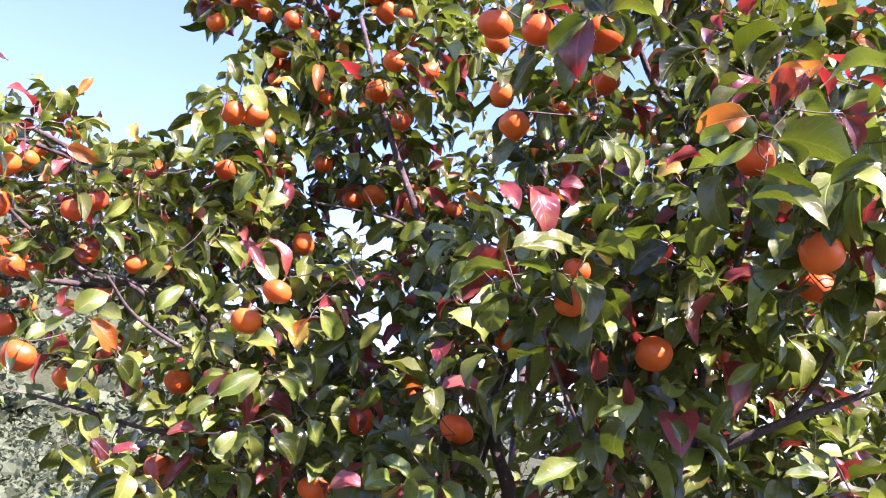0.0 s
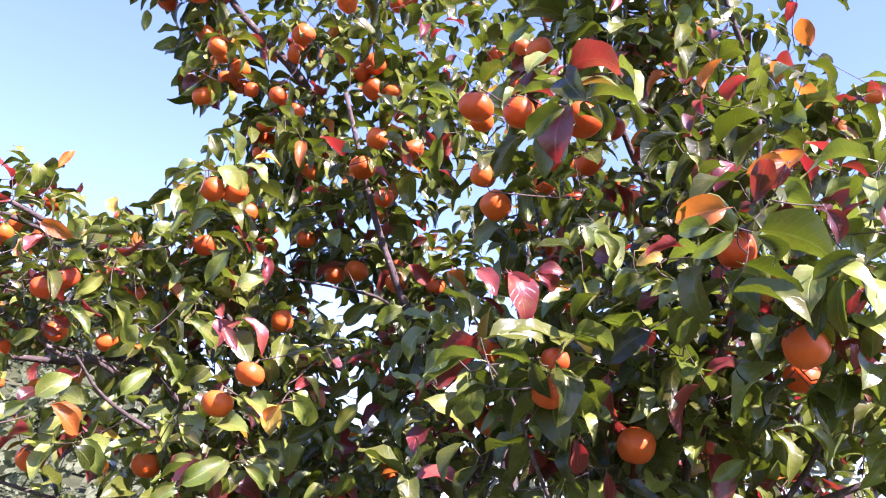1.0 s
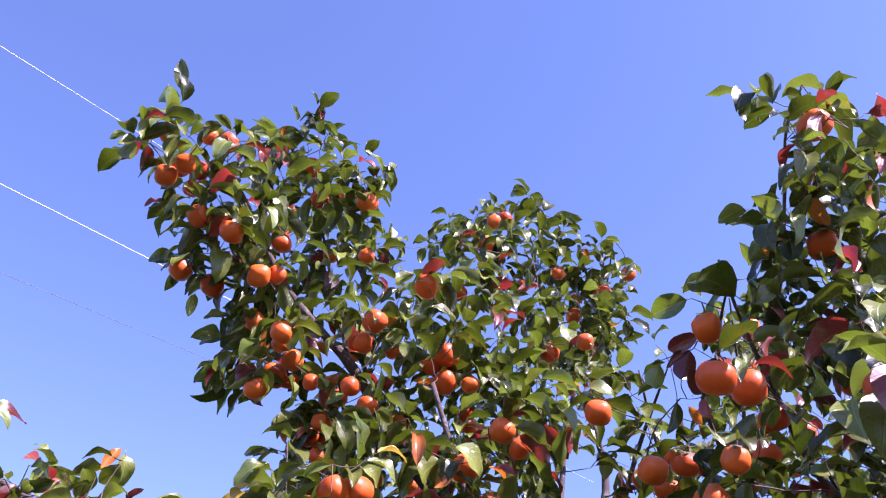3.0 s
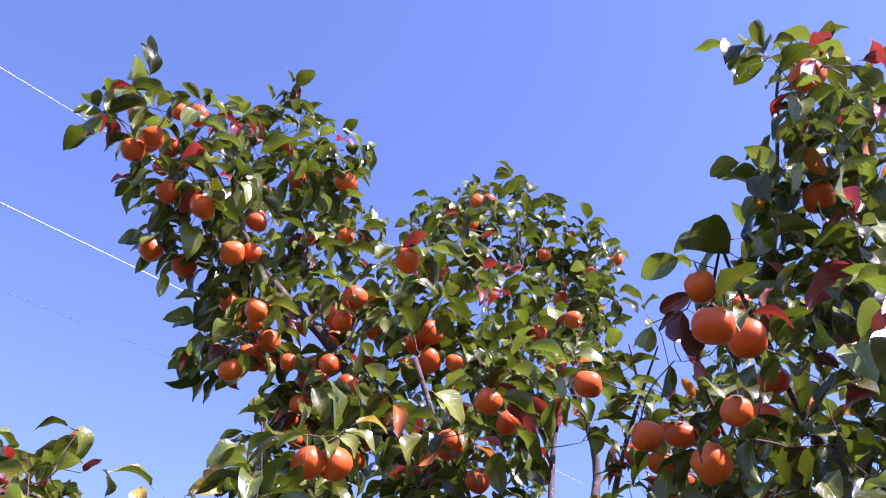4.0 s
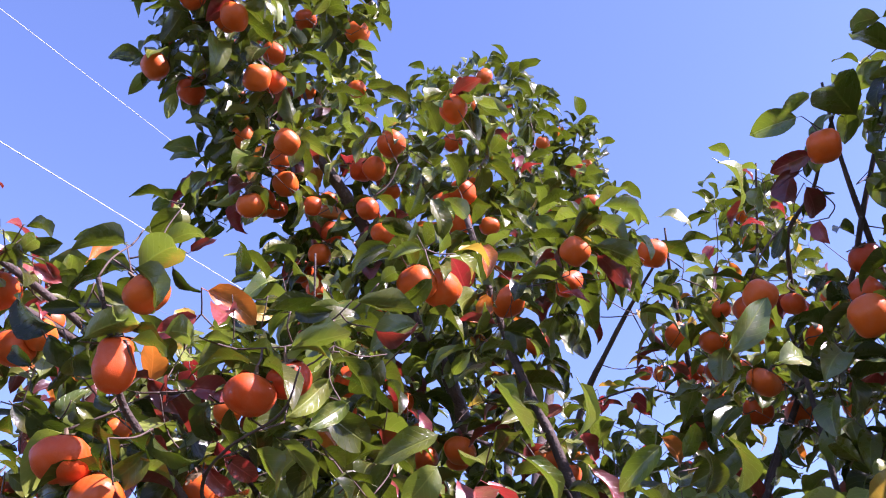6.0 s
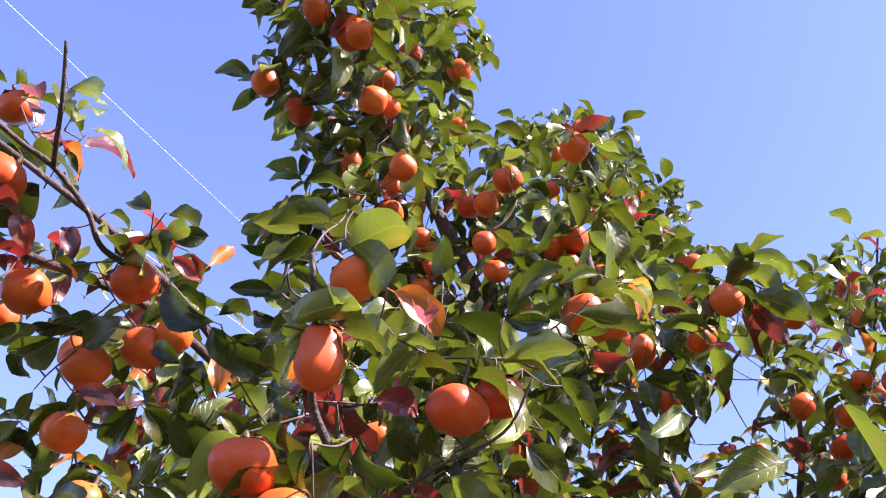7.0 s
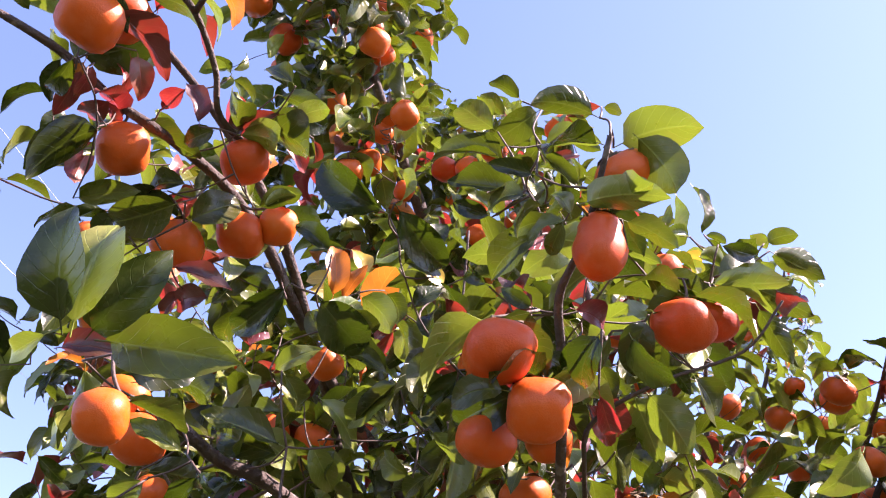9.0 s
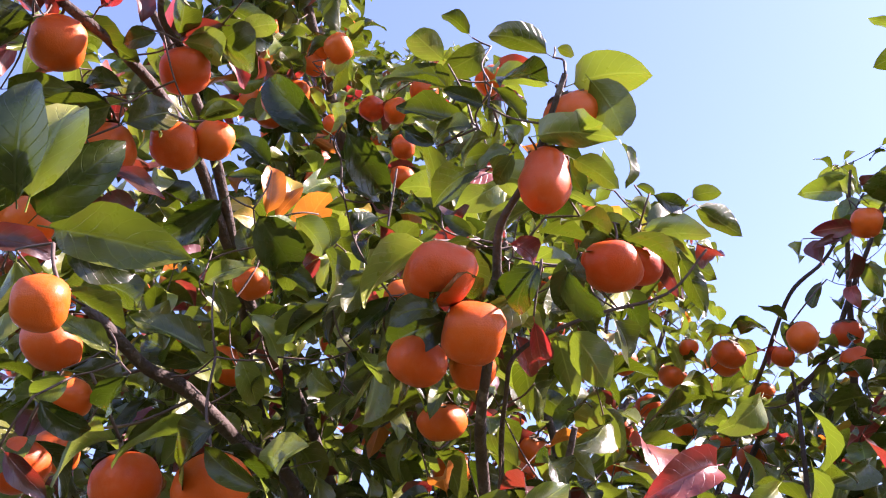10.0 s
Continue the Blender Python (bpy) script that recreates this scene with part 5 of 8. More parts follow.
main_tree.spray([
    (0.408, 2.681, 2.076), (0.420, 2.223, 1.961), (0.464, 2.102, 1.987), (0.713, 2.647, 2.040), (0.600, 2.054, 1.944),
    (0.875, 2.617, 2.076), (0.815, 2.212, 2.002), (1.019, 2.454, 2.020), (0.999, 2.333, 2.016), (0.915, 1.961, 1.973),
    (0.348, 2.431, 1.920), (0.370, 2.100, 1.887), (0.542, 2.334, 1.940), (0.722, 2.663, 2.004), (0.661, 2.318, 1.928),
    (0.659, 2.076, 1.872), (0.998, 2.698, 1.982), (0.958, 2.366, 1.925), (1.173, 2.609, 2.005), (1.134, 2.434, 1.956),
    (0.364, 2.376, 1.813), (0.375, 2.086, 1.786), (0.565, 2.436, 1.871), (0.608, 2.464, 1.839), (0.725, 2.486, 1.861),
    (0.754, 2.386, 1.838), (0.914, 2.514, 1.880), (0.911, 2.249, 1.861), (1.051, 2.439, 1.835), (1.128, 2.411, 1.872),
], 9, 0.106, tints=DEEP)
main_tree.spray([
    (0.375, 2.616, 1.755), (0.530, 2.695, 1.775), (0.552, 2.483, 1.790), (0.576, 2.177, 1.759), (0.629, 2.136, 1.734),
    (0.718, 2.138, 1.728), (0.877, 2.392, 1.775), (0.879, 2.215, 1.786), (1.036, 2.421, 1.774), (1.318, 2.785, 1.790),
    (0.389, 2.445, 1.691), (0.505, 2.636, 1.709), (0.600, 2.782, 1.670), (0.495, 2.014, 1.677), (0.622, 2.104, 1.697),
    (0.855, 2.695, 1.672), (0.888, 2.455, 1.709), (1.005, 2.520, 1.697), (0.897, 2.041, 1.697), (1.207, 2.559, 1.689),
    (0.378, 2.573, 1.617), (0.438, 2.459, 1.617), (0.546, 2.441, 1.584), (0.691, 2.652, 1.603), (0.826, 2.741, 1.628),
    (0.830, 2.572, 1.626), (0.834, 2.356, 1.585), (0.948, 2.358, 1.623), (1.210, 2.775, 1.603), (0.954, 2.054, 1.616),
], 9, 0.106, tints=DEEP)
main_tree.spray([
    (-0.735, 2.313, 2.026), (-0.585, 2.415, 2.055), (-0.437, 2.377, 2.046), (-0.176, 2.565, 2.111), (-0.014, 2.671, 2.139),
    (0.144, 2.482, 2.072), (0.293, 2.524, 2.102), (0.379, 2.467, 2.096), (0.539, 2.496, 2.128), (0.844, 3.010, 2.248),
    (-0.622, 2.465, 1.927), (-0.538, 2.778, 1.952), (-0.033, 2.416, 1.931), (0.124, 2.973, 2.052), (0.315, 2.951, 2.061),
    (0.531, 3.108, 2.023), (0.692, 3.093, 2.042), (0.722, 2.480, 1.978), (-0.711, 2.406, 1.765), (-0.638, 2.569, 1.835),
    (-0.534, 2.966, 1.875), (-0.348, 2.798, 1.810), (-0.205, 2.940, 1.869), (0.147, 2.456, 1.825), (0.273, 2.444, 1.851),
    (0.527, 3.042, 1.898), (0.540, 2.389, 1.847), (0.830, 2.994, 1.918), (-0.917, 3.021, 1.710), (-0.629, 2.745, 1.684),
], 9, 0.106, tints=DEEP)
main_tree.spray([
    (-0.502, 2.786, 1.667), (-0.319, 2.428, 1.684), (-0.170, 2.905, 1.693), (-0.004, 2.615, 1.699), (0.155, 3.007, 1.719),
    (0.313, 2.697, 1.721), (0.411, 2.699, 1.710), (0.724, 3.136, 1.752), (0.686, 2.540, 1.745), (-0.771, 2.539, 1.574),
    (-0.670, 2.878, 1.567), (-0.490, 2.889, 1.585), (-0.352, 3.112, 1.525), (-0.141, 2.426, 1.575), (-0.030, 2.442, 1.555),
    (0.126, 3.114, 1.548), (0.282, 2.638, 1.569), (0.543, 3.213, 1.554), (0.574, 2.610, 1.609), (0.813, 2.861, 1.609),
], 9, 0.106, tints=DEEP)
main_tree.spray([
    (0.237, 1.584, 2.523), (0.306, 1.640, 2.567), (0.413, 1.587, 2.534), (0.523, 1.674, 2.553), (0.555, 1.541, 2.484),
    (0.590, 1.400, 2.429), (0.192, 1.413, 2.324), (0.367, 1.491, 2.378), (0.522, 1.699, 2.486), (0.574, 1.536, 2.391),
    (0.594, 1.440, 2.338), (0.828, 1.715, 2.509), (0.209, 1.550, 2.320), (0.418, 1.623, 2.351), (0.434, 1.462, 2.260),
    (0.511, 1.434, 2.256), (0.736, 1.772, 2.416), (0.226, 1.589, 2.244), (0.393, 1.594, 2.224), (0.491, 1.587, 2.248),
    (0.543, 1.542, 2.198), (0.729, 1.815, 2.324), (0.682, 1.478, 2.182), (0.204, 1.463, 2.091), (0.304, 1.624, 2.161),
    (0.416, 1.617, 2.155), (0.512, 1.664, 2.184), (0.656, 1.810, 2.214), (0.710, 1.764, 2.213), (0.716, 1.536, 2.130),
], 6, 0.088, tints=NEAR)
main_tree.spray([
    (0.196, 1.515, 2.010), (0.300, 1.501, 2.027), (0.383, 1.541, 2.042), (0.531, 1.744, 2.091), (0.533, 1.487, 2.035),
    (0.705, 1.777, 2.102), (0.834, 1.860, 2.152), (0.203, 1.496, 1.936), (0.348, 1.895, 2.026), (0.416, 1.710, 1.979),
    (0.538, 1.790, 2.002), (0.622, 1.760, 1.995), (0.608, 1.521, 1.948), (0.743, 1.639, 1.993), (0.214, 1.599, 1.861),
    (0.367, 1.884, 1.924), (0.356, 1.502, 1.855), (0.528, 1.850, 1.914), (0.583, 1.662, 1.881), (0.789, 1.736, 1.904),
], 6, 0.088, tints=NEAR)
main_tree.spray([
    (0.383, 1.791, 2.620), (0.463, 1.860, 2.581), (0.589, 1.936, 2.636),
], 5, 0.085, tints=FRESH)
main_tree.spray([
    (0.383, 1.646, 2.553), (0.425, 1.632, 2.515), (0.461, 1.572, 2.493), (0.652, 1.765, 2.650), (0.178, 1.598, 2.440),
    (0.671, 1.941, 2.637), (0.604, 1.732, 2.552), (0.146, 1.655, 2.376), (0.431, 1.698, 2.426), (0.481, 1.669, 2.416),
    (0.785, 2.046, 2.648), (0.129, 1.654, 2.320), (0.284, 1.957, 2.477), (0.533, 2.058, 2.559), (0.557, 1.922, 2.457),
    (0.696, 2.052, 2.554), (0.603, 1.787, 2.432), (0.110, 1.816, 2.353), (0.229, 2.055, 2.456), (0.249, 1.867, 2.353),
    (0.436, 1.738, 2.346), (0.684, 2.129, 2.492), (0.518, 1.688, 2.327), (0.097, 1.807, 2.262), (0.262, 2.133, 2.381),
    (0.320, 2.078, 2.381), (0.266, 1.752, 2.251), (0.503, 2.210, 2.435), (0.469, 1.999, 2.363), (0.646, 2.195, 2.432),
], 7, 0.092, tints=NEAR)
main_tree.spray([
    (0.676, 2.130, 2.448), (0.574, 1.810, 2.311), (0.167, 2.094, 2.317), (0.165, 1.887, 2.226), (0.232, 1.825, 2.212),
    (0.379, 2.072, 2.334), (0.354, 1.906, 2.257), (0.603, 2.250, 2.366), (0.601, 2.159, 2.354), (0.710, 2.219, 2.410),
    (0.829, 2.258, 2.404),
], 7, 0.092, tints=NEAR)
main_tree.spray([
    (-0.821, 2.060, 2.252), (-0.929, 1.999, 2.243), (-1.013, 1.976, 2.075), (-0.998, 1.997, 2.212), (-0.835, 2.167, 2.053),
    (-0.867, 2.079, 1.997), (-1.166, 2.303, 2.220), (-1.194, 2.386, 2.094), (-0.980, 2.271, 2.188), (-1.200, 2.324, 2.190),
    (-1.130, 2.461, 2.092), (-1.019, 2.475, 1.975),
], 4, 0.085, tints=NEAR)
main_tree.spray([
    (-1.359, 1.883, 2.398), (-1.085, 2.086, 2.365), (-1.166, 2.089, 2.325), (-1.363, 2.099, 2.470), (-1.147, 2.371, 2.243),
], 4, 0.085, tints=NEAR)
main_tree.spray([
    (-0.719, 2.068, 2.086), (-0.842, 1.674, 2.166), (-0.856, 1.792, 2.036), (-0.757, 2.023, 2.256), (-0.796, 1.953, 2.091),
    (-0.919, 1.817, 2.074), (-0.713, 2.038, 2.198), (-0.668, 1.994, 1.936), (-0.865, 1.926, 2.087), (-0.685, 2.120, 2.017),
    (-0.895, 1.778, 2.169), (-0.797, 1.798, 1.972), (-0.889, 1.738, 2.074), (-0.608, 2.069, 2.121), (-0.719, 2.053, 2.252),
    (-0.799, 1.748, 2.214),
], 4, 0.085, tints=NEAR)
main_tree.spray([
    (-0.711, 1.720, 2.150), (-0.714, 1.842, 2.088), (-0.447, 1.938, 2.057), (-0.543, 2.008, 2.010), (-0.703, 1.770, 2.049),
    (-0.738, 1.857, 2.192), (-0.754, 1.703, 2.100), (-0.604, 1.984, 2.249),
], 4, 0.085, tints=NEAR)
main_tree.spray([
    (-1.092, 2.119, 2.471),
], 4, 0.085, tints=NEAR)
main_tree.spray([
    (-1.141, 2.029, 2.426), (-1.326, 1.929, 2.507),
], 4, 0.085, tints=NEAR)
main_tree.spray([
    (-0.257, 1.709, 1.956), (-0.264, 1.771, 2.027), (-0.340, 1.924, 1.974), (-0.395, 1.900, 2.036), (-0.650, 1.944, 1.917),
    (-0.706, 1.856, 1.976), (-0.623, 1.826, 2.068), (-0.229, 1.728, 1.944), (-0.709, 1.903, 1.891),
], 4, 0.085, tints=NEAR)
main_tree.spray([
    (0.317, 1.495, 3.036), (0.359, 1.425, 2.996), (0.469, 1.459, 3.036), (0.291, 1.441, 2.916), (0.379, 1.519, 3.013),
    (0.391, 1.431, 2.895), (0.507, 1.510, 2.995), (0.336, 1.527, 2.947), (0.373, 1.519, 2.948), (0.380, 1.462, 2.872),
    (0.512, 1.553, 2.955), (0.290, 1.510, 2.827), (0.369, 1.559, 2.883), (0.447, 1.597, 2.944), (0.434, 1.472, 2.829),
    (0.262, 1.565, 2.823), (0.309, 1.580, 2.835), (0.377, 1.585, 2.819), (0.378, 1.527, 2.768), (0.430, 1.503, 2.767),
    (0.283, 1.644, 2.798), (0.321, 1.626, 2.804), (0.405, 1.692, 2.850), (0.409, 1.578, 2.783), (0.533, 1.674, 2.847),
    (0.257, 1.617, 2.701), (0.340, 1.698, 2.772), (0.360, 1.603, 2.730), (0.404, 1.594, 2.693), (0.527, 1.722, 2.805),
], 5, 0.090, tints=FRESH)
main_tree.spray([
    (0.244, 1.643, 2.674), (0.331, 1.719, 2.750), (0.367, 1.674, 2.719), (0.422, 1.680, 2.704), (0.437, 1.618, 2.676),
    (0.328, 1.793, 2.729), (0.315, 1.702, 2.652), (0.432, 1.789, 2.707), (0.425, 1.704, 2.672), (0.485, 1.718, 2.674),
], 5, 0.090, tints=FRESH)
main_tree.grow_shoots()
main_tree.set_leaves([
    ((-0.801, 2.416, 2.574), (-0.57, -0.81, -0.08), (0.80, -0.58, 0.16), 0.099, "yellow"),
    ((-0.819, 2.419, 2.574), (0.80, -0.56, 0.20), (-0.24, 0.01, 0.97), 0.119, "green"),
])
main_tree.set_leaves([
    ((-1.112, 2.088, 3.648), (0.24, -0.66, 0.71), (0.80, -0.28, -0.53), 0.123, "green"),
    ((-1.135, 2.111, 3.624), (-0.62, 0.17, 0.77), (-0.01, -0.98, 0.21), 0.125, "lime"),
    ((-1.274, 2.233, 3.574), (-0.83, 0.44, 0.34), (0.17, -0.37, 0.91), 0.134, "green"),
    ((-0.866, 2.302, 3.749), (-0.82, -0.53, 0.20), (0.46, -0.83, -0.30), 0.091, "lime"),
    ((-0.743, 2.488, 3.979), (-0.11, -0.99, 0.07), (0.43, 0.02, 0.90), 0.129, "green"),
    ((-0.723, 2.505, 3.956), (0.76, -0.56, -0.33), (0.14, -0.35, 0.93), 0.118, "green"),
    ((-0.517, 2.531, 3.897), (0.53, 0.75, -0.39), (0.39, 0.20, 0.90), 0.117, "green"),
    ((-0.569, 2.592, 3.987), (0.28, -0.62, 0.73), (-0.53, 0.53, 0.66), 0.085, "green"),
    ((-0.960, 2.544, 3.157), (-0.61, -0.68, -0.41), (0.64, -0.73, 0.25), 0.116, "lime"),
    ((-0.934, 2.573, 3.118), (-0.44, 0.81, -0.39), (-0.76, -0.57, -0.32), 0.150, "lime"),
])
main_tree.set_leaves([
    ((-0.795, 2.256, 2.537), (-0.90, 0.43, -0.04), (-0.43, -0.90, 0.04), 0.057, "yellow"),
    ((-0.748, 2.255, 2.611), (-0.74, -0.40, -0.53), (-0.01, -0.79, 0.62), 0.105, "lime"),
    ((-0.641, 2.317, 2.756), (0.21, -0.48, -0.85), (0.50, -0.70, 0.51), 0.101, "green"),
    ((-0.232, 2.805, 3.527), (0.69, 0.57, -0.45), (0.61, -0.79, -0.06), 0.150, "lime"),
    ((-0.093, 2.868, 3.432), (0.62, 0.48, -0.62), (0.38, -0.88, -0.29), 0.098, "lime"),
])
main_tree.set_leaves([
    ((-0.220, 1.967, 2.569), (0.75, -0.41, -0.52), (0.66, 0.39, 0.65), 0.124, "green"),
    ((-0.209, 1.974, 2.560), (0.82, 0.40, -0.40), (0.24, 0.38, 0.89), 0.102, "dark"),
    ((-0.245, 2.070, 2.528), (0.67, -0.45, -0.59), (-0.16, -0.87, 0.47), 0.068, "red"),
])
main_tree.set_leaves([
    ((0.191, 1.372, 2.132), (0.84, 0.29, -0.46), (0.40, -0.90, 0.16), 0.094, "lime"),
    ((0.219, 1.374, 2.129), (-0.74, -0.02, -0.67), (-0.33, -0.86, 0.38), 0.038, "lime"),
    ((0.077, 1.338, 2.039), (0.36, -0.47, -0.81), (0.28, -0.77, 0.57), 0.103, "red"),
    ((0.046, 1.341, 2.025), (-0.55, -0.83, 0.05), (0.83, -0.54, 0.16), 0.043, "red"),
    ((0.455, 1.213, 2.199), (0.82, -0.41, -0.40), (-0.27, -0.89, 0.37), 0.041, "orange"),
    ((0.464, 1.222, 2.162), (-0.00, -0.99, 0.17), (-0.97, -0.03, -0.22), 0.071, "orange"),
    ((0.370, 1.280, 2.120), (0.68, -0.72, -0.15), (-0.52, -0.62, 0.59), 0.075, "orange"),
    ((0.441, 1.291, 2.089), (0.91, -0.09, -0.40), (0.19, -0.78, 0.59), 0.071, "lime"),
    ((0.354, 1.292, 2.068), (0.80, 0.00, 0.60), (-0.49, -0.55, 0.67), 0.089, "lime"),
    ((0.241, 1.401, 2.024), (0.79, 0.24, 0.56), (-0.27, -0.68, 0.68), 0.097, "lime"),
])
main_tree.set_leaves([
    ((0.325, 1.398, 2.050), (0.25, -0.79, -0.56), (-0.40, -0.61, 0.68), 0.061, "lime"),
    ((0.282, 1.386, 2.095), (0.98, 0.21, 0.01), (0.14, -0.72, 0.68), 0.060, "yellow"),
    ((-0.039, 1.373, 1.960), (-0.97, -0.04, 0.23), (0.17, -0.77, 0.61), 0.072, "lime"),
    ((-0.048, 1.375, 1.951), (-0.75, 0.08, -0.66), (-0.52, -0.69, 0.51), 0.072, "lime"),
    ((0.018, 1.373, 1.887), (-0.03, -0.25, -0.97), (-0.66, -0.73, 0.21), 0.089, "lime"),
    ((0.134, 1.354, 1.904), (0.08, -0.41, -0.91), (0.35, -0.84, 0.41), 0.076, "green"),
    ((0.089, 1.352, 1.903), (-0.24, -0.59, -0.77), (-0.45, -0.64, 0.63), 0.083, "lime"),
    ((0.400, 1.251, 2.037), (-0.76, 0.30, -0.58), (-0.50, -0.83, 0.23), 0.041, "red"),
    ((0.572, 1.281, 1.945), (0.23, -0.09, -0.97), (0.22, -0.97, 0.14), 0.072, "red"),
    ((0.250, 1.536, 1.689), (-0.50, -0.24, -0.83), (-0.52, -0.69, 0.51), 0.105, "green"),
])
main_tree.set_leaves([
    ((0.116, 1.555, 1.589), (0.73, 0.15, -0.67), (0.47, -0.82, 0.33), 0.054, "lime"),
    ((0.682, 1.653, 1.710), (-0.02, -0.63, -0.77), (0.22, -0.76, 0.62), 0.067, "lime"),
    ((0.663, 1.673, 1.629), (0.57, 0.39, -0.72), (0.40, -0.90, -0.17), 0.055, "red"),
    ((-0.383, 1.771, 1.874), (0.60, -0.53, -0.60), (0.22, -0.61, 0.76), 0.065, "yellow"),
    ((-0.482, 1.826, 1.631), (-0.38, -0.83, -0.41), (0.01, -0.45, 0.90), 0.088, "lime"),
    ((-0.400, 1.827, 1.646), (0.72, -0.02, -0.69), (0.53, -0.62, 0.58), 0.079, "green"),
    ((-0.337, 1.770, 1.887), (0.74, 0.30, -0.60), (0.66, -0.44, 0.60), 0.071, "lime"),
])
main_tree.set_leaves([
    ((-0.380, 1.796, 1.772), (0.46, -0.06, -0.89), (0.75, -0.50, 0.43), 0.077, "lime"),
    ((-0.354, 1.821, 1.676), (0.27, 0.54, -0.80), (0.84, -0.53, -0.08), 0.077, "lime"),
])
main_tree.set_leaves([
    ((-0.457, 1.765, 1.760), (-0.62, -0.54, -0.57), (0.05, -0.75, 0.66), 0.090, "lime"),
    ((-0.427, 1.666, 1.747), (0.29, 0.18, -0.94), (0.72, -0.69, 0.09), 0.054, "green"),
    ((-0.413, 1.755, 1.765), (0.82, 0.27, -0.50), (0.56, -0.49, 0.66), 0.083, "lime"),
    ((-0.377, 1.754, 1.775), (0.71, -0.68, -0.20), (-0.39, -0.62, 0.69), 0.069, "green"),
    ((-0.482, 1.710, 1.643), (-0.46, 0.70, -0.55), (-0.59, -0.70, -0.41), 0.088, "green"),
    ((-0.484, 1.753, 1.636), (0.74, -0.67, 0.11), (-0.53, -0.47, 0.71), 0.082, "lime"),
    ((-0.460, 1.762, 1.646), (0.41, 0.67, -0.62), (0.90, -0.39, 0.18), 0.062, "green"),
    ((-0.406, 1.755, 1.683), (0.74, -0.26, -0.62), (0.52, -0.37, 0.77), 0.072, "green"),
    ((-0.392, 1.778, 1.676), (0.58, -0.44, -0.68), (0.56, -0.39, 0.73), 0.115, "green"),
    ((-0.330, 1.790, 1.683), (0.06, 0.60, -0.80), (0.96, -0.26, -0.12), 0.086, "lime"),
])
main_tree.set_leaves([
    ((-0.307, 1.789, 1.689), (0.70, -0.17, -0.69), (0.57, -0.45, 0.69), 0.070, "green"),
    ((-0.518, 1.692, 1.711), (-0.72, -0.19, -0.66), (-0.16, -0.89, 0.42), 0.060, "lime"),
])
main_tree.set_leaves([
    ((-0.720, 1.697, 1.777), (0.60, 0.51, -0.62), (0.78, -0.52, 0.33), 0.074, "green"),
    ((-0.694, 1.728, 1.782), (-0.53, 0.67, -0.52), (-0.64, -0.72, -0.28), 0.087, "green"),
])
main_tree.set_leaves([
    ((-0.352, 1.741, 1.874), (-0.24, -0.72, -0.65), (-0.16, -0.64, 0.76), 0.085, "yellow"),
    ((-0.314, 1.668, 1.885), (0.91, -0.13, -0.40), (0.26, -0.58, 0.77), 0.059, "lime"),
    ((-0.309, 1.741, 1.882), (0.34, 0.71, -0.61), (0.94, -0.30, 0.18), 0.078, "lime"),
    ((-0.824, 1.775, 1.610), (0.26, -0.55, -0.79), (0.77, -0.38, 0.52), 0.085, "green"),
    ((-0.804, 1.787, 1.609), (0.01, 0.52, -0.85), (1.00, 0.00, 0.01), 0.079, "lime"),
])
main_tree.set_leaves([
    ((-0.542, 1.708, 1.641), (-0.69, -0.68, 0.24), (0.69, -0.53, 0.49), 0.064, "red"),
    ((-0.715, 1.723, 1.590), (0.89, 0.05, 0.46), (-0.31, -0.68, 0.67), 0.061, "red"),
    ((-0.643, 1.786, 1.599), (-0.07, -0.58, -0.81), (-0.59, -0.63, 0.50), 0.065, "red"),
    ((-0.360, 1.766, 1.566), (-0.62, -0.01, -0.79), (-0.61, -0.63, 0.49), 0.058, "red"),
    ((-0.309, 1.781, 1.556), (0.51, 0.42, -0.75), (0.76, -0.63, 0.17), 0.044, "red"),
    ((-0.253, 1.716, 1.702), (0.65, 0.34, -0.68), (0.62, -0.75, 0.21), 0.073, "dark"),
    ((-0.182, 1.774, 1.566), (0.85, -0.27, 0.46), (-0.48, -0.75, 0.45), 0.056, "orange"),
    ((-0.141, 1.828, 1.562), (0.69, 0.21, -0.69), (0.67, -0.54, 0.51), 0.048, "lime"),
])
main_tree.set_leaves([
    ((0.116, 1.383, 1.951), (-0.51, -0.14, -0.85), (-0.44, -0.81, 0.40), 0.050, "lime"),
    ((0.019, 1.286, 1.865), (0.13, 0.34, -0.93), (0.82, -0.57, -0.10), 0.081, "lime"),
    ((-0.014, 1.277, 1.895), (-0.73, 0.47, -0.50), (-0.65, -0.71, 0.28), 0.041, "lime"),
    ((0.085, 1.303, 1.892), (-0.20, -0.33, -0.92), (-0.48, -0.79, 0.38), 0.055, "lime"),
    ((0.123, 1.362, 1.911), (0.30, 0.04, -0.95), (0.49, -0.86, 0.12), 0.059, "green"),
    ((0.180, 1.368, 1.937), (0.93, 0.03, -0.38), (0.16, -0.93, 0.33), 0.044, "yellow"),
    ((0.069, 1.337, 2.042), (0.50, -0.10, -0.86), (0.29, -0.92, 0.28), 0.087, "red"),
    ((0.024, 1.289, 2.021), (0.48, -0.67, -0.56), (0.00, -0.64, 0.77), 0.069, "red"),
    ((0.118, 1.331, 2.034), (0.92, -0.34, 0.19), (-0.39, -0.87, 0.31), 0.047, "red"),
    ((0.233, 1.296, 1.990), (0.51, -0.81, 0.30), (-0.86, -0.50, 0.11), 0.076, "lime"),
])
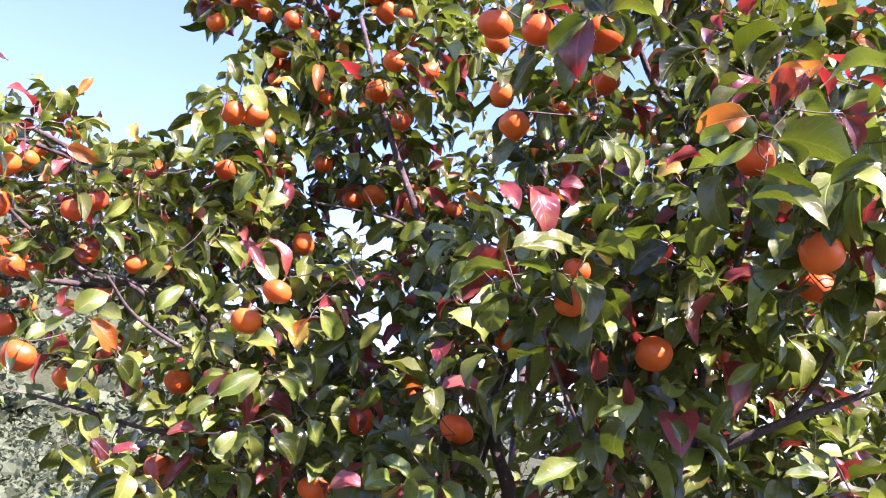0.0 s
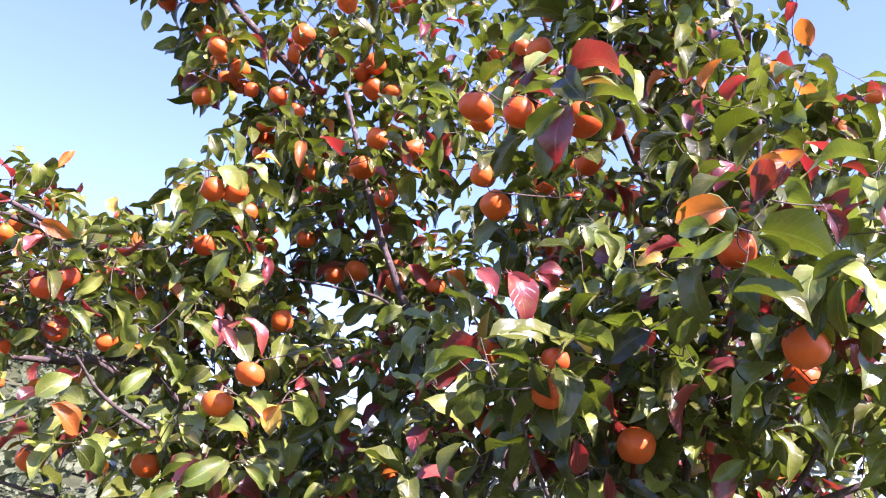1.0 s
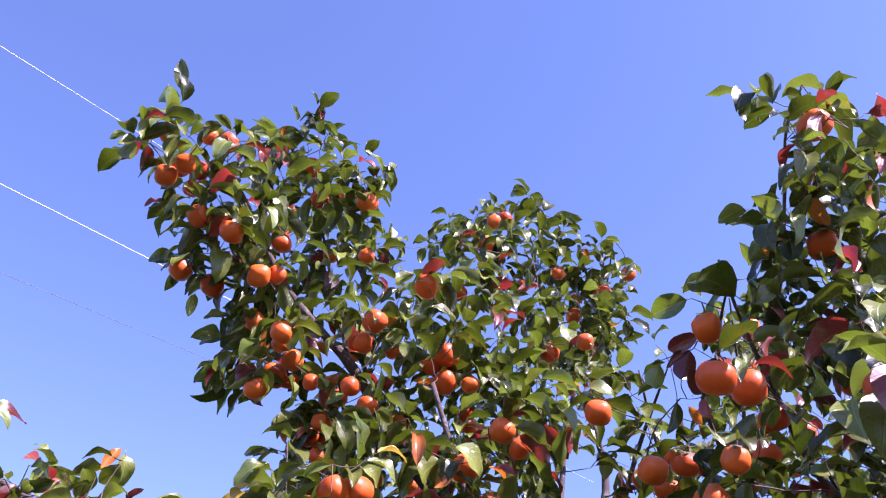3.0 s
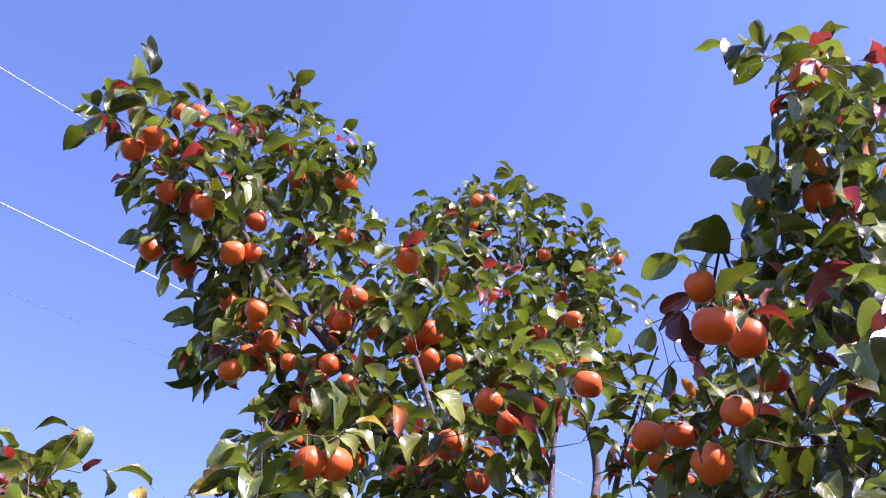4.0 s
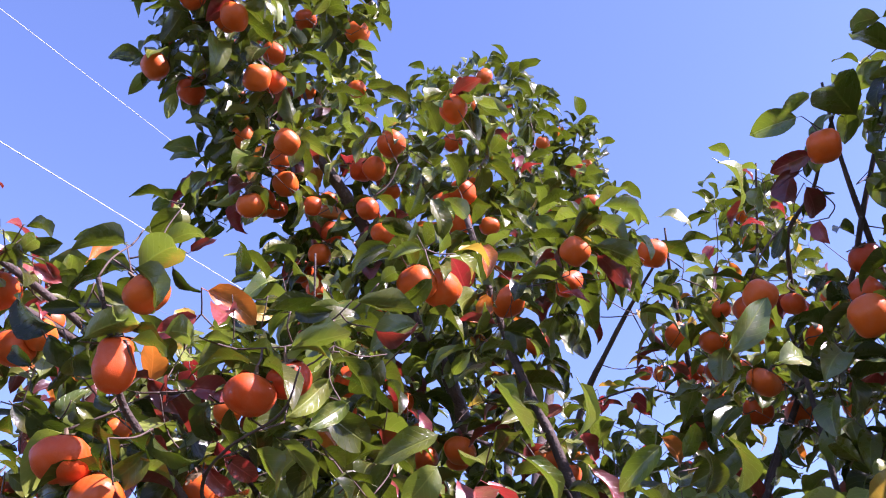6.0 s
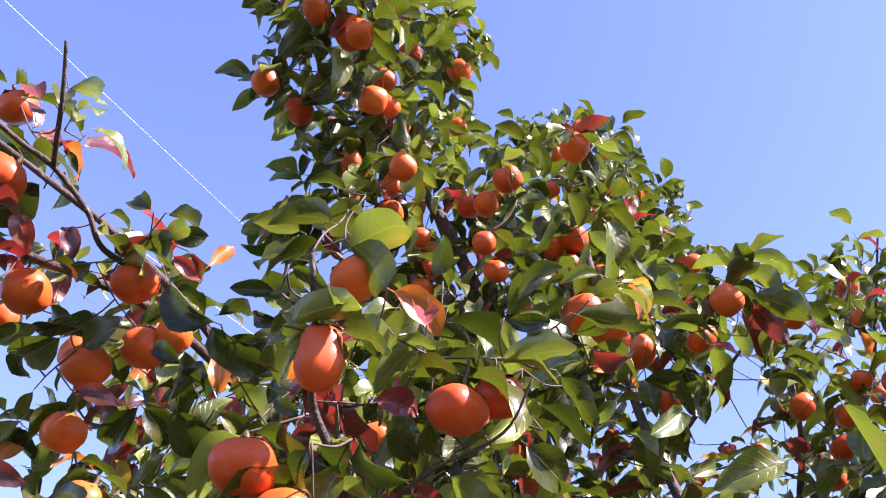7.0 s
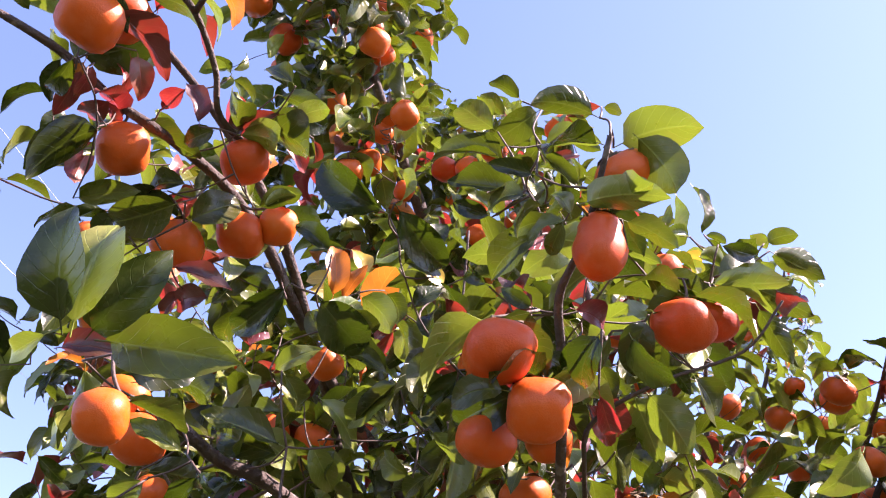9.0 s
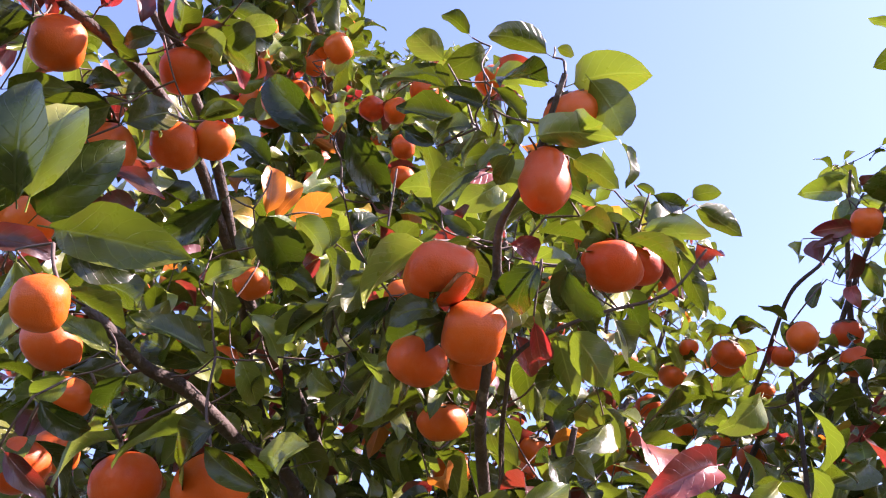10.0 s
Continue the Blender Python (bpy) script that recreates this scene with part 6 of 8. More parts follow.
main_tree.set_leaves([
    ((0.214, 1.262, 2.080), (0.25, -0.63, -0.73), (-0.10, -0.77, 0.63), 0.080, "lime"),
    ((0.178, 1.240, 2.081), (0.31, -0.20, -0.93), (0.26, -0.92, 0.28), 0.043, "lime"),
    ((0.259, 1.243, 2.040), (0.97, -0.17, -0.20), (-0.01, -0.78, 0.63), 0.043, "yellow"),
    ((0.509, 1.347, 2.124), (0.55, 0.16, -0.82), (0.30, -0.95, 0.01), 0.056, "lime"),
    ((0.535, 1.279, 2.073), (0.95, -0.19, -0.24), (-0.10, -0.94, 0.33), 0.058, "green"),
    ((0.621, 1.362, 2.003), (-0.40, -0.18, -0.90), (-0.82, -0.36, 0.43), 0.062, "lime"),
    ((0.604, 1.364, 1.948), (0.10, -0.52, -0.85), (-0.04, -0.85, 0.52), 0.085, "red"),
    ((0.200, 1.401, 1.685), (0.48, -0.05, -0.88), (0.36, -0.90, 0.24), 0.072, "green"),
    ((0.112, 1.370, 1.586), (-0.53, 0.00, -0.85), (-0.60, -0.71, 0.37), 0.039, "lime"),
    ((0.149, 1.347, 1.601), (0.30, 0.66, -0.69), (0.81, -0.55, -0.17), 0.066, "lime"),
])
main_tree.set_leaves([
    ((0.588, 1.424, 1.703), (0.53, 0.64, -0.55), (0.65, -0.73, -0.21), 0.079, "lime"),
    ((0.431, 1.362, 1.632), (0.64, 0.57, -0.51), (0.69, -0.72, 0.06), 0.068, "green"),
    ((0.560, 1.420, 1.631), (0.30, -0.45, -0.84), (0.19, -0.83, 0.52), 0.043, "red"),
    ((0.615, 1.420, 1.600), (0.53, -0.18, -0.83), (0.43, -0.78, 0.45), 0.033, "green"),
    ((0.280, 1.354, 1.972), (-0.38, 0.75, -0.54), (-0.89, -0.46, -0.01), 0.042, "green"),
    ((0.345, 1.347, 2.010), (-0.60, -0.48, -0.64), (-0.35, -0.57, 0.75), 0.061, "lime"),
])
main_tree.set_leaves([
    ((-0.947, 1.567, 2.184), (-0.87, 0.32, 0.38), (0.45, 0.17, 0.88), 0.067, "green"),
    ((-0.939, 1.565, 2.150), (0.65, -0.64, 0.40), (0.10, 0.59, 0.80), 0.082, "lime"),
    ((-0.940, 1.541, 2.145), (0.77, -0.06, -0.63), (0.62, 0.23, 0.75), 0.071, "green"),
    ((-0.939, 1.571, 2.207), (0.78, -0.52, -0.34), (0.49, 0.16, 0.86), 0.023, "green"),
    ((-0.978, 1.574, 2.073), (0.80, -0.49, 0.34), (0.01, 0.58, 0.81), 0.075, "lime"),
    ((-0.935, 1.573, 2.078), (0.97, -0.19, -0.15), (0.18, 0.17, 0.97), 0.053, "green"),
    ((-0.985, 1.611, 2.132), (-0.96, 0.28, -0.01), (-0.26, -0.89, -0.38), 0.044, "green"),
    ((-0.981, 1.610, 2.162), (0.91, 0.10, -0.41), (-0.12, -0.88, -0.47), 0.049, "green"),
    ((-0.963, 1.599, 2.085), (-0.45, -0.17, 0.88), (-0.38, -0.85, -0.36), 0.038, "lime"),
    ((-0.969, 1.594, 2.078), (-0.72, 0.68, -0.17), (-0.69, -0.65, 0.31), 0.042, "green"),
])
main_tree.set_leaves([
    ((-0.982, 1.585, 2.064), (-0.06, 0.79, -0.61), (-0.50, -0.55, -0.66), 0.039, "green"),
    ((-0.956, 1.657, 2.161), (-0.73, 0.65, 0.21), (-0.65, -0.75, 0.05), 0.054, "green"),
    ((-0.945, 1.659, 2.121), (-0.69, 0.57, -0.45), (-0.65, -0.76, 0.01), 0.065, "green"),
    ((-0.828, 1.650, 2.120), (0.89, -0.35, -0.27), (0.37, 0.25, 0.89), 0.069, "green"),
    ((-0.780, 1.626, 2.115), (0.86, -0.50, -0.14), (0.30, 0.26, 0.92), 0.077, "lime"),
    ((-0.750, 1.641, 2.144), (0.74, -0.57, 0.37), (-0.63, -0.77, 0.07), 0.065, "green"),
    ((-0.713, 1.598, 2.164), (0.97, -0.03, -0.24), (0.24, 0.29, 0.93), 0.074, "green"),
    ((-0.713, 1.650, 2.173), (-0.93, -0.12, 0.34), (0.30, 0.23, 0.93), 0.048, "lime"),
    ((-0.678, 1.624, 2.208), (0.61, -0.71, 0.36), (0.29, 0.62, 0.73), 0.039, "green"),
    ((-0.734, 1.652, 2.215), (0.81, -0.46, -0.38), (0.49, 0.16, 0.86), 0.028, "green"),
])
main_tree.set_leaves([
    ((-0.721, 1.623, 2.113), (0.58, 0.11, -0.81), (0.74, 0.33, 0.58), 0.066, "green"),
    ((-0.870, 1.640, 2.125), (0.92, -0.28, -0.28), (0.33, 0.15, 0.93), 0.040, "lime"),
    ((-0.845, 1.641, 2.108), (0.89, 0.05, -0.45), (-0.19, -0.86, -0.48), 0.032, "green"),
    ((-0.828, 1.661, 2.063), (0.13, 0.71, -0.70), (-0.60, -0.51, -0.62), 0.056, "green"),
    ((-0.857, 1.678, 2.063), (-0.10, 0.69, -0.72), (0.49, 0.66, 0.57), 0.054, "green"),
    ((-0.841, 1.719, 2.059), (0.79, 0.29, -0.54), (0.51, 0.17, 0.84), 0.049, "green"),
    ((-0.803, 1.704, 2.035), (0.70, -0.04, -0.71), (0.64, 0.47, 0.61), 0.079, "lime"),
    ((-0.850, 1.730, 2.022), (0.64, 0.15, -0.75), (-0.33, -0.83, -0.45), 0.055, "red"),
    ((-0.834, 1.728, 2.030), (0.87, 0.30, -0.40), (0.14, -0.91, -0.38), 0.058, "red"),
    ((-0.879, 1.705, 2.096), (0.99, -0.13, -0.02), (-0.13, -0.98, -0.15), 0.059, "red"),
])
main_tree.set_leaves([
    ((-0.785, 1.769, 2.005), (0.37, 0.42, -0.83), (0.60, 0.57, 0.56), 0.040, "green"),
    ((-0.724, 1.713, 2.085), (0.82, 0.18, -0.54), (-0.09, -0.90, -0.43), 0.082, "green"),
    ((-0.933, 1.691, 2.020), (0.91, -0.17, -0.37), (-0.29, -0.91, -0.29), 0.051, "green"),
    ((-0.973, 1.678, 1.964), (-0.90, 0.44, 0.05), (-0.44, -0.90, 0.07), 0.056, "green"),
    ((-0.690, 1.814, 2.024), (0.91, -0.35, -0.23), (0.39, 0.50, 0.77), 0.076, "lime"),
    ((-1.262, 1.750, 1.946), (0.77, -0.60, -0.21), (-0.63, -0.68, -0.37), 0.113, "green"),
    ((-1.268, 1.744, 1.940), (0.24, -0.86, 0.44), (-0.24, -0.49, -0.84), 0.087, "old"),
    ((-1.288, 1.657, 1.886), (-0.40, -0.62, 0.67), (-0.40, -0.54, -0.74), 0.081, "old"),
    ((-1.284, 1.655, 1.885), (-0.09, -0.50, 0.86), (-0.44, -0.75, -0.48), 0.084, "lime"),
    ((-1.294, 1.659, 1.887), (-0.52, 0.82, -0.24), (-0.56, -0.54, -0.63), 0.037, "lime"),
])
main_tree.set_leaves([
    ((-1.252, 1.855, 1.989), (0.24, 0.50, -0.83), (0.57, 0.63, 0.54), 0.080, "green"),
    ((-1.244, 1.776, 1.955), (1.00, -0.07, -0.05), (-0.08, -0.63, -0.77), 0.070, "old"),
    ((-1.150, 1.890, 1.952), (-0.86, 0.32, 0.40), (-0.28, -0.95, 0.14), 0.059, "green"),
    ((-1.063, 1.895, 1.986), (-0.96, 0.21, 0.17), (-0.15, -0.94, 0.32), 0.084, "green"),
    ((-1.171, 1.956, 1.960), (0.75, -0.63, -0.19), (0.56, 0.46, 0.69), 0.076, "green"),
    ((-1.248, 2.089, 2.013), (0.83, 0.23, -0.50), (0.07, -0.95, -0.31), 0.053, "green"),
    ((-1.006, 1.925, 2.045), (0.51, -0.84, 0.18), (0.33, 0.38, 0.86), 0.083, "green"),
    ((-1.072, 1.949, 2.093), (0.87, 0.06, -0.49), (-0.07, -0.97, -0.24), 0.071, "green"),
    ((-1.020, 1.928, 2.020), (0.54, 0.16, -0.83), (-0.12, -0.96, -0.27), 0.059, "lime"),
    ((-1.021, 1.930, 2.189), (-0.12, -0.44, 0.89), (-0.14, -0.88, -0.45), 0.072, "orange"),
])
main_tree.set_leaves([
    ((-1.007, 1.941, 2.200), (0.30, -0.58, 0.76), (-0.57, -0.75, -0.34), 0.053, "orange"),
    ((-1.012, 1.962, 2.151), (-0.63, -0.36, 0.69), (-0.26, -0.74, -0.62), 0.049, "green"),
    ((-0.991, 1.911, 2.159), (0.28, 0.73, -0.62), (-0.29, -0.55, -0.78), 0.064, "green"),
    ((-1.001, 1.911, 2.195), (0.91, -0.10, -0.41), (0.41, 0.49, 0.77), 0.069, "lime"),
    ((-0.969, 1.908, 2.210), (0.84, 0.04, -0.54), (0.52, 0.16, 0.84), 0.048, "green"),
    ((-1.116, 2.011, 2.212), (0.89, 0.20, -0.41), (0.18, -0.98, -0.08), 0.063, "green"),
    ((-1.138, 1.885, 2.415), (0.84, -0.40, -0.35), (0.46, 0.21, 0.86), 0.075, "green"),
    ((-1.173, 1.887, 2.327), (0.73, -0.64, -0.24), (0.41, 0.13, 0.90), 0.075, "lime"),
    ((-1.163, 1.886, 2.351), (0.79, -0.49, -0.37), (0.43, 0.01, 0.90), 0.107, "green"),
    ((-1.187, 1.897, 2.340), (0.71, -0.51, 0.49), (-0.14, -0.78, -0.61), 0.059, "dark"),
])
main_tree.set_leaves([
    ((-1.216, 1.867, 2.295), (-0.33, -0.32, 0.89), (0.09, -0.95, -0.31), 0.061, "dark"),
    ((-1.306, 1.907, 2.279), (-0.63, 0.73, -0.24), (0.02, 0.33, 0.95), 0.089, "green"),
    ((-1.118, 1.896, 2.360), (0.84, 0.12, -0.54), (-0.09, -0.93, -0.35), 0.056, "red"),
    ((-1.133, 1.905, 2.252), (0.72, -0.61, 0.33), (0.02, 0.49, 0.87), 0.062, "green"),
    ((-1.212, 1.961, 2.275), (-0.71, 0.71, 0.03), (-0.64, -0.62, -0.44), 0.072, "green"),
    ((-1.348, 1.848, 2.303), (-0.22, 0.87, -0.45), (0.24, -0.40, -0.89), 0.067, "green"),
    ((-1.339, 1.896, 2.341), (-0.13, 0.79, -0.59), (0.02, -0.59, -0.80), 0.061, "red"),
    ((-1.309, 1.887, 2.409), (0.04, 0.87, -0.49), (0.08, -0.49, -0.87), 0.061, "orange"),
    ((-1.296, 1.912, 2.330), (-0.01, -0.63, 0.78), (0.60, -0.63, -0.50), 0.047, "red"),
    ((-1.253, 1.916, 2.346), (0.40, -0.79, 0.47), (-0.34, -0.60, -0.73), 0.028, "red"),
])
main_tree.set_leaves([
    ((-0.817, 2.097, 2.437), (0.98, -0.10, -0.19), (-0.19, -0.84, -0.51), 0.055, "yellow"),
    ((-1.134, 1.997, 2.191), (-0.85, 0.53, -0.01), (-0.50, -0.81, -0.32), 0.061, "dark"),
    ((-0.895, 2.019, 2.253), (-0.07, 0.89, -0.45), (-0.24, -0.45, -0.86), 0.056, "red"),
    ((-1.301, 1.993, 2.251), (0.78, -0.62, 0.10), (-0.44, -0.65, -0.62), 0.079, "green"),
    ((-1.063, 1.954, 2.144), (-0.94, 0.25, 0.22), (-0.23, -0.97, 0.12), 0.051, "green"),
    ((-1.166, 1.941, 2.035), (0.74, 0.24, -0.62), (0.23, -0.97, -0.09), 0.030, "green"),
    ((-0.952, 1.897, 2.025), (-0.20, 0.91, -0.36), (-0.60, -0.41, -0.69), 0.053, "green"),
    ((-0.951, 1.834, 2.010), (0.71, -0.12, -0.70), (0.69, 0.35, 0.64), 0.047, "lime"),
    ((-0.912, 1.897, 2.000), (-0.52, 0.73, -0.44), (-0.77, -0.62, -0.13), 0.040, "green"),
    ((-1.361, 1.691, 2.359), (0.67, -0.73, 0.15), (0.04, 0.24, 0.97), 0.075, "green"),
])
main_tree.set_leaves([
    ((-1.251, 1.695, 2.405), (0.88, -0.32, -0.35), (0.44, 0.25, 0.86), 0.082, "lime"),
    ((-1.272, 1.716, 2.394), (-0.63, -0.04, 0.78), (-0.02, -1.00, -0.06), 0.053, "red"),
    ((-1.271, 1.724, 2.356), (-0.20, -0.36, 0.91), (0.89, -0.46, 0.01), 0.047, "dark"),
    ((-1.251, 1.759, 2.385), (0.85, 0.24, -0.46), (0.48, -0.01, 0.88), 0.056, "orange"),
    ((-1.266, 1.736, 2.416), (0.81, -0.35, -0.48), (0.51, 0.01, 0.86), 0.063, "green"),
    ((-1.361, 1.734, 2.300), (0.80, -0.56, 0.21), (-0.00, 0.34, 0.94), 0.073, "green"),
    ((-1.372, 1.746, 2.293), (0.29, -0.56, 0.77), (0.00, -0.81, -0.59), 0.059, "green"),
    ((-1.140, 1.811, 2.352), (-0.81, 0.09, 0.57), (-0.29, -0.92, -0.26), 0.053, "green"),
    ((-1.298, 1.858, 2.354), (0.45, 0.28, -0.85), (0.11, -0.96, -0.26), 0.058, "red"),
    ((-1.331, 1.865, 2.319), (0.03, 0.64, -0.77), (0.33, -0.73, -0.60), 0.044, "red"),
])
main_tree.set_leaves([
    ((-1.307, 1.916, 2.330), (0.66, 0.53, -0.54), (0.37, -0.85, -0.38), 0.043, "red"),
    ((-1.205, 1.907, 2.226), (-0.73, 0.59, -0.34), (-0.10, -0.59, -0.80), 0.096, "green"),
    ((-1.201, 1.909, 2.252), (-0.87, 0.45, 0.17), (-0.48, -0.84, -0.25), 0.068, "green"),
    ((-1.194, 1.934, 2.223), (0.70, -0.53, 0.48), (-0.37, -0.84, -0.40), 0.079, "green"),
    ((-1.126, 1.901, 2.252), (0.52, -0.73, 0.44), (0.07, 0.55, 0.83), 0.049, "lime"),
    ((-1.238, 2.011, 2.168), (-0.53, 0.61, -0.58), (-0.59, -0.76, -0.26), 0.084, "green"),
    ((-1.239, 2.007, 2.203), (-0.34, 0.58, -0.73), (-0.08, -0.80, -0.60), 0.047, "green"),
    ((-1.192, 1.966, 2.190), (0.90, -0.30, -0.31), (-0.30, -0.95, 0.03), 0.074, "dark"),
    ((-1.269, 1.998, 2.076), (0.78, -0.62, -0.02), (-0.61, -0.78, 0.17), 0.077, "dark"),
    ((-1.182, 1.971, 2.059), (0.76, -0.61, -0.21), (0.55, 0.44, 0.71), 0.089, "green"),
])
main_tree.set_leaves([
    ((-1.258, 1.906, 2.103), (-0.49, 0.66, -0.57), (-0.02, 0.64, 0.76), 0.070, "green"),
    ((-0.949, 1.671, 2.183), (-0.74, 0.67, 0.08), (-0.66, -0.75, 0.05), 0.075, "green"),
    ((-0.946, 1.639, 2.123), (-0.88, 0.38, -0.30), (-0.23, -0.88, -0.42), 0.047, "green"),
    ((-1.012, 1.793, 2.152), (0.95, -0.22, 0.23), (-0.07, -0.85, -0.52), 0.059, "green"),
    ((-1.038, 1.904, 2.128), (0.43, -0.51, 0.75), (-0.49, -0.83, -0.28), 0.063, "lime"),
    ((-1.022, 1.876, 2.149), (0.84, 0.39, -0.38), (0.29, -0.91, -0.30), 0.070, "green"),
    ((-1.106, 1.930, 2.167), (0.77, 0.32, -0.56), (0.17, -0.94, -0.31), 0.066, "green"),
    ((-0.979, 1.785, 2.143), (-0.69, 0.72, -0.05), (0.33, 0.37, 0.87), 0.050, "green"),
    ((-1.345, 1.667, 2.375), (-0.97, -0.03, 0.25), (0.22, 0.41, 0.89), 0.041, "green"),
    ((-1.108, 1.971, 2.172), (-0.22, 0.78, -0.59), (-0.36, -0.62, -0.69), 0.063, "green"),
])
main_tree.set_leaves([
    ((-0.975, 1.785, 2.065), (-0.06, 0.80, -0.60), (0.25, 0.59, 0.77), 0.057, "green"),
    ((0.227, 1.706, 2.729), (-0.87, -0.39, 0.29), (0.18, 0.29, 0.94), 0.178, "green"),
    ((0.309, 1.650, 2.864), (-0.92, -0.27, 0.30), (0.27, 0.14, 0.95), 0.129, "green"),
    ((0.293, 1.656, 2.858), (-0.48, 0.63, -0.62), (-0.00, 0.70, 0.71), 0.078, "lime"),
    ((0.432, 1.566, 3.028), (-0.96, 0.09, -0.26), (-0.24, 0.18, 0.95), 0.090, "green"),
    ((0.429, 1.539, 3.059), (-0.98, 0.08, -0.20), (-0.18, 0.19, 0.97), 0.081, "lime"),
    ((0.390, 1.616, 2.898), (-0.82, -0.49, 0.29), (0.25, 0.15, 0.96), 0.084, "lime"),
    ((0.141, 1.750, 2.761), (-0.88, 0.44, -0.16), (-0.37, -0.86, -0.35), 0.103, "lime"),
    ((0.149, 1.755, 2.679), (-0.85, 0.48, -0.23), (-0.26, -0.76, -0.59), 0.098, "red"),
    ((0.135, 1.787, 2.659), (-0.85, 0.25, -0.47), (-0.28, -0.96, -0.00), 0.071, "dark"),
])
main_tree.set_leaves([
    ((0.084, 1.839, 2.663), (-0.35, 0.42, -0.84), (0.24, 0.90, 0.36), 0.085, "lime"),
    ((0.103, 1.759, 2.602), (0.60, 0.49, -0.63), (-0.21, -0.66, -0.72), 0.085, "dark"),
    ((0.197, 1.681, 2.608), (0.98, -0.18, 0.11), (-0.02, 0.44, 0.90), 0.110, "lime"),
    ((0.219, 1.690, 2.673), (-0.57, -0.72, 0.40), (0.25, 0.31, 0.92), 0.063, "lime"),
    ((-1.182, 2.278, 3.916), (-0.14, -0.41, 0.90), (0.20, -0.90, -0.38), 0.130, "green"),
    ((-1.177, 2.283, 3.910), (-0.99, 0.08, 0.12), (-0.12, -0.90, -0.42), 0.119, "lime"),
    ((-1.279, 2.268, 3.630), (-0.93, 0.35, 0.11), (-0.36, -0.83, -0.42), 0.124, "green"),
    ((-1.080, 2.258, 3.780), (-0.98, -0.07, -0.19), (0.12, -0.94, -0.31), 0.078, "lime"),
    ((-0.760, 2.534, 4.052), (0.13, -0.70, 0.70), (0.11, -0.69, -0.71), 0.105, "green"),
    ((-0.878, 2.475, 3.976), (-0.92, -0.12, 0.38), (-0.17, -0.75, -0.64), 0.118, "lime"),
])
main_tree.set_leaves([
    ((-0.726, 2.612, 4.113), (0.98, 0.13, -0.16), (0.08, -0.96, -0.28), 0.092, "green"),
    ((-0.568, 2.643, 4.067), (0.19, -0.54, 0.82), (-0.00, -0.84, -0.55), 0.077, "green"),
    ((-0.520, 2.662, 4.042), (0.43, 0.54, -0.73), (0.19, 0.73, 0.65), 0.121, "green"),
    ((-0.950, 2.547, 3.137), (-0.99, -0.15, -0.00), (0.15, -0.96, 0.22), 0.093, "lime"),
    ((-0.927, 2.567, 3.113), (-0.76, 0.49, -0.42), (-0.32, -0.85, -0.41), 0.095, "lime"),
    ((-0.974, 2.602, 3.077), (-0.20, 0.84, -0.50), (-0.08, -0.53, -0.85), 0.084, "green"),
    ((-1.122, 2.482, 3.375), (-0.97, -0.22, 0.10), (0.22, -0.97, -0.04), 0.111, "green"),
    ((-0.808, 2.441, 2.641), (-0.99, 0.10, 0.05), (-0.11, -0.97, -0.21), 0.064, "yellow"),
    ((-0.778, 2.470, 2.758), (-0.95, 0.17, -0.26), (-0.10, -0.96, -0.27), 0.086, "green"),
    ((0.210, 3.136, 4.212), (1.00, -0.05, -0.03), (0.04, 0.34, 0.94), 0.163, "green"),
])
main_tree.set_leaves([
    ((-0.122, 3.022, 4.060), (-0.99, 0.06, 0.12), (-0.09, -0.96, -0.28), 0.146, "lime"),
    ((-0.900, 2.485, 3.965), (0.96, -0.28, -0.02), (-0.26, -0.87, -0.42), 0.110, "lime"),
    ((-1.258, 2.295, 3.749), (-0.53, 0.60, -0.59), (0.04, -0.68, -0.73), 0.080, "green"),
    ((-0.924, 1.728, 2.372), (0.16, 0.03, -0.99), (0.58, -0.81, 0.07), 0.070, "lime"),
    ((-0.812, 1.762, 2.254), (-0.70, 0.20, -0.68), (0.02, -0.95, -0.30), 0.082, "lime"),
    ((-0.874, 1.721, 2.201), (-0.82, 0.05, -0.57), (0.07, -0.98, -0.19), 0.067, "red"),
    ((-0.483, 1.808, 2.124), (0.84, -0.06, 0.53), (-0.06, -1.00, -0.01), 0.068, "lime"),
    ((-0.578, 1.770, 2.470), (0.50, 0.07, -0.86), (0.29, -0.95, 0.10), 0.076, "green"),
    ((-0.564, 1.772, 2.463), (0.88, 0.21, -0.44), (0.26, -0.96, 0.05), 0.045, "lime"),
    ((-0.624, 1.789, 2.386), (-0.94, 0.19, -0.29), (-0.19, -0.98, -0.02), 0.081, "green"),
])
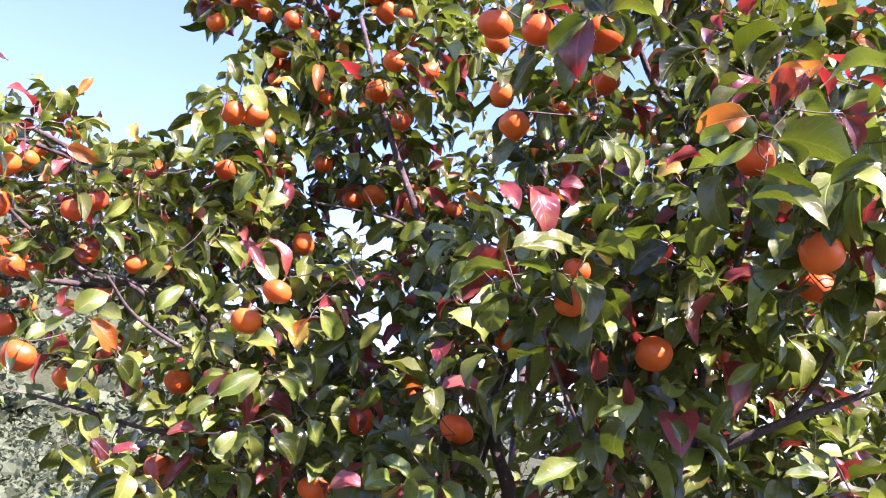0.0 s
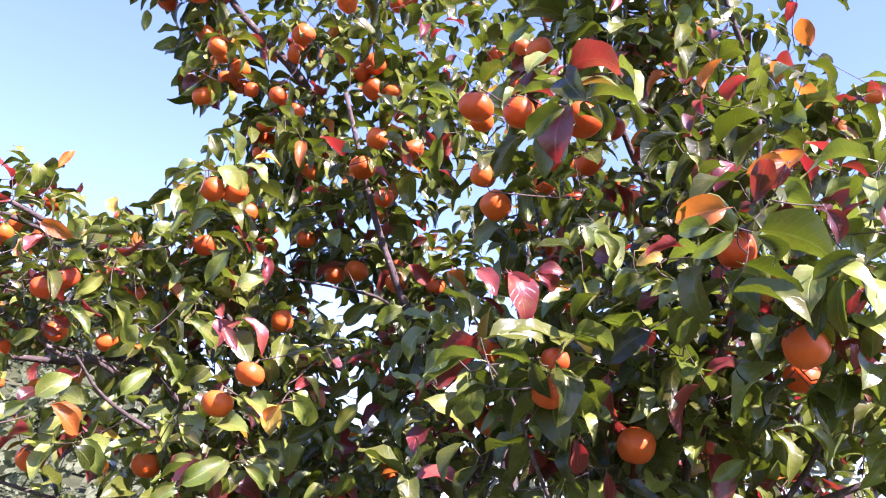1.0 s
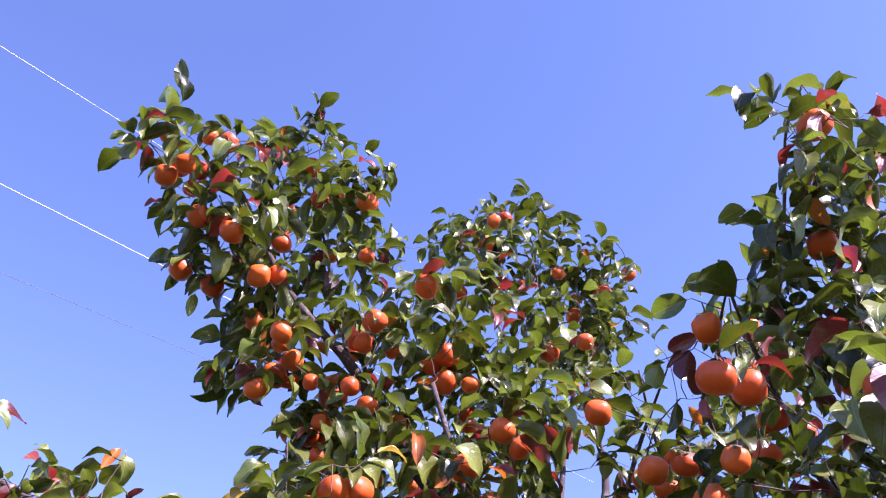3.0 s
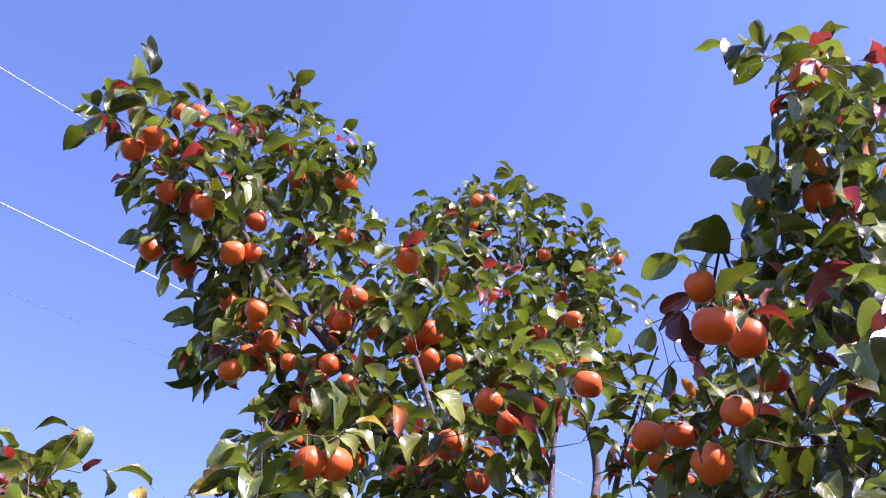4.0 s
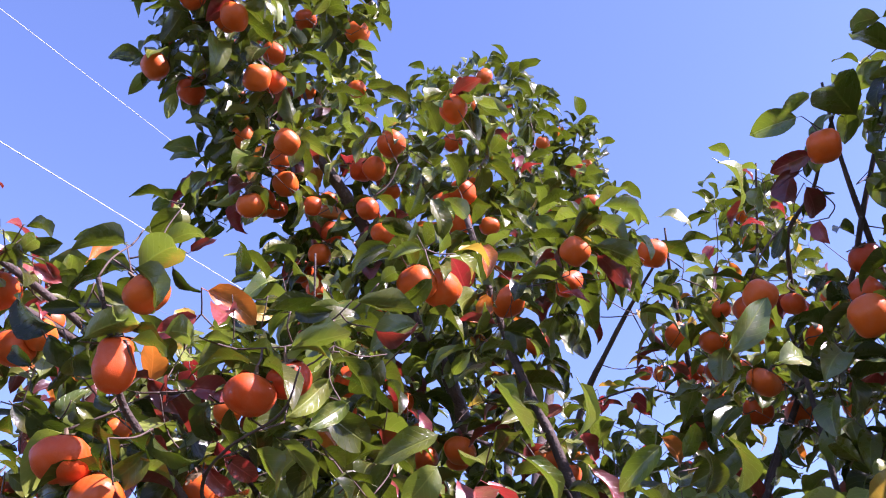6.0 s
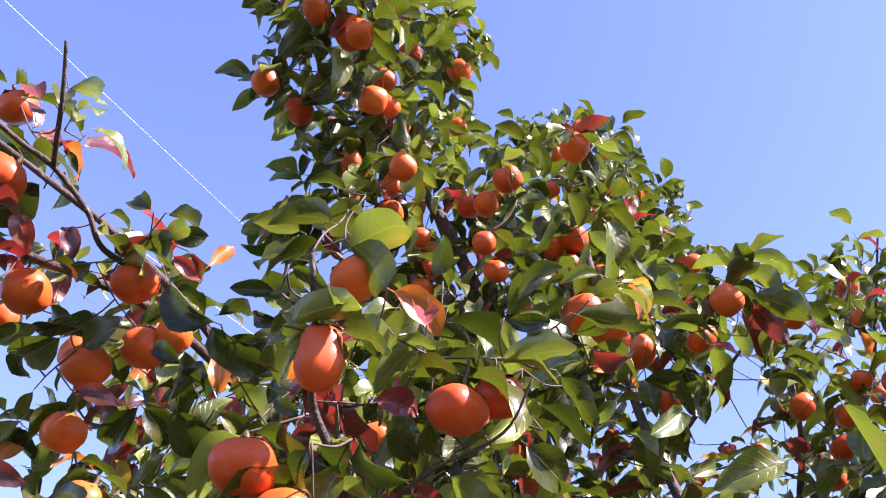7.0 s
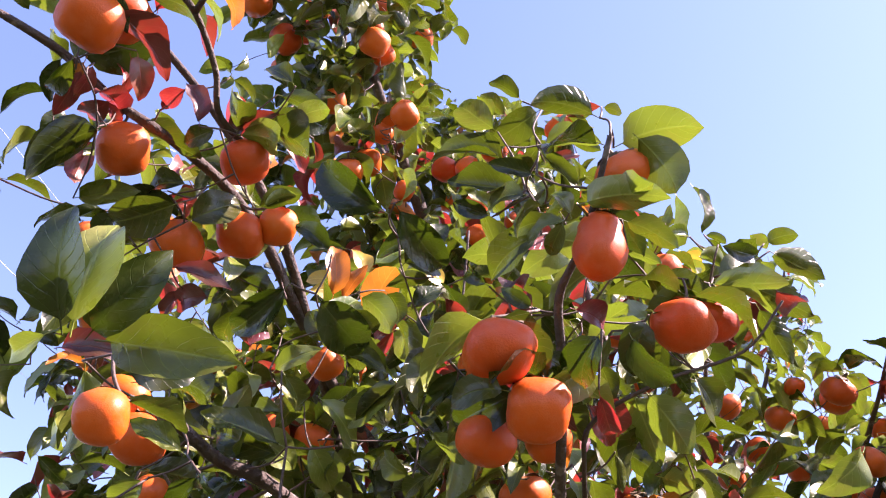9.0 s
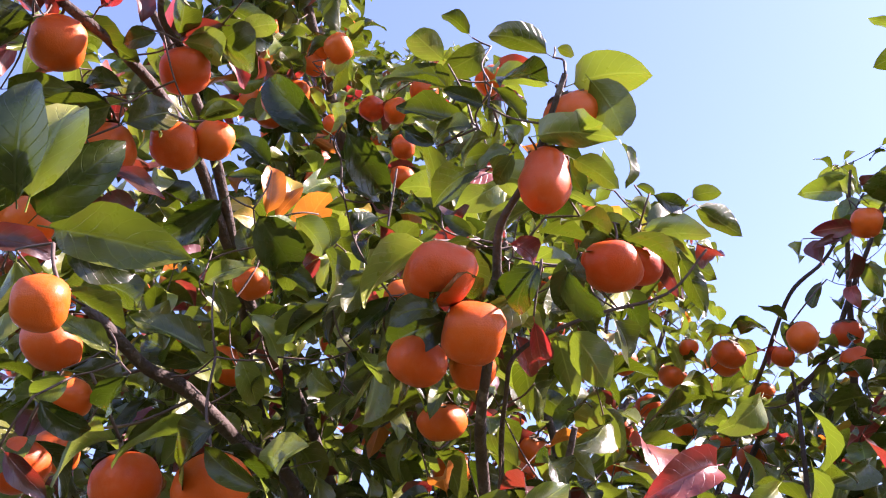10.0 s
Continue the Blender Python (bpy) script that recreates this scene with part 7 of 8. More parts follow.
main_tree.set_leaves([
    ((-0.578, 1.791, 2.386), (-0.95, -0.20, -0.24), (0.22, -0.97, -0.06), 0.062, "lime"),
    ((-0.575, 1.756, 2.319), (-0.62, 0.31, -0.72), (0.25, -0.80, -0.55), 0.075, "green"),
    ((-0.530, 1.793, 2.386), (0.84, 0.45, -0.30), (0.52, -0.82, 0.22), 0.064, "lime"),
    ((-0.430, 2.057, 2.377), (-0.63, 0.37, -0.68), (-0.15, -0.92, -0.37), 0.064, "lime"),
    ((0.141, 1.093, 2.202), (-0.84, 0.35, -0.41), (-0.30, -0.94, -0.17), 0.084, "green"),
    ((0.170, 1.046, 2.187), (0.47, 0.33, -0.82), (0.40, -0.90, -0.13), 0.061, "green"),
    ((0.211, 1.048, 2.188), (0.51, 0.47, -0.72), (0.18, -0.88, -0.44), 0.062, "green"),
    ((0.302, 1.113, 2.146), (0.76, 0.17, -0.63), (0.26, -0.96, 0.05), 0.042, "lime"),
    ((0.405, 1.027, 2.096), (-0.97, -0.20, -0.14), (0.20, -0.98, -0.04), 0.058, "orange"),
    ((0.410, 1.046, 2.105), (-0.51, 0.13, -0.85), (-0.02, -0.99, -0.14), 0.046, "red"),
])
main_tree.set_leaves([
    ((0.331, 1.020, 2.030), (-0.98, 0.10, -0.14), (-0.08, -0.99, -0.15), 0.080, "orange"),
    ((0.318, 0.969, 1.984), (-0.75, 0.13, -0.64), (-0.01, -0.98, -0.19), 0.067, "lime"),
    ((0.300, 0.997, 1.994), (-0.99, 0.12, 0.08), (-0.13, -0.99, -0.06), 0.052, "lime"),
    ((0.328, 0.951, 1.973), (0.83, 0.41, -0.38), (0.34, -0.91, -0.24), 0.073, "green"),
    ((0.454, 0.961, 1.954), (-0.90, 0.25, -0.35), (-0.33, -0.93, 0.19), 0.067, "green"),
    ((0.164, 1.180, 2.061), (-0.23, 0.49, -0.84), (-0.26, -0.86, -0.43), 0.034, "lime"),
    ((0.181, 1.154, 2.044), (0.71, 0.16, -0.69), (0.50, -0.80, 0.33), 0.064, "lime"),
    ((0.278, 1.148, 2.003), (-0.99, -0.01, 0.11), (0.04, -0.95, 0.30), 0.048, "yellow"),
    ((0.254, 1.152, 1.984), (-0.81, 0.11, -0.57), (-0.14, -0.99, 0.01), 0.064, "green"),
    ((0.287, 1.155, 1.977), (-0.71, 0.06, -0.70), (-0.17, -0.98, 0.09), 0.042, "green"),
])
main_tree.set_leaves([
    ((0.020, 1.385, 2.046), (0.86, 0.39, -0.33), (0.43, -0.90, 0.05), 0.054, "red"),
    ((0.061, 1.337, 2.037), (0.62, 0.50, -0.60), (0.30, -0.86, -0.40), 0.095, "red"),
    ((0.116, 1.339, 2.037), (0.86, 0.27, -0.43), (0.28, -0.96, -0.04), 0.057, "red"),
    ((0.244, 1.240, 2.043), (-0.99, 0.07, -0.15), (-0.05, -0.99, -0.13), 0.061, "dark"),
    ((0.450, 1.042, 2.045), (0.54, 0.15, -0.83), (0.09, -0.99, -0.12), 0.059, "dark"),
    ((0.004, 1.318, 1.898), (-0.93, 0.21, -0.30), (-0.17, -0.97, -0.15), 0.056, "lime"),
    ((0.028, 1.277, 1.860), (-0.20, 0.06, -0.98), (0.00, -1.00, -0.06), 0.085, "lime"),
    ((0.074, 1.254, 1.877), (-0.18, 0.52, -0.83), (-0.39, -0.82, -0.43), 0.057, "lime"),
    ((0.100, 1.194, 1.871), (0.39, 0.07, -0.92), (-0.39, -0.89, -0.23), 0.066, "green"),
    ((0.104, 1.296, 1.794), (0.75, 0.42, -0.51), (0.33, -0.91, -0.26), 0.041, "lime"),
])
main_tree.set_leaves([
    ((0.206, 1.229, 1.669), (-0.49, 0.41, -0.77), (-0.63, -0.77, -0.01), 0.086, "green"),
    ((0.168, 1.279, 1.669), (0.89, -0.15, 0.43), (-0.27, -0.94, 0.22), 0.043, "lime"),
    ((0.138, 1.158, 1.608), (-0.82, -0.14, -0.55), (-0.23, -0.80, 0.55), 0.078, "lime"),
    ((0.113, 1.160, 1.599), (0.23, 0.36, -0.90), (0.10, -0.93, -0.34), 0.045, "lime"),
    ((0.552, 1.340, 1.692), (0.43, 0.45, -0.78), (0.10, -0.89, -0.46), 0.055, "lime"),
    ((0.183, 1.403, 1.794), (0.25, 0.20, -0.95), (0.14, -0.98, -0.17), 0.072, "red"),
    ((0.235, 1.416, 1.748), (0.20, 0.13, -0.97), (-0.13, -0.98, -0.16), 0.064, "red"),
    ((0.533, 1.356, 1.625), (0.48, 0.16, -0.86), (0.07, -0.99, -0.14), 0.052, "red"),
    ((0.423, 1.317, 1.763), (-0.73, 0.23, -0.64), (-0.34, -0.94, 0.04), 0.065, "green"),
    ((0.445, 1.252, 1.821), (-0.62, 0.15, -0.77), (-0.46, -0.86, 0.21), 0.064, "green"),
])
main_tree.set_leaves([
    ((0.271, 1.282, 1.672), (0.66, 0.25, -0.71), (0.45, -0.89, 0.10), 0.065, "green"),
    ((0.382, 1.328, 1.712), (-0.39, 0.42, -0.82), (-0.40, -0.88, -0.26), 0.071, "green"),
    ((-0.705, 1.629, 1.898), (-0.92, 0.14, -0.36), (-0.18, -0.98, 0.08), 0.093, "red"),
    ((-0.766, 1.651, 1.881), (0.91, 0.18, -0.38), (0.32, -0.89, 0.32), 0.082, "green"),
    ((-0.745, 1.620, 1.843), (0.74, 0.18, -0.65), (0.56, -0.70, 0.45), 0.084, "orange"),
    ((-0.794, 1.645, 1.817), (-0.52, 0.41, -0.75), (0.30, -0.73, -0.61), 0.087, "lime"),
    ((-0.689, 1.637, 1.784), (0.59, 0.07, -0.80), (0.38, -0.91, 0.19), 0.088, "lime"),
    ((-0.577, 1.649, 1.922), (-0.73, 0.27, -0.63), (-0.20, -0.96, -0.19), 0.092, "lime"),
    ((-0.389, 1.597, 1.747), (-0.90, 0.16, -0.41), (-0.20, -0.98, 0.07), 0.104, "lime"),
    ((-0.368, 1.578, 1.745), (0.76, 0.34, -0.56), (0.60, -0.68, 0.41), 0.077, "lime"),
])
main_tree.set_leaves([
    ((-0.401, 1.623, 1.642), (-0.84, 0.20, -0.50), (-0.33, -0.93, 0.17), 0.101, "lime"),
    ((-0.369, 1.583, 1.642), (0.78, 0.27, -0.56), (0.40, -0.91, 0.11), 0.085, "lime"),
    ((-0.304, 1.578, 1.671), (0.48, 0.01, -0.88), (0.44, -0.87, 0.23), 0.066, "lime"),
    ((-0.303, 1.589, 1.874), (0.53, 0.51, -0.68), (0.53, -0.82, -0.20), 0.094, "lime"),
    ((-0.313, 1.575, 1.848), (-0.67, 0.39, -0.63), (-0.31, -0.92, -0.24), 0.066, "yellow"),
    ((-0.494, 1.622, 1.712), (-0.70, 0.16, -0.69), (-0.08, -0.99, -0.14), 0.067, "lime"),
    ((-0.850, 1.757, 1.651), (-0.69, 0.28, -0.67), (-0.08, -0.95, -0.31), 0.093, "green"),
    ((-0.842, 1.768, 1.607), (-0.35, 0.21, -0.91), (0.50, -0.78, -0.37), 0.084, "green"),
    ((-0.825, 1.738, 1.607), (0.77, -0.01, -0.64), (0.35, -0.83, 0.43), 0.091, "green"),
    ((-0.765, 1.735, 1.626), (0.69, 0.10, -0.71), (0.43, -0.85, 0.30), 0.068, "dark"),
])
main_tree.set_leaves([
    ((-0.610, 1.628, 1.998), (-0.60, 0.17, -0.78), (0.14, -0.94, -0.30), 0.071, "lime"),
    ((-0.522, 1.629, 2.012), (0.79, 0.07, -0.60), (0.39, -0.82, 0.42), 0.088, "lime"),
    ((-0.450, 1.614, 1.999), (0.57, 0.03, -0.82), (0.24, -0.96, 0.13), 0.066, "red"),
    ((-0.558, 1.624, 1.942), (0.65, 0.46, -0.61), (0.65, -0.75, 0.12), 0.077, "lime"),
    ((-0.454, 1.613, 1.920), (-0.77, -0.12, -0.63), (0.08, -0.99, 0.09), 0.075, "green"),
    ((-0.901, 1.665, 2.011), (-0.59, 0.14, -0.79), (0.30, -0.88, -0.38), 0.072, "green"),
    ((-0.718, 1.696, 2.121), (-0.65, 0.05, -0.76), (0.30, -0.90, -0.32), 0.081, "lime"),
    ((-0.636, 1.782, 2.203), (-0.61, 0.18, -0.78), (0.28, -0.86, -0.42), 0.079, "green"),
    ((-0.179, 1.728, 2.084), (-0.75, 0.13, -0.65), (-0.04, -0.99, -0.15), 0.091, "green"),
    ((-0.092, 1.442, 2.004), (-0.82, 0.11, -0.57), (-0.09, -0.99, -0.06), 0.070, "lime"),
])
main_tree.set_leaves([
    ((-0.051, 1.397, 1.983), (0.62, 0.26, -0.74), (0.30, -0.95, -0.07), 0.047, "lime"),
    ((-0.266, 1.785, 1.842), (-0.82, 0.09, -0.57), (-0.13, -0.99, 0.04), 0.084, "green"),
    ((-0.197, 1.776, 1.890), (-0.53, 0.20, -0.82), (-0.18, -0.98, -0.12), 0.085, "green"),
    ((-0.877, 1.684, 2.215), (0.93, 0.14, -0.35), (0.10, -0.99, -0.13), 0.083, "orange"),
    ((-0.123, 2.123, 2.672), (0.61, 0.11, -0.78), (-0.35, -0.85, -0.39), 0.123, "dark"),
    ((-0.108, 2.388, 2.663), (0.70, 0.09, -0.71), (-0.14, -0.95, -0.26), 0.129, "green"),
    ((-0.133, 2.067, 2.747), (0.96, -0.28, -0.07), (0.15, 0.30, 0.94), 0.120, "lime"),
    ((-0.131, 2.112, 2.690), (0.93, 0.16, -0.32), (0.28, 0.24, 0.93), 0.122, "lime"),
    ((-0.161, 2.266, 2.340), (0.71, 0.45, -0.54), (0.36, -0.89, -0.27), 0.109, "red"),
    ((-0.049, 2.146, 2.286), (0.76, 0.12, -0.64), (0.06, -0.99, -0.11), 0.085, "orange"),
])
main_tree.set_leaves([
    ((0.305, 2.278, 2.816), (0.66, 0.58, -0.48), (-0.04, -0.61, -0.79), 0.073, "orange"),
    ((-0.397, 2.593, 2.675), (0.71, 0.15, -0.69), (0.01, -0.98, -0.20), 0.100, "lime"),
    ((-0.311, 2.560, 2.685), (0.78, 0.16, -0.60), (-0.07, -0.94, -0.34), 0.055, "lime"),
    ((-0.278, 2.468, 2.624), (0.84, 0.27, -0.46), (0.05, -0.90, -0.43), 0.076, "lime"),
    ((-0.213, 2.519, 2.535), (-0.45, 0.78, -0.43), (-0.73, -0.60, -0.32), 0.055, "red"),
    ((-0.107, 2.416, 2.461), (-0.93, 0.23, -0.28), (-0.18, -0.96, -0.21), 0.069, "red"),
    ((-0.725, 1.739, 2.139), (-0.14, 0.52, -0.84), (0.02, -0.85, -0.53), 0.063, "green"),
    ((-0.773, 1.748, 2.063), (0.76, 0.45, -0.47), (0.34, 0.34, 0.88), 0.084, "lime"),
    ((-0.968, 1.685, 2.264), (-0.98, -0.04, 0.18), (0.14, 0.46, 0.87), 0.064, "lime"),
    ((-0.949, 1.690, 2.234), (-0.92, 0.34, 0.20), (-0.33, -0.94, 0.12), 0.090, "green"),
])
main_tree.set_leaves([
    ((-0.946, 1.713, 2.237), (-0.87, 0.41, -0.29), (-0.29, -0.88, -0.37), 0.052, "green"),
    ((-0.928, 1.669, 2.254), (0.74, -0.44, 0.51), (-0.25, 0.53, 0.81), 0.067, "lime"),
    ((-0.914, 1.659, 2.228), (0.69, 0.35, -0.64), (-0.42, -0.53, -0.74), 0.054, "old"),
    ((-0.911, 1.681, 2.331), (-0.58, 0.48, -0.66), (0.00, -0.81, -0.59), 0.073, "green"),
    ((-0.929, 1.691, 2.341), (-0.93, -0.02, 0.36), (0.36, 0.07, 0.93), 0.055, "green"),
    ((-0.899, 1.699, 2.271), (0.84, -0.35, 0.41), (-0.27, -0.93, -0.24), 0.040, "dark"),
    ((-0.915, 1.691, 2.155), (0.84, -0.52, -0.16), (0.45, 0.50, 0.75), 0.077, "lime"),
    ((-0.955, 1.710, 2.178), (-0.98, -0.11, 0.16), (0.11, -0.99, -0.01), 0.043, "lime"),
    ((-0.858, 1.726, 2.188), (0.99, 0.03, -0.15), (0.16, -0.21, 0.96), 0.068, "green"),
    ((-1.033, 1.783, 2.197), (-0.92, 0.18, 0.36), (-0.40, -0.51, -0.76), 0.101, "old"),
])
# Inner leaves of the left limbs, most in the green with painted-in shade.
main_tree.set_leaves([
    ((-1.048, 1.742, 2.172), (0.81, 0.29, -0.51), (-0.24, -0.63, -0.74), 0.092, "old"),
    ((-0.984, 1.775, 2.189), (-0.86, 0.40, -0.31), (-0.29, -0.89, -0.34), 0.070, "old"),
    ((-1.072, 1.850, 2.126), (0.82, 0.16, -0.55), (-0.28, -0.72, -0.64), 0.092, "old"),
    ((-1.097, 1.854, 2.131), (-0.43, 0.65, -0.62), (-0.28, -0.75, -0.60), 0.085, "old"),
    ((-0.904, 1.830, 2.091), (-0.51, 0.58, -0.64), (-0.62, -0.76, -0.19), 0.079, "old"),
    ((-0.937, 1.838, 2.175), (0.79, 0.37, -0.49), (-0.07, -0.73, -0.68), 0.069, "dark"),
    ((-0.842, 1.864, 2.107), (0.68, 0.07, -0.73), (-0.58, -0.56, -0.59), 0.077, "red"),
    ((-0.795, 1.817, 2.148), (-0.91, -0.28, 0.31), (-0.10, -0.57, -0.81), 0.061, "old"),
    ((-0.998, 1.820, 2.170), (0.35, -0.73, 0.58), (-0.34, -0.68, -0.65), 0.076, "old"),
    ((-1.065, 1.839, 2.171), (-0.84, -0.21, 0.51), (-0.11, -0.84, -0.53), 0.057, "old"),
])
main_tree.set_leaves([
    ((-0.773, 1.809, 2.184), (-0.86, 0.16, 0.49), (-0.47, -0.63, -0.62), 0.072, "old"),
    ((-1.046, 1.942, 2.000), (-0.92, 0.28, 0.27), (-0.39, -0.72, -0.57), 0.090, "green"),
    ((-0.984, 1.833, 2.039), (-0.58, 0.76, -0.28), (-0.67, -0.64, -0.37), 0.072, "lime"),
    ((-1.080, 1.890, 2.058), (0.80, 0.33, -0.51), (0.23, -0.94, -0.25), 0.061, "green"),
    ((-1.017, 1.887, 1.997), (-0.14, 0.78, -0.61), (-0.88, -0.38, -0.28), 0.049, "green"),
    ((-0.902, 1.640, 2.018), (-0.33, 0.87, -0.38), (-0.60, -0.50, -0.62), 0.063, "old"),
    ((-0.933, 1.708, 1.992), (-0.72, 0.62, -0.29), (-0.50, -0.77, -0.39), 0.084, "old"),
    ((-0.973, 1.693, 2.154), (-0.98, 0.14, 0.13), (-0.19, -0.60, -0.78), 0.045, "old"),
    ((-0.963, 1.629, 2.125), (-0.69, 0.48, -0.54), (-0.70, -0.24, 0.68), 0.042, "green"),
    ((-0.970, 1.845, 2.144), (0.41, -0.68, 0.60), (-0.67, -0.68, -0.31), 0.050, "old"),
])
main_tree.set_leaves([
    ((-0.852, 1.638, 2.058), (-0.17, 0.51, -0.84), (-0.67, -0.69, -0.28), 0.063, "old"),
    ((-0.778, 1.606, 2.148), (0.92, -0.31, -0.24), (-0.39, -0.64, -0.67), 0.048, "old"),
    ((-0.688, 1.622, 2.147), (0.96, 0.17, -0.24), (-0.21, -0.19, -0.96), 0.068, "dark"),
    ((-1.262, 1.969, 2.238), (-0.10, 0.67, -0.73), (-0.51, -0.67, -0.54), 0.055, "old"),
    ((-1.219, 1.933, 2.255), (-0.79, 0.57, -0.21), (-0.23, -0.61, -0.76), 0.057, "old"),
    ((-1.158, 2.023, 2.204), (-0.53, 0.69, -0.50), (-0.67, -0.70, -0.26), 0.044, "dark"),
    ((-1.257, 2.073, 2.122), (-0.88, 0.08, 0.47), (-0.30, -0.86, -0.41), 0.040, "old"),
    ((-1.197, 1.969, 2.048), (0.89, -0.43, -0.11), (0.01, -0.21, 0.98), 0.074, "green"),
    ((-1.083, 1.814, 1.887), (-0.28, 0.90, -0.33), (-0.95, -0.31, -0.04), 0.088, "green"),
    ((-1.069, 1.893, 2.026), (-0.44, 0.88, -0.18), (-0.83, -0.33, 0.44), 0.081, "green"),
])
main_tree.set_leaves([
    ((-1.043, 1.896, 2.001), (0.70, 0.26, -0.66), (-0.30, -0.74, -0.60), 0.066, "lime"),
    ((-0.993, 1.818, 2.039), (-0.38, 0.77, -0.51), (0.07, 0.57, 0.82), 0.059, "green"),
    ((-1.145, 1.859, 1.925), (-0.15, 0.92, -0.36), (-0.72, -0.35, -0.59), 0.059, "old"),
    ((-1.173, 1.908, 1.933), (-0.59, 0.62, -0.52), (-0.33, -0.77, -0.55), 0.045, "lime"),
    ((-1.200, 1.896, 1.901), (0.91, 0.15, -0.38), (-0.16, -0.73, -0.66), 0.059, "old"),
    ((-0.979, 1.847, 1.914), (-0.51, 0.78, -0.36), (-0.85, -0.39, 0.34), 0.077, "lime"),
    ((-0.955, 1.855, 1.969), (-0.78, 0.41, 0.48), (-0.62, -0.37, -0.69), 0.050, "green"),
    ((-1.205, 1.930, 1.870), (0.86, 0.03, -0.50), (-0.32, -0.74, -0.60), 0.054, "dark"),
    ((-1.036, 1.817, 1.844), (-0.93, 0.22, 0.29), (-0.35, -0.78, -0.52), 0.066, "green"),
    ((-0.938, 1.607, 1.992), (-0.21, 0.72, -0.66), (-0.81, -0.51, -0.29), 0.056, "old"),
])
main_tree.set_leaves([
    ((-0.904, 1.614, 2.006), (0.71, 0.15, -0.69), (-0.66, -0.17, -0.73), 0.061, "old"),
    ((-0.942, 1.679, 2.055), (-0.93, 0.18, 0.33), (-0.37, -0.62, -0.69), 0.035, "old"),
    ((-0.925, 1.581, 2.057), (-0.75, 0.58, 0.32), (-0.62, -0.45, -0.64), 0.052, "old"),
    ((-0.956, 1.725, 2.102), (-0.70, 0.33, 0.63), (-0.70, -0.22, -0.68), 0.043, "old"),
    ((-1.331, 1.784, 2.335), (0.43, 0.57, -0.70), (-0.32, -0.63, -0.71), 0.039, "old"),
    ((-1.379, 1.779, 2.364), (0.52, 0.41, -0.75), (0.27, -0.91, -0.31), 0.045, "lime"),
    ((-1.385, 1.802, 2.374), (-0.62, 0.71, -0.35), (-0.48, -0.69, -0.55), 0.040, "green"),
    ((-1.436, 1.843, 2.356), (0.89, 0.18, -0.41), (-0.07, -0.85, -0.53), 0.040, "green"),
    ((-1.360, 1.885, 2.333), (-0.13, 0.63, -0.77), (-0.22, -0.77, -0.60), 0.057, "old"),
    ((-1.340, 1.889, 2.350), (-0.04, 0.85, -0.53), (-0.42, -0.49, -0.76), 0.067, "orange"),
])
main_tree.set_leaves([
    ((-1.303, 1.873, 2.363), (0.42, 0.56, -0.71), (0.56, -0.78, -0.28), 0.047, "red"),
    ((-1.301, 1.908, 2.325), (-0.56, 0.79, -0.26), (-0.10, -0.37, -0.92), 0.058, "dark"),
    ((-1.299, 1.888, 2.267), (-0.64, 0.73, -0.21), (0.00, 0.28, 0.96), 0.099, "green"),
    ((-1.238, 1.871, 2.348), (-0.47, 0.85, -0.22), (-0.36, -0.42, -0.84), 0.045, "red"),
    ((-1.135, 1.850, 2.349), (-0.75, 0.54, -0.38), (-0.44, -0.83, -0.33), 0.066, "dark"),
    ((-1.126, 1.851, 2.343), (0.64, -0.58, 0.51), (-0.01, 0.66, 0.75), 0.053, "lime"),
    ((-1.126, 1.854, 2.371), (0.96, 0.12, -0.25), (-0.17, -0.49, -0.86), 0.056, "old"),
    ((-1.094, 1.863, 2.345), (0.60, 0.63, -0.49), (0.47, -0.78, -0.42), 0.039, "dark"),
    ((-1.196, 1.873, 2.309), (-0.72, 0.58, -0.37), (-0.27, -0.73, -0.63), 0.047, "green"),
    ((-1.200, 1.857, 2.375), (0.97, 0.12, -0.20), (0.21, -0.15, 0.96), 0.042, "green"),
])
main_tree.set_leaves([
    ((-1.426, 1.821, 2.374), (-0.57, -0.23, 0.79), (-0.65, -0.45, -0.61), 0.040, "green"),
    ((-0.928, 1.629, 1.955), (0.56, 0.43, -0.71), (-0.39, -0.61, -0.69), 0.050, "red"),
    ((-1.033, 1.913, 2.058), (0.80, -0.15, -0.58), (-0.18, -0.98, 0.01), 0.074, "lime"),
    ((-1.078, 1.966, 2.032), (0.81, -0.29, -0.51), (-0.34, -0.94, -0.01), 0.069, "lime"),
    ((-1.015, 1.913, 2.124), (0.81, -0.35, -0.46), (-0.47, -0.86, -0.18), 0.061, "green"),
    ((-1.064, 1.966, 2.101), (0.37, -0.87, 0.31), (-0.75, -0.48, -0.45), 0.062, "lime"),
    ((-0.680, 1.413, 1.817), (0.77, -0.04, 0.64), (0.03, -1.00, -0.09), 0.074, "lime"),
    ((-0.654, 1.415, 1.813), (0.79, 0.07, -0.61), (0.42, -0.78, 0.46), 0.079, "orange"),
    ((-0.694, 1.419, 1.790), (-0.31, 0.40, -0.86), (0.70, -0.51, -0.49), 0.063, "red"),
    ((-0.591, 1.419, 1.809), (-0.89, -0.01, 0.46), (0.21, -0.90, 0.38), 0.074, "green"),
])
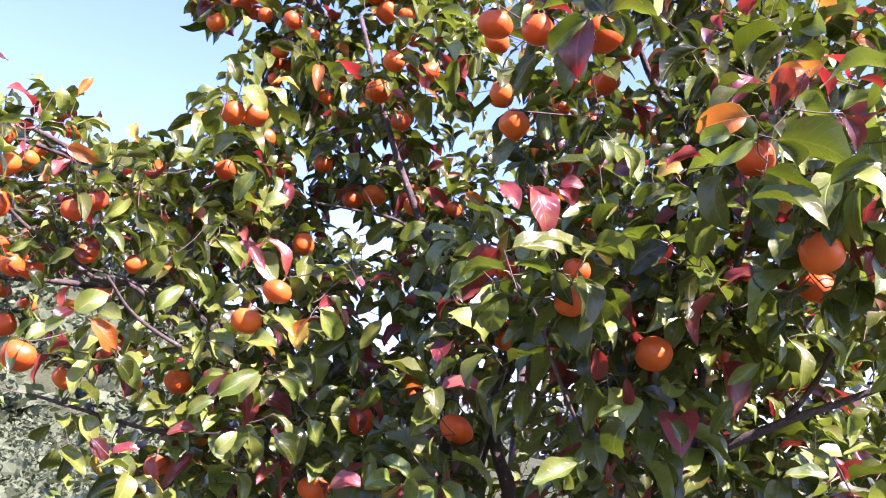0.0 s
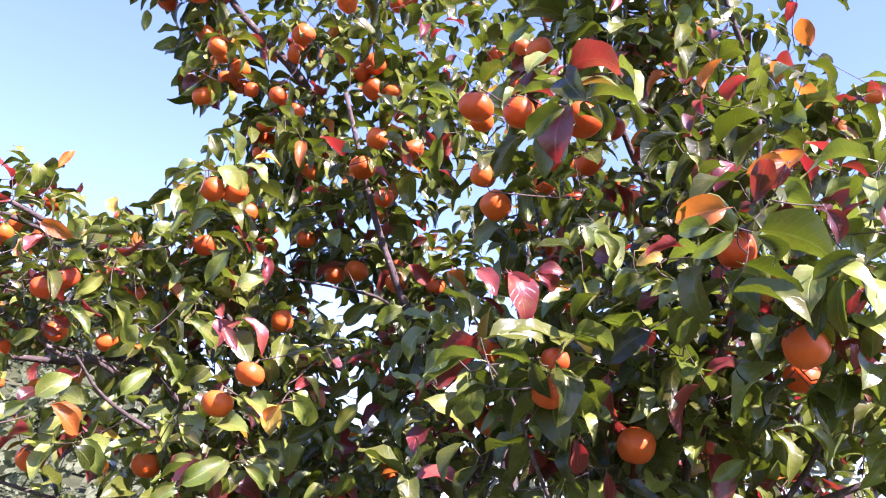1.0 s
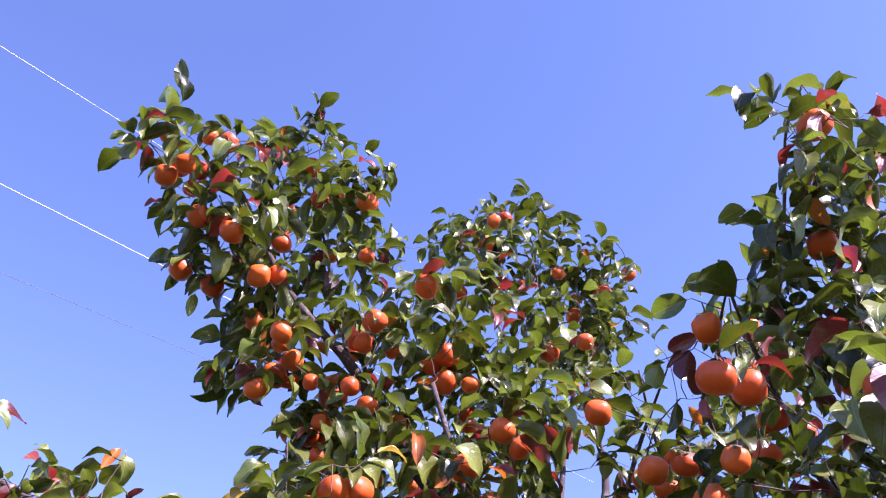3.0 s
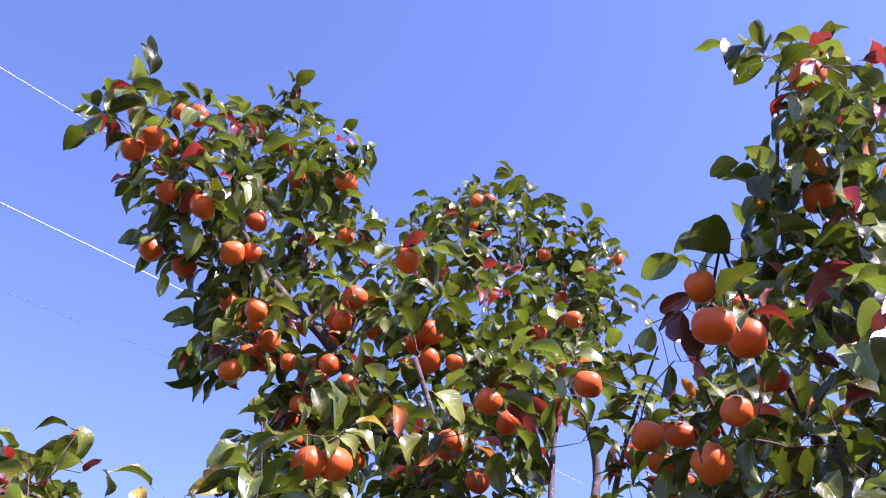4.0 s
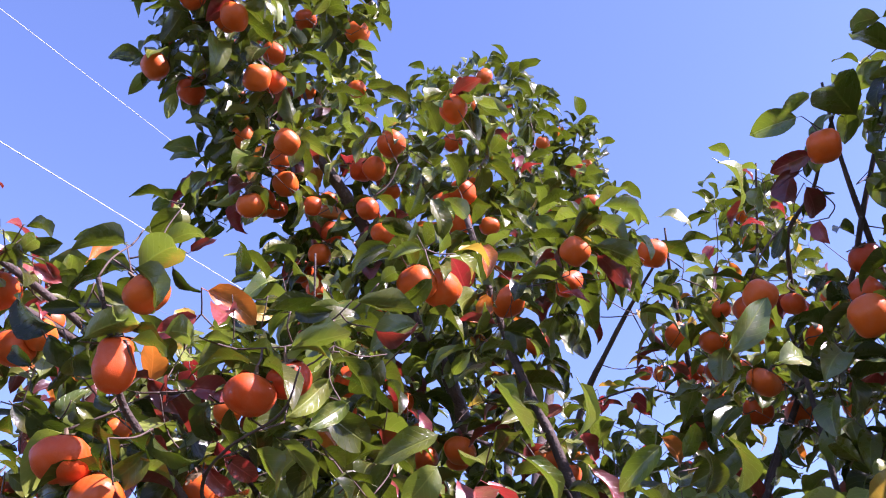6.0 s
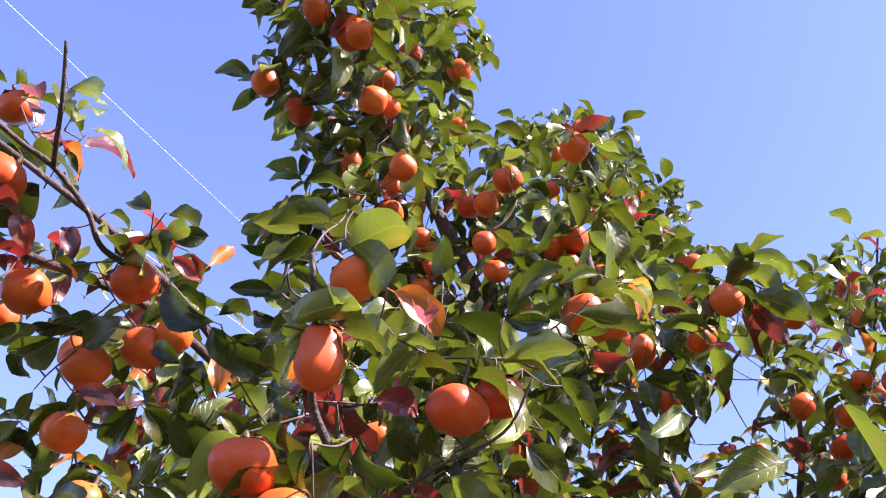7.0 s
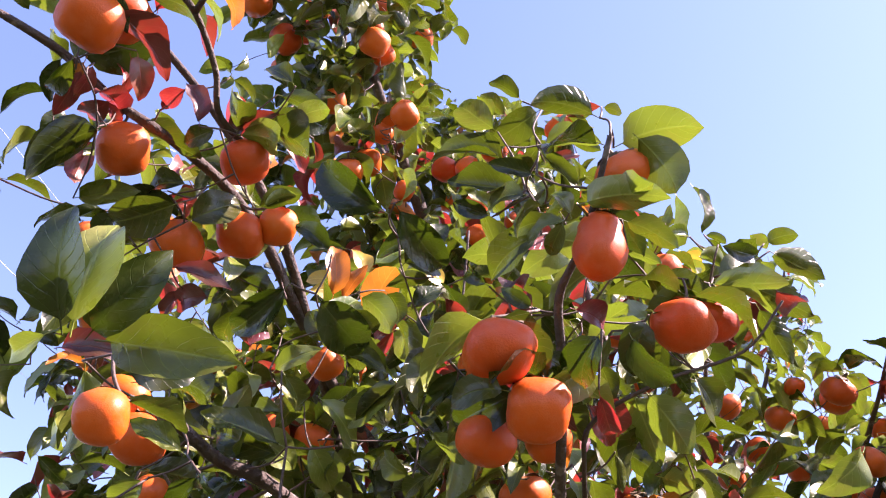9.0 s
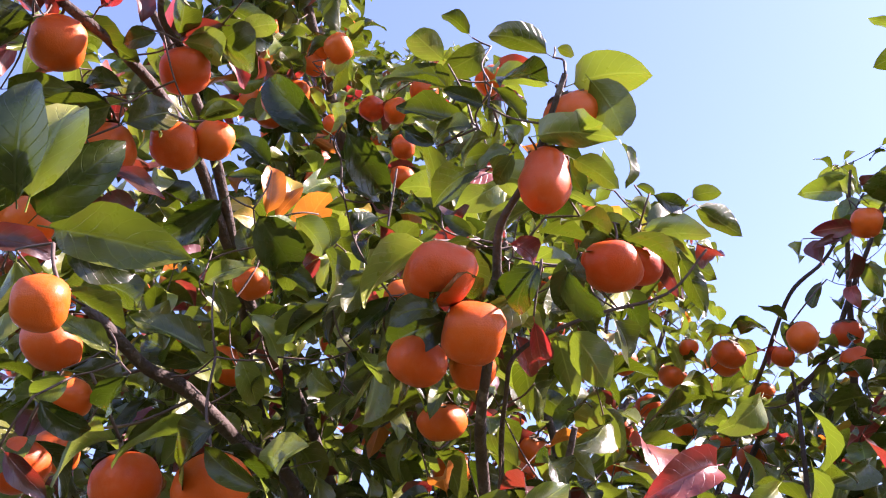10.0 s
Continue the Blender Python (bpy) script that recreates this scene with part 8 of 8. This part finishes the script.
main_tree.set_leaves([
    ((-0.546, 1.417, 1.823), (0.69, 0.08, 0.71), (0.10, -0.99, 0.02), 0.075, "lime"),
    ((-0.758, 1.392, 1.889), (0.69, 0.38, -0.61), (0.63, -0.73, 0.26), 0.053, "green"),
    ((-0.611, 1.432, 1.752), (0.60, 0.50, -0.63), (0.69, -0.71, 0.09), 0.073, "green"),
    ((-0.442, 1.454, 1.691), (0.86, 0.02, 0.51), (0.02, -1.00, 0.01), 0.092, "lime"),
    ((-0.341, 1.448, 1.732), (0.76, 0.25, -0.60), (0.50, -0.82, 0.29), 0.070, "lime"),
    ((-0.485, 1.460, 1.659), (0.75, -0.17, 0.64), (-0.33, -0.94, 0.13), 0.059, "lime"),
    ((-0.381, 1.470, 1.638), (0.16, 0.53, -0.83), (0.86, -0.49, -0.14), 0.089, "green"),
    ((-0.338, 1.473, 1.633), (0.76, 0.24, -0.61), (0.47, -0.84, 0.25), 0.070, "green"),
    ((-0.439, 1.477, 1.598), (0.70, -0.30, 0.65), (-0.18, -0.95, -0.24), 0.060, "lime"),
    ((-0.686, 1.414, 1.812), (-0.91, 0.12, -0.39), (-0.05, -0.98, -0.19), 0.057, "lime"),
])
main_tree.set_leaves([
    ((-0.283, 1.427, 1.826), (-0.81, 0.18, -0.56), (-0.08, -0.98, -0.20), 0.051, "orange"),
    ((-0.268, 1.424, 1.839), (0.56, 0.47, -0.68), (0.61, -0.79, -0.05), 0.075, "lime"),
    ((-0.411, 1.329, 2.198), (0.85, 0.08, -0.52), (0.28, -0.90, 0.32), 0.066, "lime"),
    ((-0.418, 1.825, 2.274), (0.71, 0.37, -0.59), (0.57, -0.80, 0.19), 0.047, "lime"),
    ((-0.417, 1.377, 2.004), (0.55, -0.25, 0.80), (-0.07, -0.96, -0.26), 0.075, "lime"),
    ((-0.369, 1.378, 2.006), (0.92, -0.22, 0.32), (-0.27, -0.96, 0.11), 0.052, "lime"),
    ((-0.635, 1.377, 1.968), (0.51, 0.44, -0.73), (0.73, -0.67, 0.10), 0.064, "lime"),
    ((-0.561, 1.378, 1.976), (0.45, 0.48, -0.75), (0.72, -0.70, -0.01), 0.065, "lime"),
    ((-0.483, 1.393, 1.931), (-0.78, 0.23, -0.59), (-0.19, -0.97, -0.12), 0.062, "lime"),
    ((-0.427, 1.392, 1.942), (0.74, 0.47, -0.47), (0.66, -0.61, 0.43), 0.064, "green"),
])
main_tree.set_leaves([
    ((-0.562, 1.715, 1.823), (-0.82, 0.04, 0.57), (0.32, -0.79, 0.52), 0.078, "lime"),
    ((-0.403, 1.441, 1.751), (-0.81, 0.15, 0.56), (0.26, -0.77, 0.58), 0.067, "green"),
    ((-0.747, 1.379, 1.939), (-0.71, -0.08, -0.70), (0.22, -0.97, -0.11), 0.044, "lime"),
    ((-0.672, 1.386, 1.924), (-0.86, 0.26, -0.44), (-0.33, -0.94, 0.08), 0.060, "green"),
    ((-0.913, 1.684, 1.807), (0.70, -0.20, 0.69), (-0.26, -0.96, -0.01), 0.065, "lime"),
])
main_tree.finish()

back_tree = FruitTree((0.15, 3.75, 0), "slender dense green persimmon tree with few orange fruit", "persimmon trees", 66, dict(green=84, lime=12, yellow=1, orange=1, red=1, dark=1))
back_tree.limb("trunk", [(0.15, 3.75, 0), (0.16999999999999998, 3.68, 0.75), (0.15, 3.7, 1.5)], 0.062, 0.030)
back_tree.limb("back_top", [(0.150, 3.700, 1.500), (0.388, 3.889, 2.811), (0.582, 4.044, 3.456), (0.407, 3.783, 3.850), (0.258, 3.601, 4.218), (0.190, 3.540, 4.380)], 0.0290, 0.004)
back_tree.limb("back_right", [(0.150, 3.700, 1.500), (0.283, 3.907, 2.840), (0.392, 4.075, 3.500), (0.472, 3.900, 3.907), (0.583, 3.692, 4.182), (0.630, 3.506, 4.436)], 0.0220, 0.0031)
back_tree.limb("back_side", [(0.150, 3.700, 1.500), (0.318, 3.605, 2.504), (0.456, 3.527, 2.999), (0.441, 3.196, 3.093), (0.447, 2.944, 3.161), (0.448, 2.717, 3.201)], 0.0220, 0.00248)
back_tree.fruits([
    (0.080, 2.802, 3.303, 0.072), (0.797, 2.764, 3.405, 0.078), (1.528, 3.012, 3.302, 0.076), (0.171, 2.970, 3.276, 0.075),
    (1.044, 3.174, 3.173, 0.062), (0.607, 3.289, 3.043, 0.050), (0.191, 2.977, 3.788, 0.054), (0.216, 2.773, 3.091, 0.064),
    (0.166, 2.650, 3.250, 0.057), (0.694, 2.656, 3.187, 0.057), (0.483, 2.967, 2.872, 0.061), (0.864, 3.448, 3.115, 0.062),
])
back_tree.fruits([
    (-0.089, 3.119, 4.074, 0.073), (0.011, 3.051, 4.126, 0.070), (0.420, 3.164, 3.838, 0.078), (-0.015, 3.155, 3.733, 0.078),
    (0.320, 3.301, 3.820, 0.070), (0.115, 3.312, 3.980, 0.065),
])
back_tree.fruits([
    (0.746, 3.712, 4.388, 0.078),
])
back_tree.spray([
    (0.432, 3.202, 3.860), (0.417, 3.245, 3.926), (0.006, 2.948, 4.062), (0.070, 3.180, 3.901), (0.415, 3.104, 3.944),
    (0.336, 3.154, 3.936), (0.412, 3.211, 3.774), (0.237, 3.093, 4.037), (0.181, 3.165, 3.959), (0.357, 3.293, 3.940),
    (0.331, 3.217, 3.753), (0.018, 3.103, 3.990), (0.270, 3.183, 3.952), (0.067, 3.010, 4.036), (0.425, 3.272, 3.873),
    (-0.114, 3.897, 4.891),
], 9, 0.106)
back_tree.spray([
    (0.109, 5.207, 3.841), (-0.123, 3.911, 3.742), (-0.101, 4.025, 3.730), (-0.063, 4.106, 3.704), (0.090, 4.127, 3.728),
    (0.006, 4.223, 3.701), (0.037, 4.239, 3.638), (0.120, 4.271, 3.638), (0.213, 4.322, 3.602), (0.351, 4.501, 3.650),
    (0.355, 4.552, 3.552), (0.384, 4.613, 3.515),
], 9, 0.106)
back_tree.spray([
    (0.062, 2.718, 3.241), (0.771, 2.729, 3.361), (0.341, 3.016, 3.704), (-0.096, 2.946, 3.236), (0.752, 2.804, 3.422),
    (0.693, 2.686, 3.241), (0.695, 2.927, 3.179), (0.062, 2.750, 3.309), (0.239, 3.117, 3.737), (0.041, 3.235, 2.821),
    (0.198, 2.949, 3.469), (0.403, 3.228, 3.623), (0.407, 3.205, 3.688), (0.184, 2.793, 3.192), (0.332, 3.208, 3.660),
    (0.181, 3.048, 3.750), (0.236, 2.978, 3.400), (0.299, 2.947, 3.352), (0.034, 2.721, 3.444), (0.262, 2.851, 3.272),
    (-0.233, 3.545, 2.782), (0.538, 3.328, 2.767), (0.902, 2.980, 3.529), (0.121, 3.143, 3.542), (-0.000, 2.931, 3.241),
    (0.362, 3.094, 3.661), (0.504, 3.344, 3.711), (0.719, 3.056, 3.245), (0.177, 3.146, 3.722), (0.927, 2.930, 3.635),
], 9, 0.106)
back_tree.spray([
    (0.978, 2.872, 3.598), (0.120, 3.185, 3.694), (1.059, 3.035, 3.596), (1.124, 2.944, 3.564), (0.174, 3.032, 3.425),
], 9, 0.106)
back_tree.spray([
    (0.422, 3.132, 4.084), (-0.175, 4.013, 4.941), (0.355, 3.168, 4.086), (0.469, 3.074, 3.927), (0.541, 3.225, 3.957),
    (0.137, 3.004, 4.013), (0.168, 3.066, 4.201), (0.137, 3.111, 4.332), (0.272, 3.084, 4.133),
], 7, 0.098, spread=0.09)
back_tree.spray([
    (0.043, 2.729, 3.663), (0.420, 2.923, 3.550), (0.366, 2.948, 3.330),
], 7, 0.098, spread=0.09)
back_tree.grow_shoots()

back_tree.finish()

side_tree = FruitTree((0.75, 2.95, 0), "small persimmon tree crowded with orange fruit and sparse yellow-green leaves", "persimmon trees", 67, dict(green=52, lime=38, yellow=2, orange=2, red=3, dark=3))
side_tree.limb("trunk", [(0.75, 2.95, 0), (0.77, 2.93, 0.60), (0.75, 2.95, 1.2)], 0.058, 0.027)
side_tree.limb("side_a", [(0.750, 2.950, 1.200), (0.577, 2.859, 2.098), (0.435, 2.784, 2.540), (0.352, 2.614, 2.703), (0.285, 2.508, 2.863), (0.241, 2.413, 3.000)], 0.0190, 0.00248)
side_tree.limb("side_b", [(0.750, 2.950, 1.200), (0.599, 2.880, 2.111), (0.476, 2.823, 2.559), (0.506, 2.682, 2.726), (0.587, 2.591, 2.894), (0.569, 2.481, 3.040), (0.535, 2.347, 3.223)], 0.0190, 0.00248)
side_tree.limb("side_c", [(0.750, 2.950, 1.200), (0.693, 2.501, 1.933), (0.646, 2.134, 2.294), (0.524, 2.045, 2.407), (0.413, 1.963, 2.503), (0.349, 1.901, 2.620), (0.282, 1.832, 2.746), (0.225, 1.754, 2.873)], 0.0190, 0.00248)
side_tree.limb("side_d", [(0.750, 2.950, 1.200), (0.960, 2.450, 2.100), (0.866, 2.199, 2.575), (0.762, 2.086, 2.777), (0.648, 1.969, 2.991), (0.584, 1.893, 3.122)], 0.0190, 0.004)
side_tree.limb("side_arm", [(0.366, 2.664, 2.635), (0.199, 2.595, 2.619), (0.099, 2.584, 2.586), (-0.007, 2.588, 2.538)], 0.0043, 0.00186)
side_tree.fruits([
    (0.418, 2.484, 2.625, 0.067), (0.492, 2.451, 2.608, 0.075), (0.359, 2.597, 2.674, 0.055),
])
side_tree.fruits([
    (0.316, 2.436, 2.602, 0.067), (0.193, 2.392, 2.659, 0.062), (0.389, 2.586, 2.608, 0.069), (0.280, 2.523, 2.462, 0.064),
])
side_tree.fruits([
    (0.645, 2.358, 2.789, 0.065), (0.652, 2.904, 2.839, 0.064), (1.384, 3.254, 2.015, 0.062), (0.937, 2.308, 2.670, 0.064),
    (0.645, 2.621, 2.906, 0.057), (0.880, 2.884, 2.937, 0.061), (0.812, 1.978, 3.342, 0.057),
])
side_tree.fruits([
    (0.574, 1.826, 2.511, 0.064), (0.683, 2.209, 2.101, 0.064), (0.899, 1.881, 2.343, 0.064), (0.748, 1.898, 2.250, 0.064),
    (0.460, 1.786, 2.593, 0.064),
])
side_tree.spray([
    (0.346, 2.540, 2.706), (-0.035, 2.564, 3.082), (-0.012, 2.625, 3.142), (0.314, 2.358, 2.763), (-0.155, 2.445, 3.186),
    (-0.091, 2.549, 3.329), (0.159, 2.541, 2.980), (0.397, 2.739, 2.546), (0.542, 2.594, 2.461), (0.610, 2.528, 2.450),
    (-0.108, 2.646, 3.156), (-0.036, 2.614, 3.281), (-0.062, 2.640, 3.221), (0.047, 2.543, 2.965), (0.437, 2.654, 2.595),
    (0.141, 2.585, 3.071), (0.303, 2.820, 2.550), (0.310, 2.882, 2.438), (0.104, 2.980, 2.512), (0.284, 2.427, 2.747),
    (-0.041, 2.630, 3.013), (-0.018, 2.737, 3.177), (0.040, 2.582, 3.022), (0.133, 2.586, 2.934), (0.439, 2.665, 2.419),
], 4, 0.088)
side_tree.spray([
    (0.615, 2.602, 2.627), (0.973, 2.819, 3.024), (1.488, 3.595, 2.117), (1.015, 2.516, 2.802), (1.141, 3.889, 1.949),
    (0.474, 2.371, 3.188), (0.787, 2.658, 2.468), (0.628, 2.485, 3.075), (0.517, 2.923, 2.781), (0.533, 2.946, 2.630),
    (0.435, 2.708, 2.723), (0.760, 2.659, 2.897), (0.795, 2.800, 2.769), (0.838, 2.526, 2.829), (0.718, 2.552, 3.193),
    (0.624, 2.384, 2.825), (0.592, 2.468, 3.184), (0.562, 2.419, 3.050), (0.657, 2.659, 2.857), (0.627, 2.711, 2.642),
    (0.866, 2.371, 2.833), (0.545, 2.990, 2.575), (1.552, 3.669, 2.041), (1.700, 3.840, 2.030), (1.240, 3.970, 1.872),
], 4, 0.088)
side_tree.spray([
    (0.799, 1.951, 3.163),
], 5, 0.085, tints=FRESH)
side_tree.spray([
    (0.732, 2.364, 2.196), (0.706, 2.347, 2.353), (0.760, 2.047, 2.355), (0.914, 2.052, 2.466), (0.700, 2.478, 2.471),
    (0.570, 2.031, 2.468), (0.602, 2.212, 2.554), (0.601, 2.045, 2.577), (0.514, 1.805, 2.627), (0.426, 1.556, 2.628),
    (0.683, 1.761, 2.563), (0.738, 1.794, 2.648), (0.559, 1.752, 2.468), (0.643, 1.753, 2.486), (0.465, 1.736, 2.442),
    (0.459, 2.343, 2.309), (1.051, 1.975, 2.683), (0.534, 2.232, 2.446), (1.012, 1.888, 2.745), (0.526, 2.282, 2.364),
    (0.783, 2.290, 2.630), (0.655, 2.298, 2.518), (0.654, 2.108, 2.482), (0.605, 2.261, 2.513), (0.608, 1.998, 2.601),
    (0.540, 2.037, 2.538), (0.701, 2.156, 2.598), (0.591, 1.675, 2.580), (0.683, 1.645, 2.551),
], 4, 0.088)
side_tree.spray([
    (0.532, 1.840, 2.580), (0.859, 2.028, 2.762), (0.649, 1.952, 2.707), (0.362, 1.813, 2.902),
], 5, 0.085, tints=FRESH)
side_tree.spray([
    (0.227, 2.518, 2.708), (0.012, 2.676, 2.639), (0.324, 2.446, 2.605), (0.175, 2.368, 2.638), (0.169, 2.416, 2.698),
    (0.393, 2.529, 2.484), (0.111, 2.566, 2.464), (-0.127, 2.583, 2.467), (0.170, 2.762, 2.599), (0.049, 2.692, 2.546),
    (-0.095, 2.653, 2.584), (0.262, 2.700, 2.586), (0.266, 2.510, 2.508), (0.161, 2.526, 2.409), (0.269, 2.432, 2.558),
    (-0.040, 2.473, 2.426), (0.234, 2.620, 2.349), (-0.005, 2.677, 2.464), (0.055, 2.815, 2.702), (-0.011, 2.596, 2.444),
    (-0.032, 2.614, 2.529),
], 4, 0.088)
side_tree.spray([
    (0.253, 2.473, 2.862), (0.230, 2.197, 2.923), (0.078, 2.413, 2.967), (0.459, 2.391, 2.855), (0.445, 2.314, 2.977),
], 3, 0.081, spread=0.09)
side_tree.spray([
    (0.484, 2.650, 2.673), (0.822, 2.387, 2.876), (0.502, 2.714, 2.809), (0.650, 2.674, 2.974), (0.577, 2.654, 3.129),
    (0.536, 2.366, 2.994), (0.482, 2.287, 3.096), (0.582, 2.414, 3.121), (0.577, 2.755, 2.814), (0.600, 2.510, 2.720),
    (0.570, 2.747, 2.594), (0.784, 2.558, 3.089), (0.621, 2.831, 2.737), (0.420, 2.736, 2.859), (0.872, 2.617, 3.177),
    (0.752, 2.491, 3.162), (0.667, 2.487, 2.973), (0.530, 2.613, 2.773), (0.594, 2.763, 2.705), (0.612, 2.382, 3.229),
    (0.674, 2.468, 3.023),
], 3, 0.081, spread=0.09)
side_tree.spray([
    (0.911, 2.044, 3.178), (0.836, 1.996, 3.329),
], 3, 0.078, tints=FRESH, spread=0.09)
side_tree.spray([
    (0.386, 1.845, 2.655), (0.553, 2.107, 2.700),
], 3, 0.078, tints=FRESH, spread=0.09)
side_tree.spray([
    (0.667, 2.129, 2.717), (0.878, 1.804, 2.546),
], 3, 0.081, spread=0.09)
side_tree.spray([
    (0.031, 2.450, 2.815), (-0.104, 2.630, 2.650), (0.214, 2.551, 2.640), (0.217, 2.720, 2.655), (0.153, 2.767, 2.671),
    (0.189, 2.805, 2.686), (0.305, 2.698, 2.690),
], 3, 0.081, spread=0.09)
side_tree.grow_shoots()

side_tree.finish()
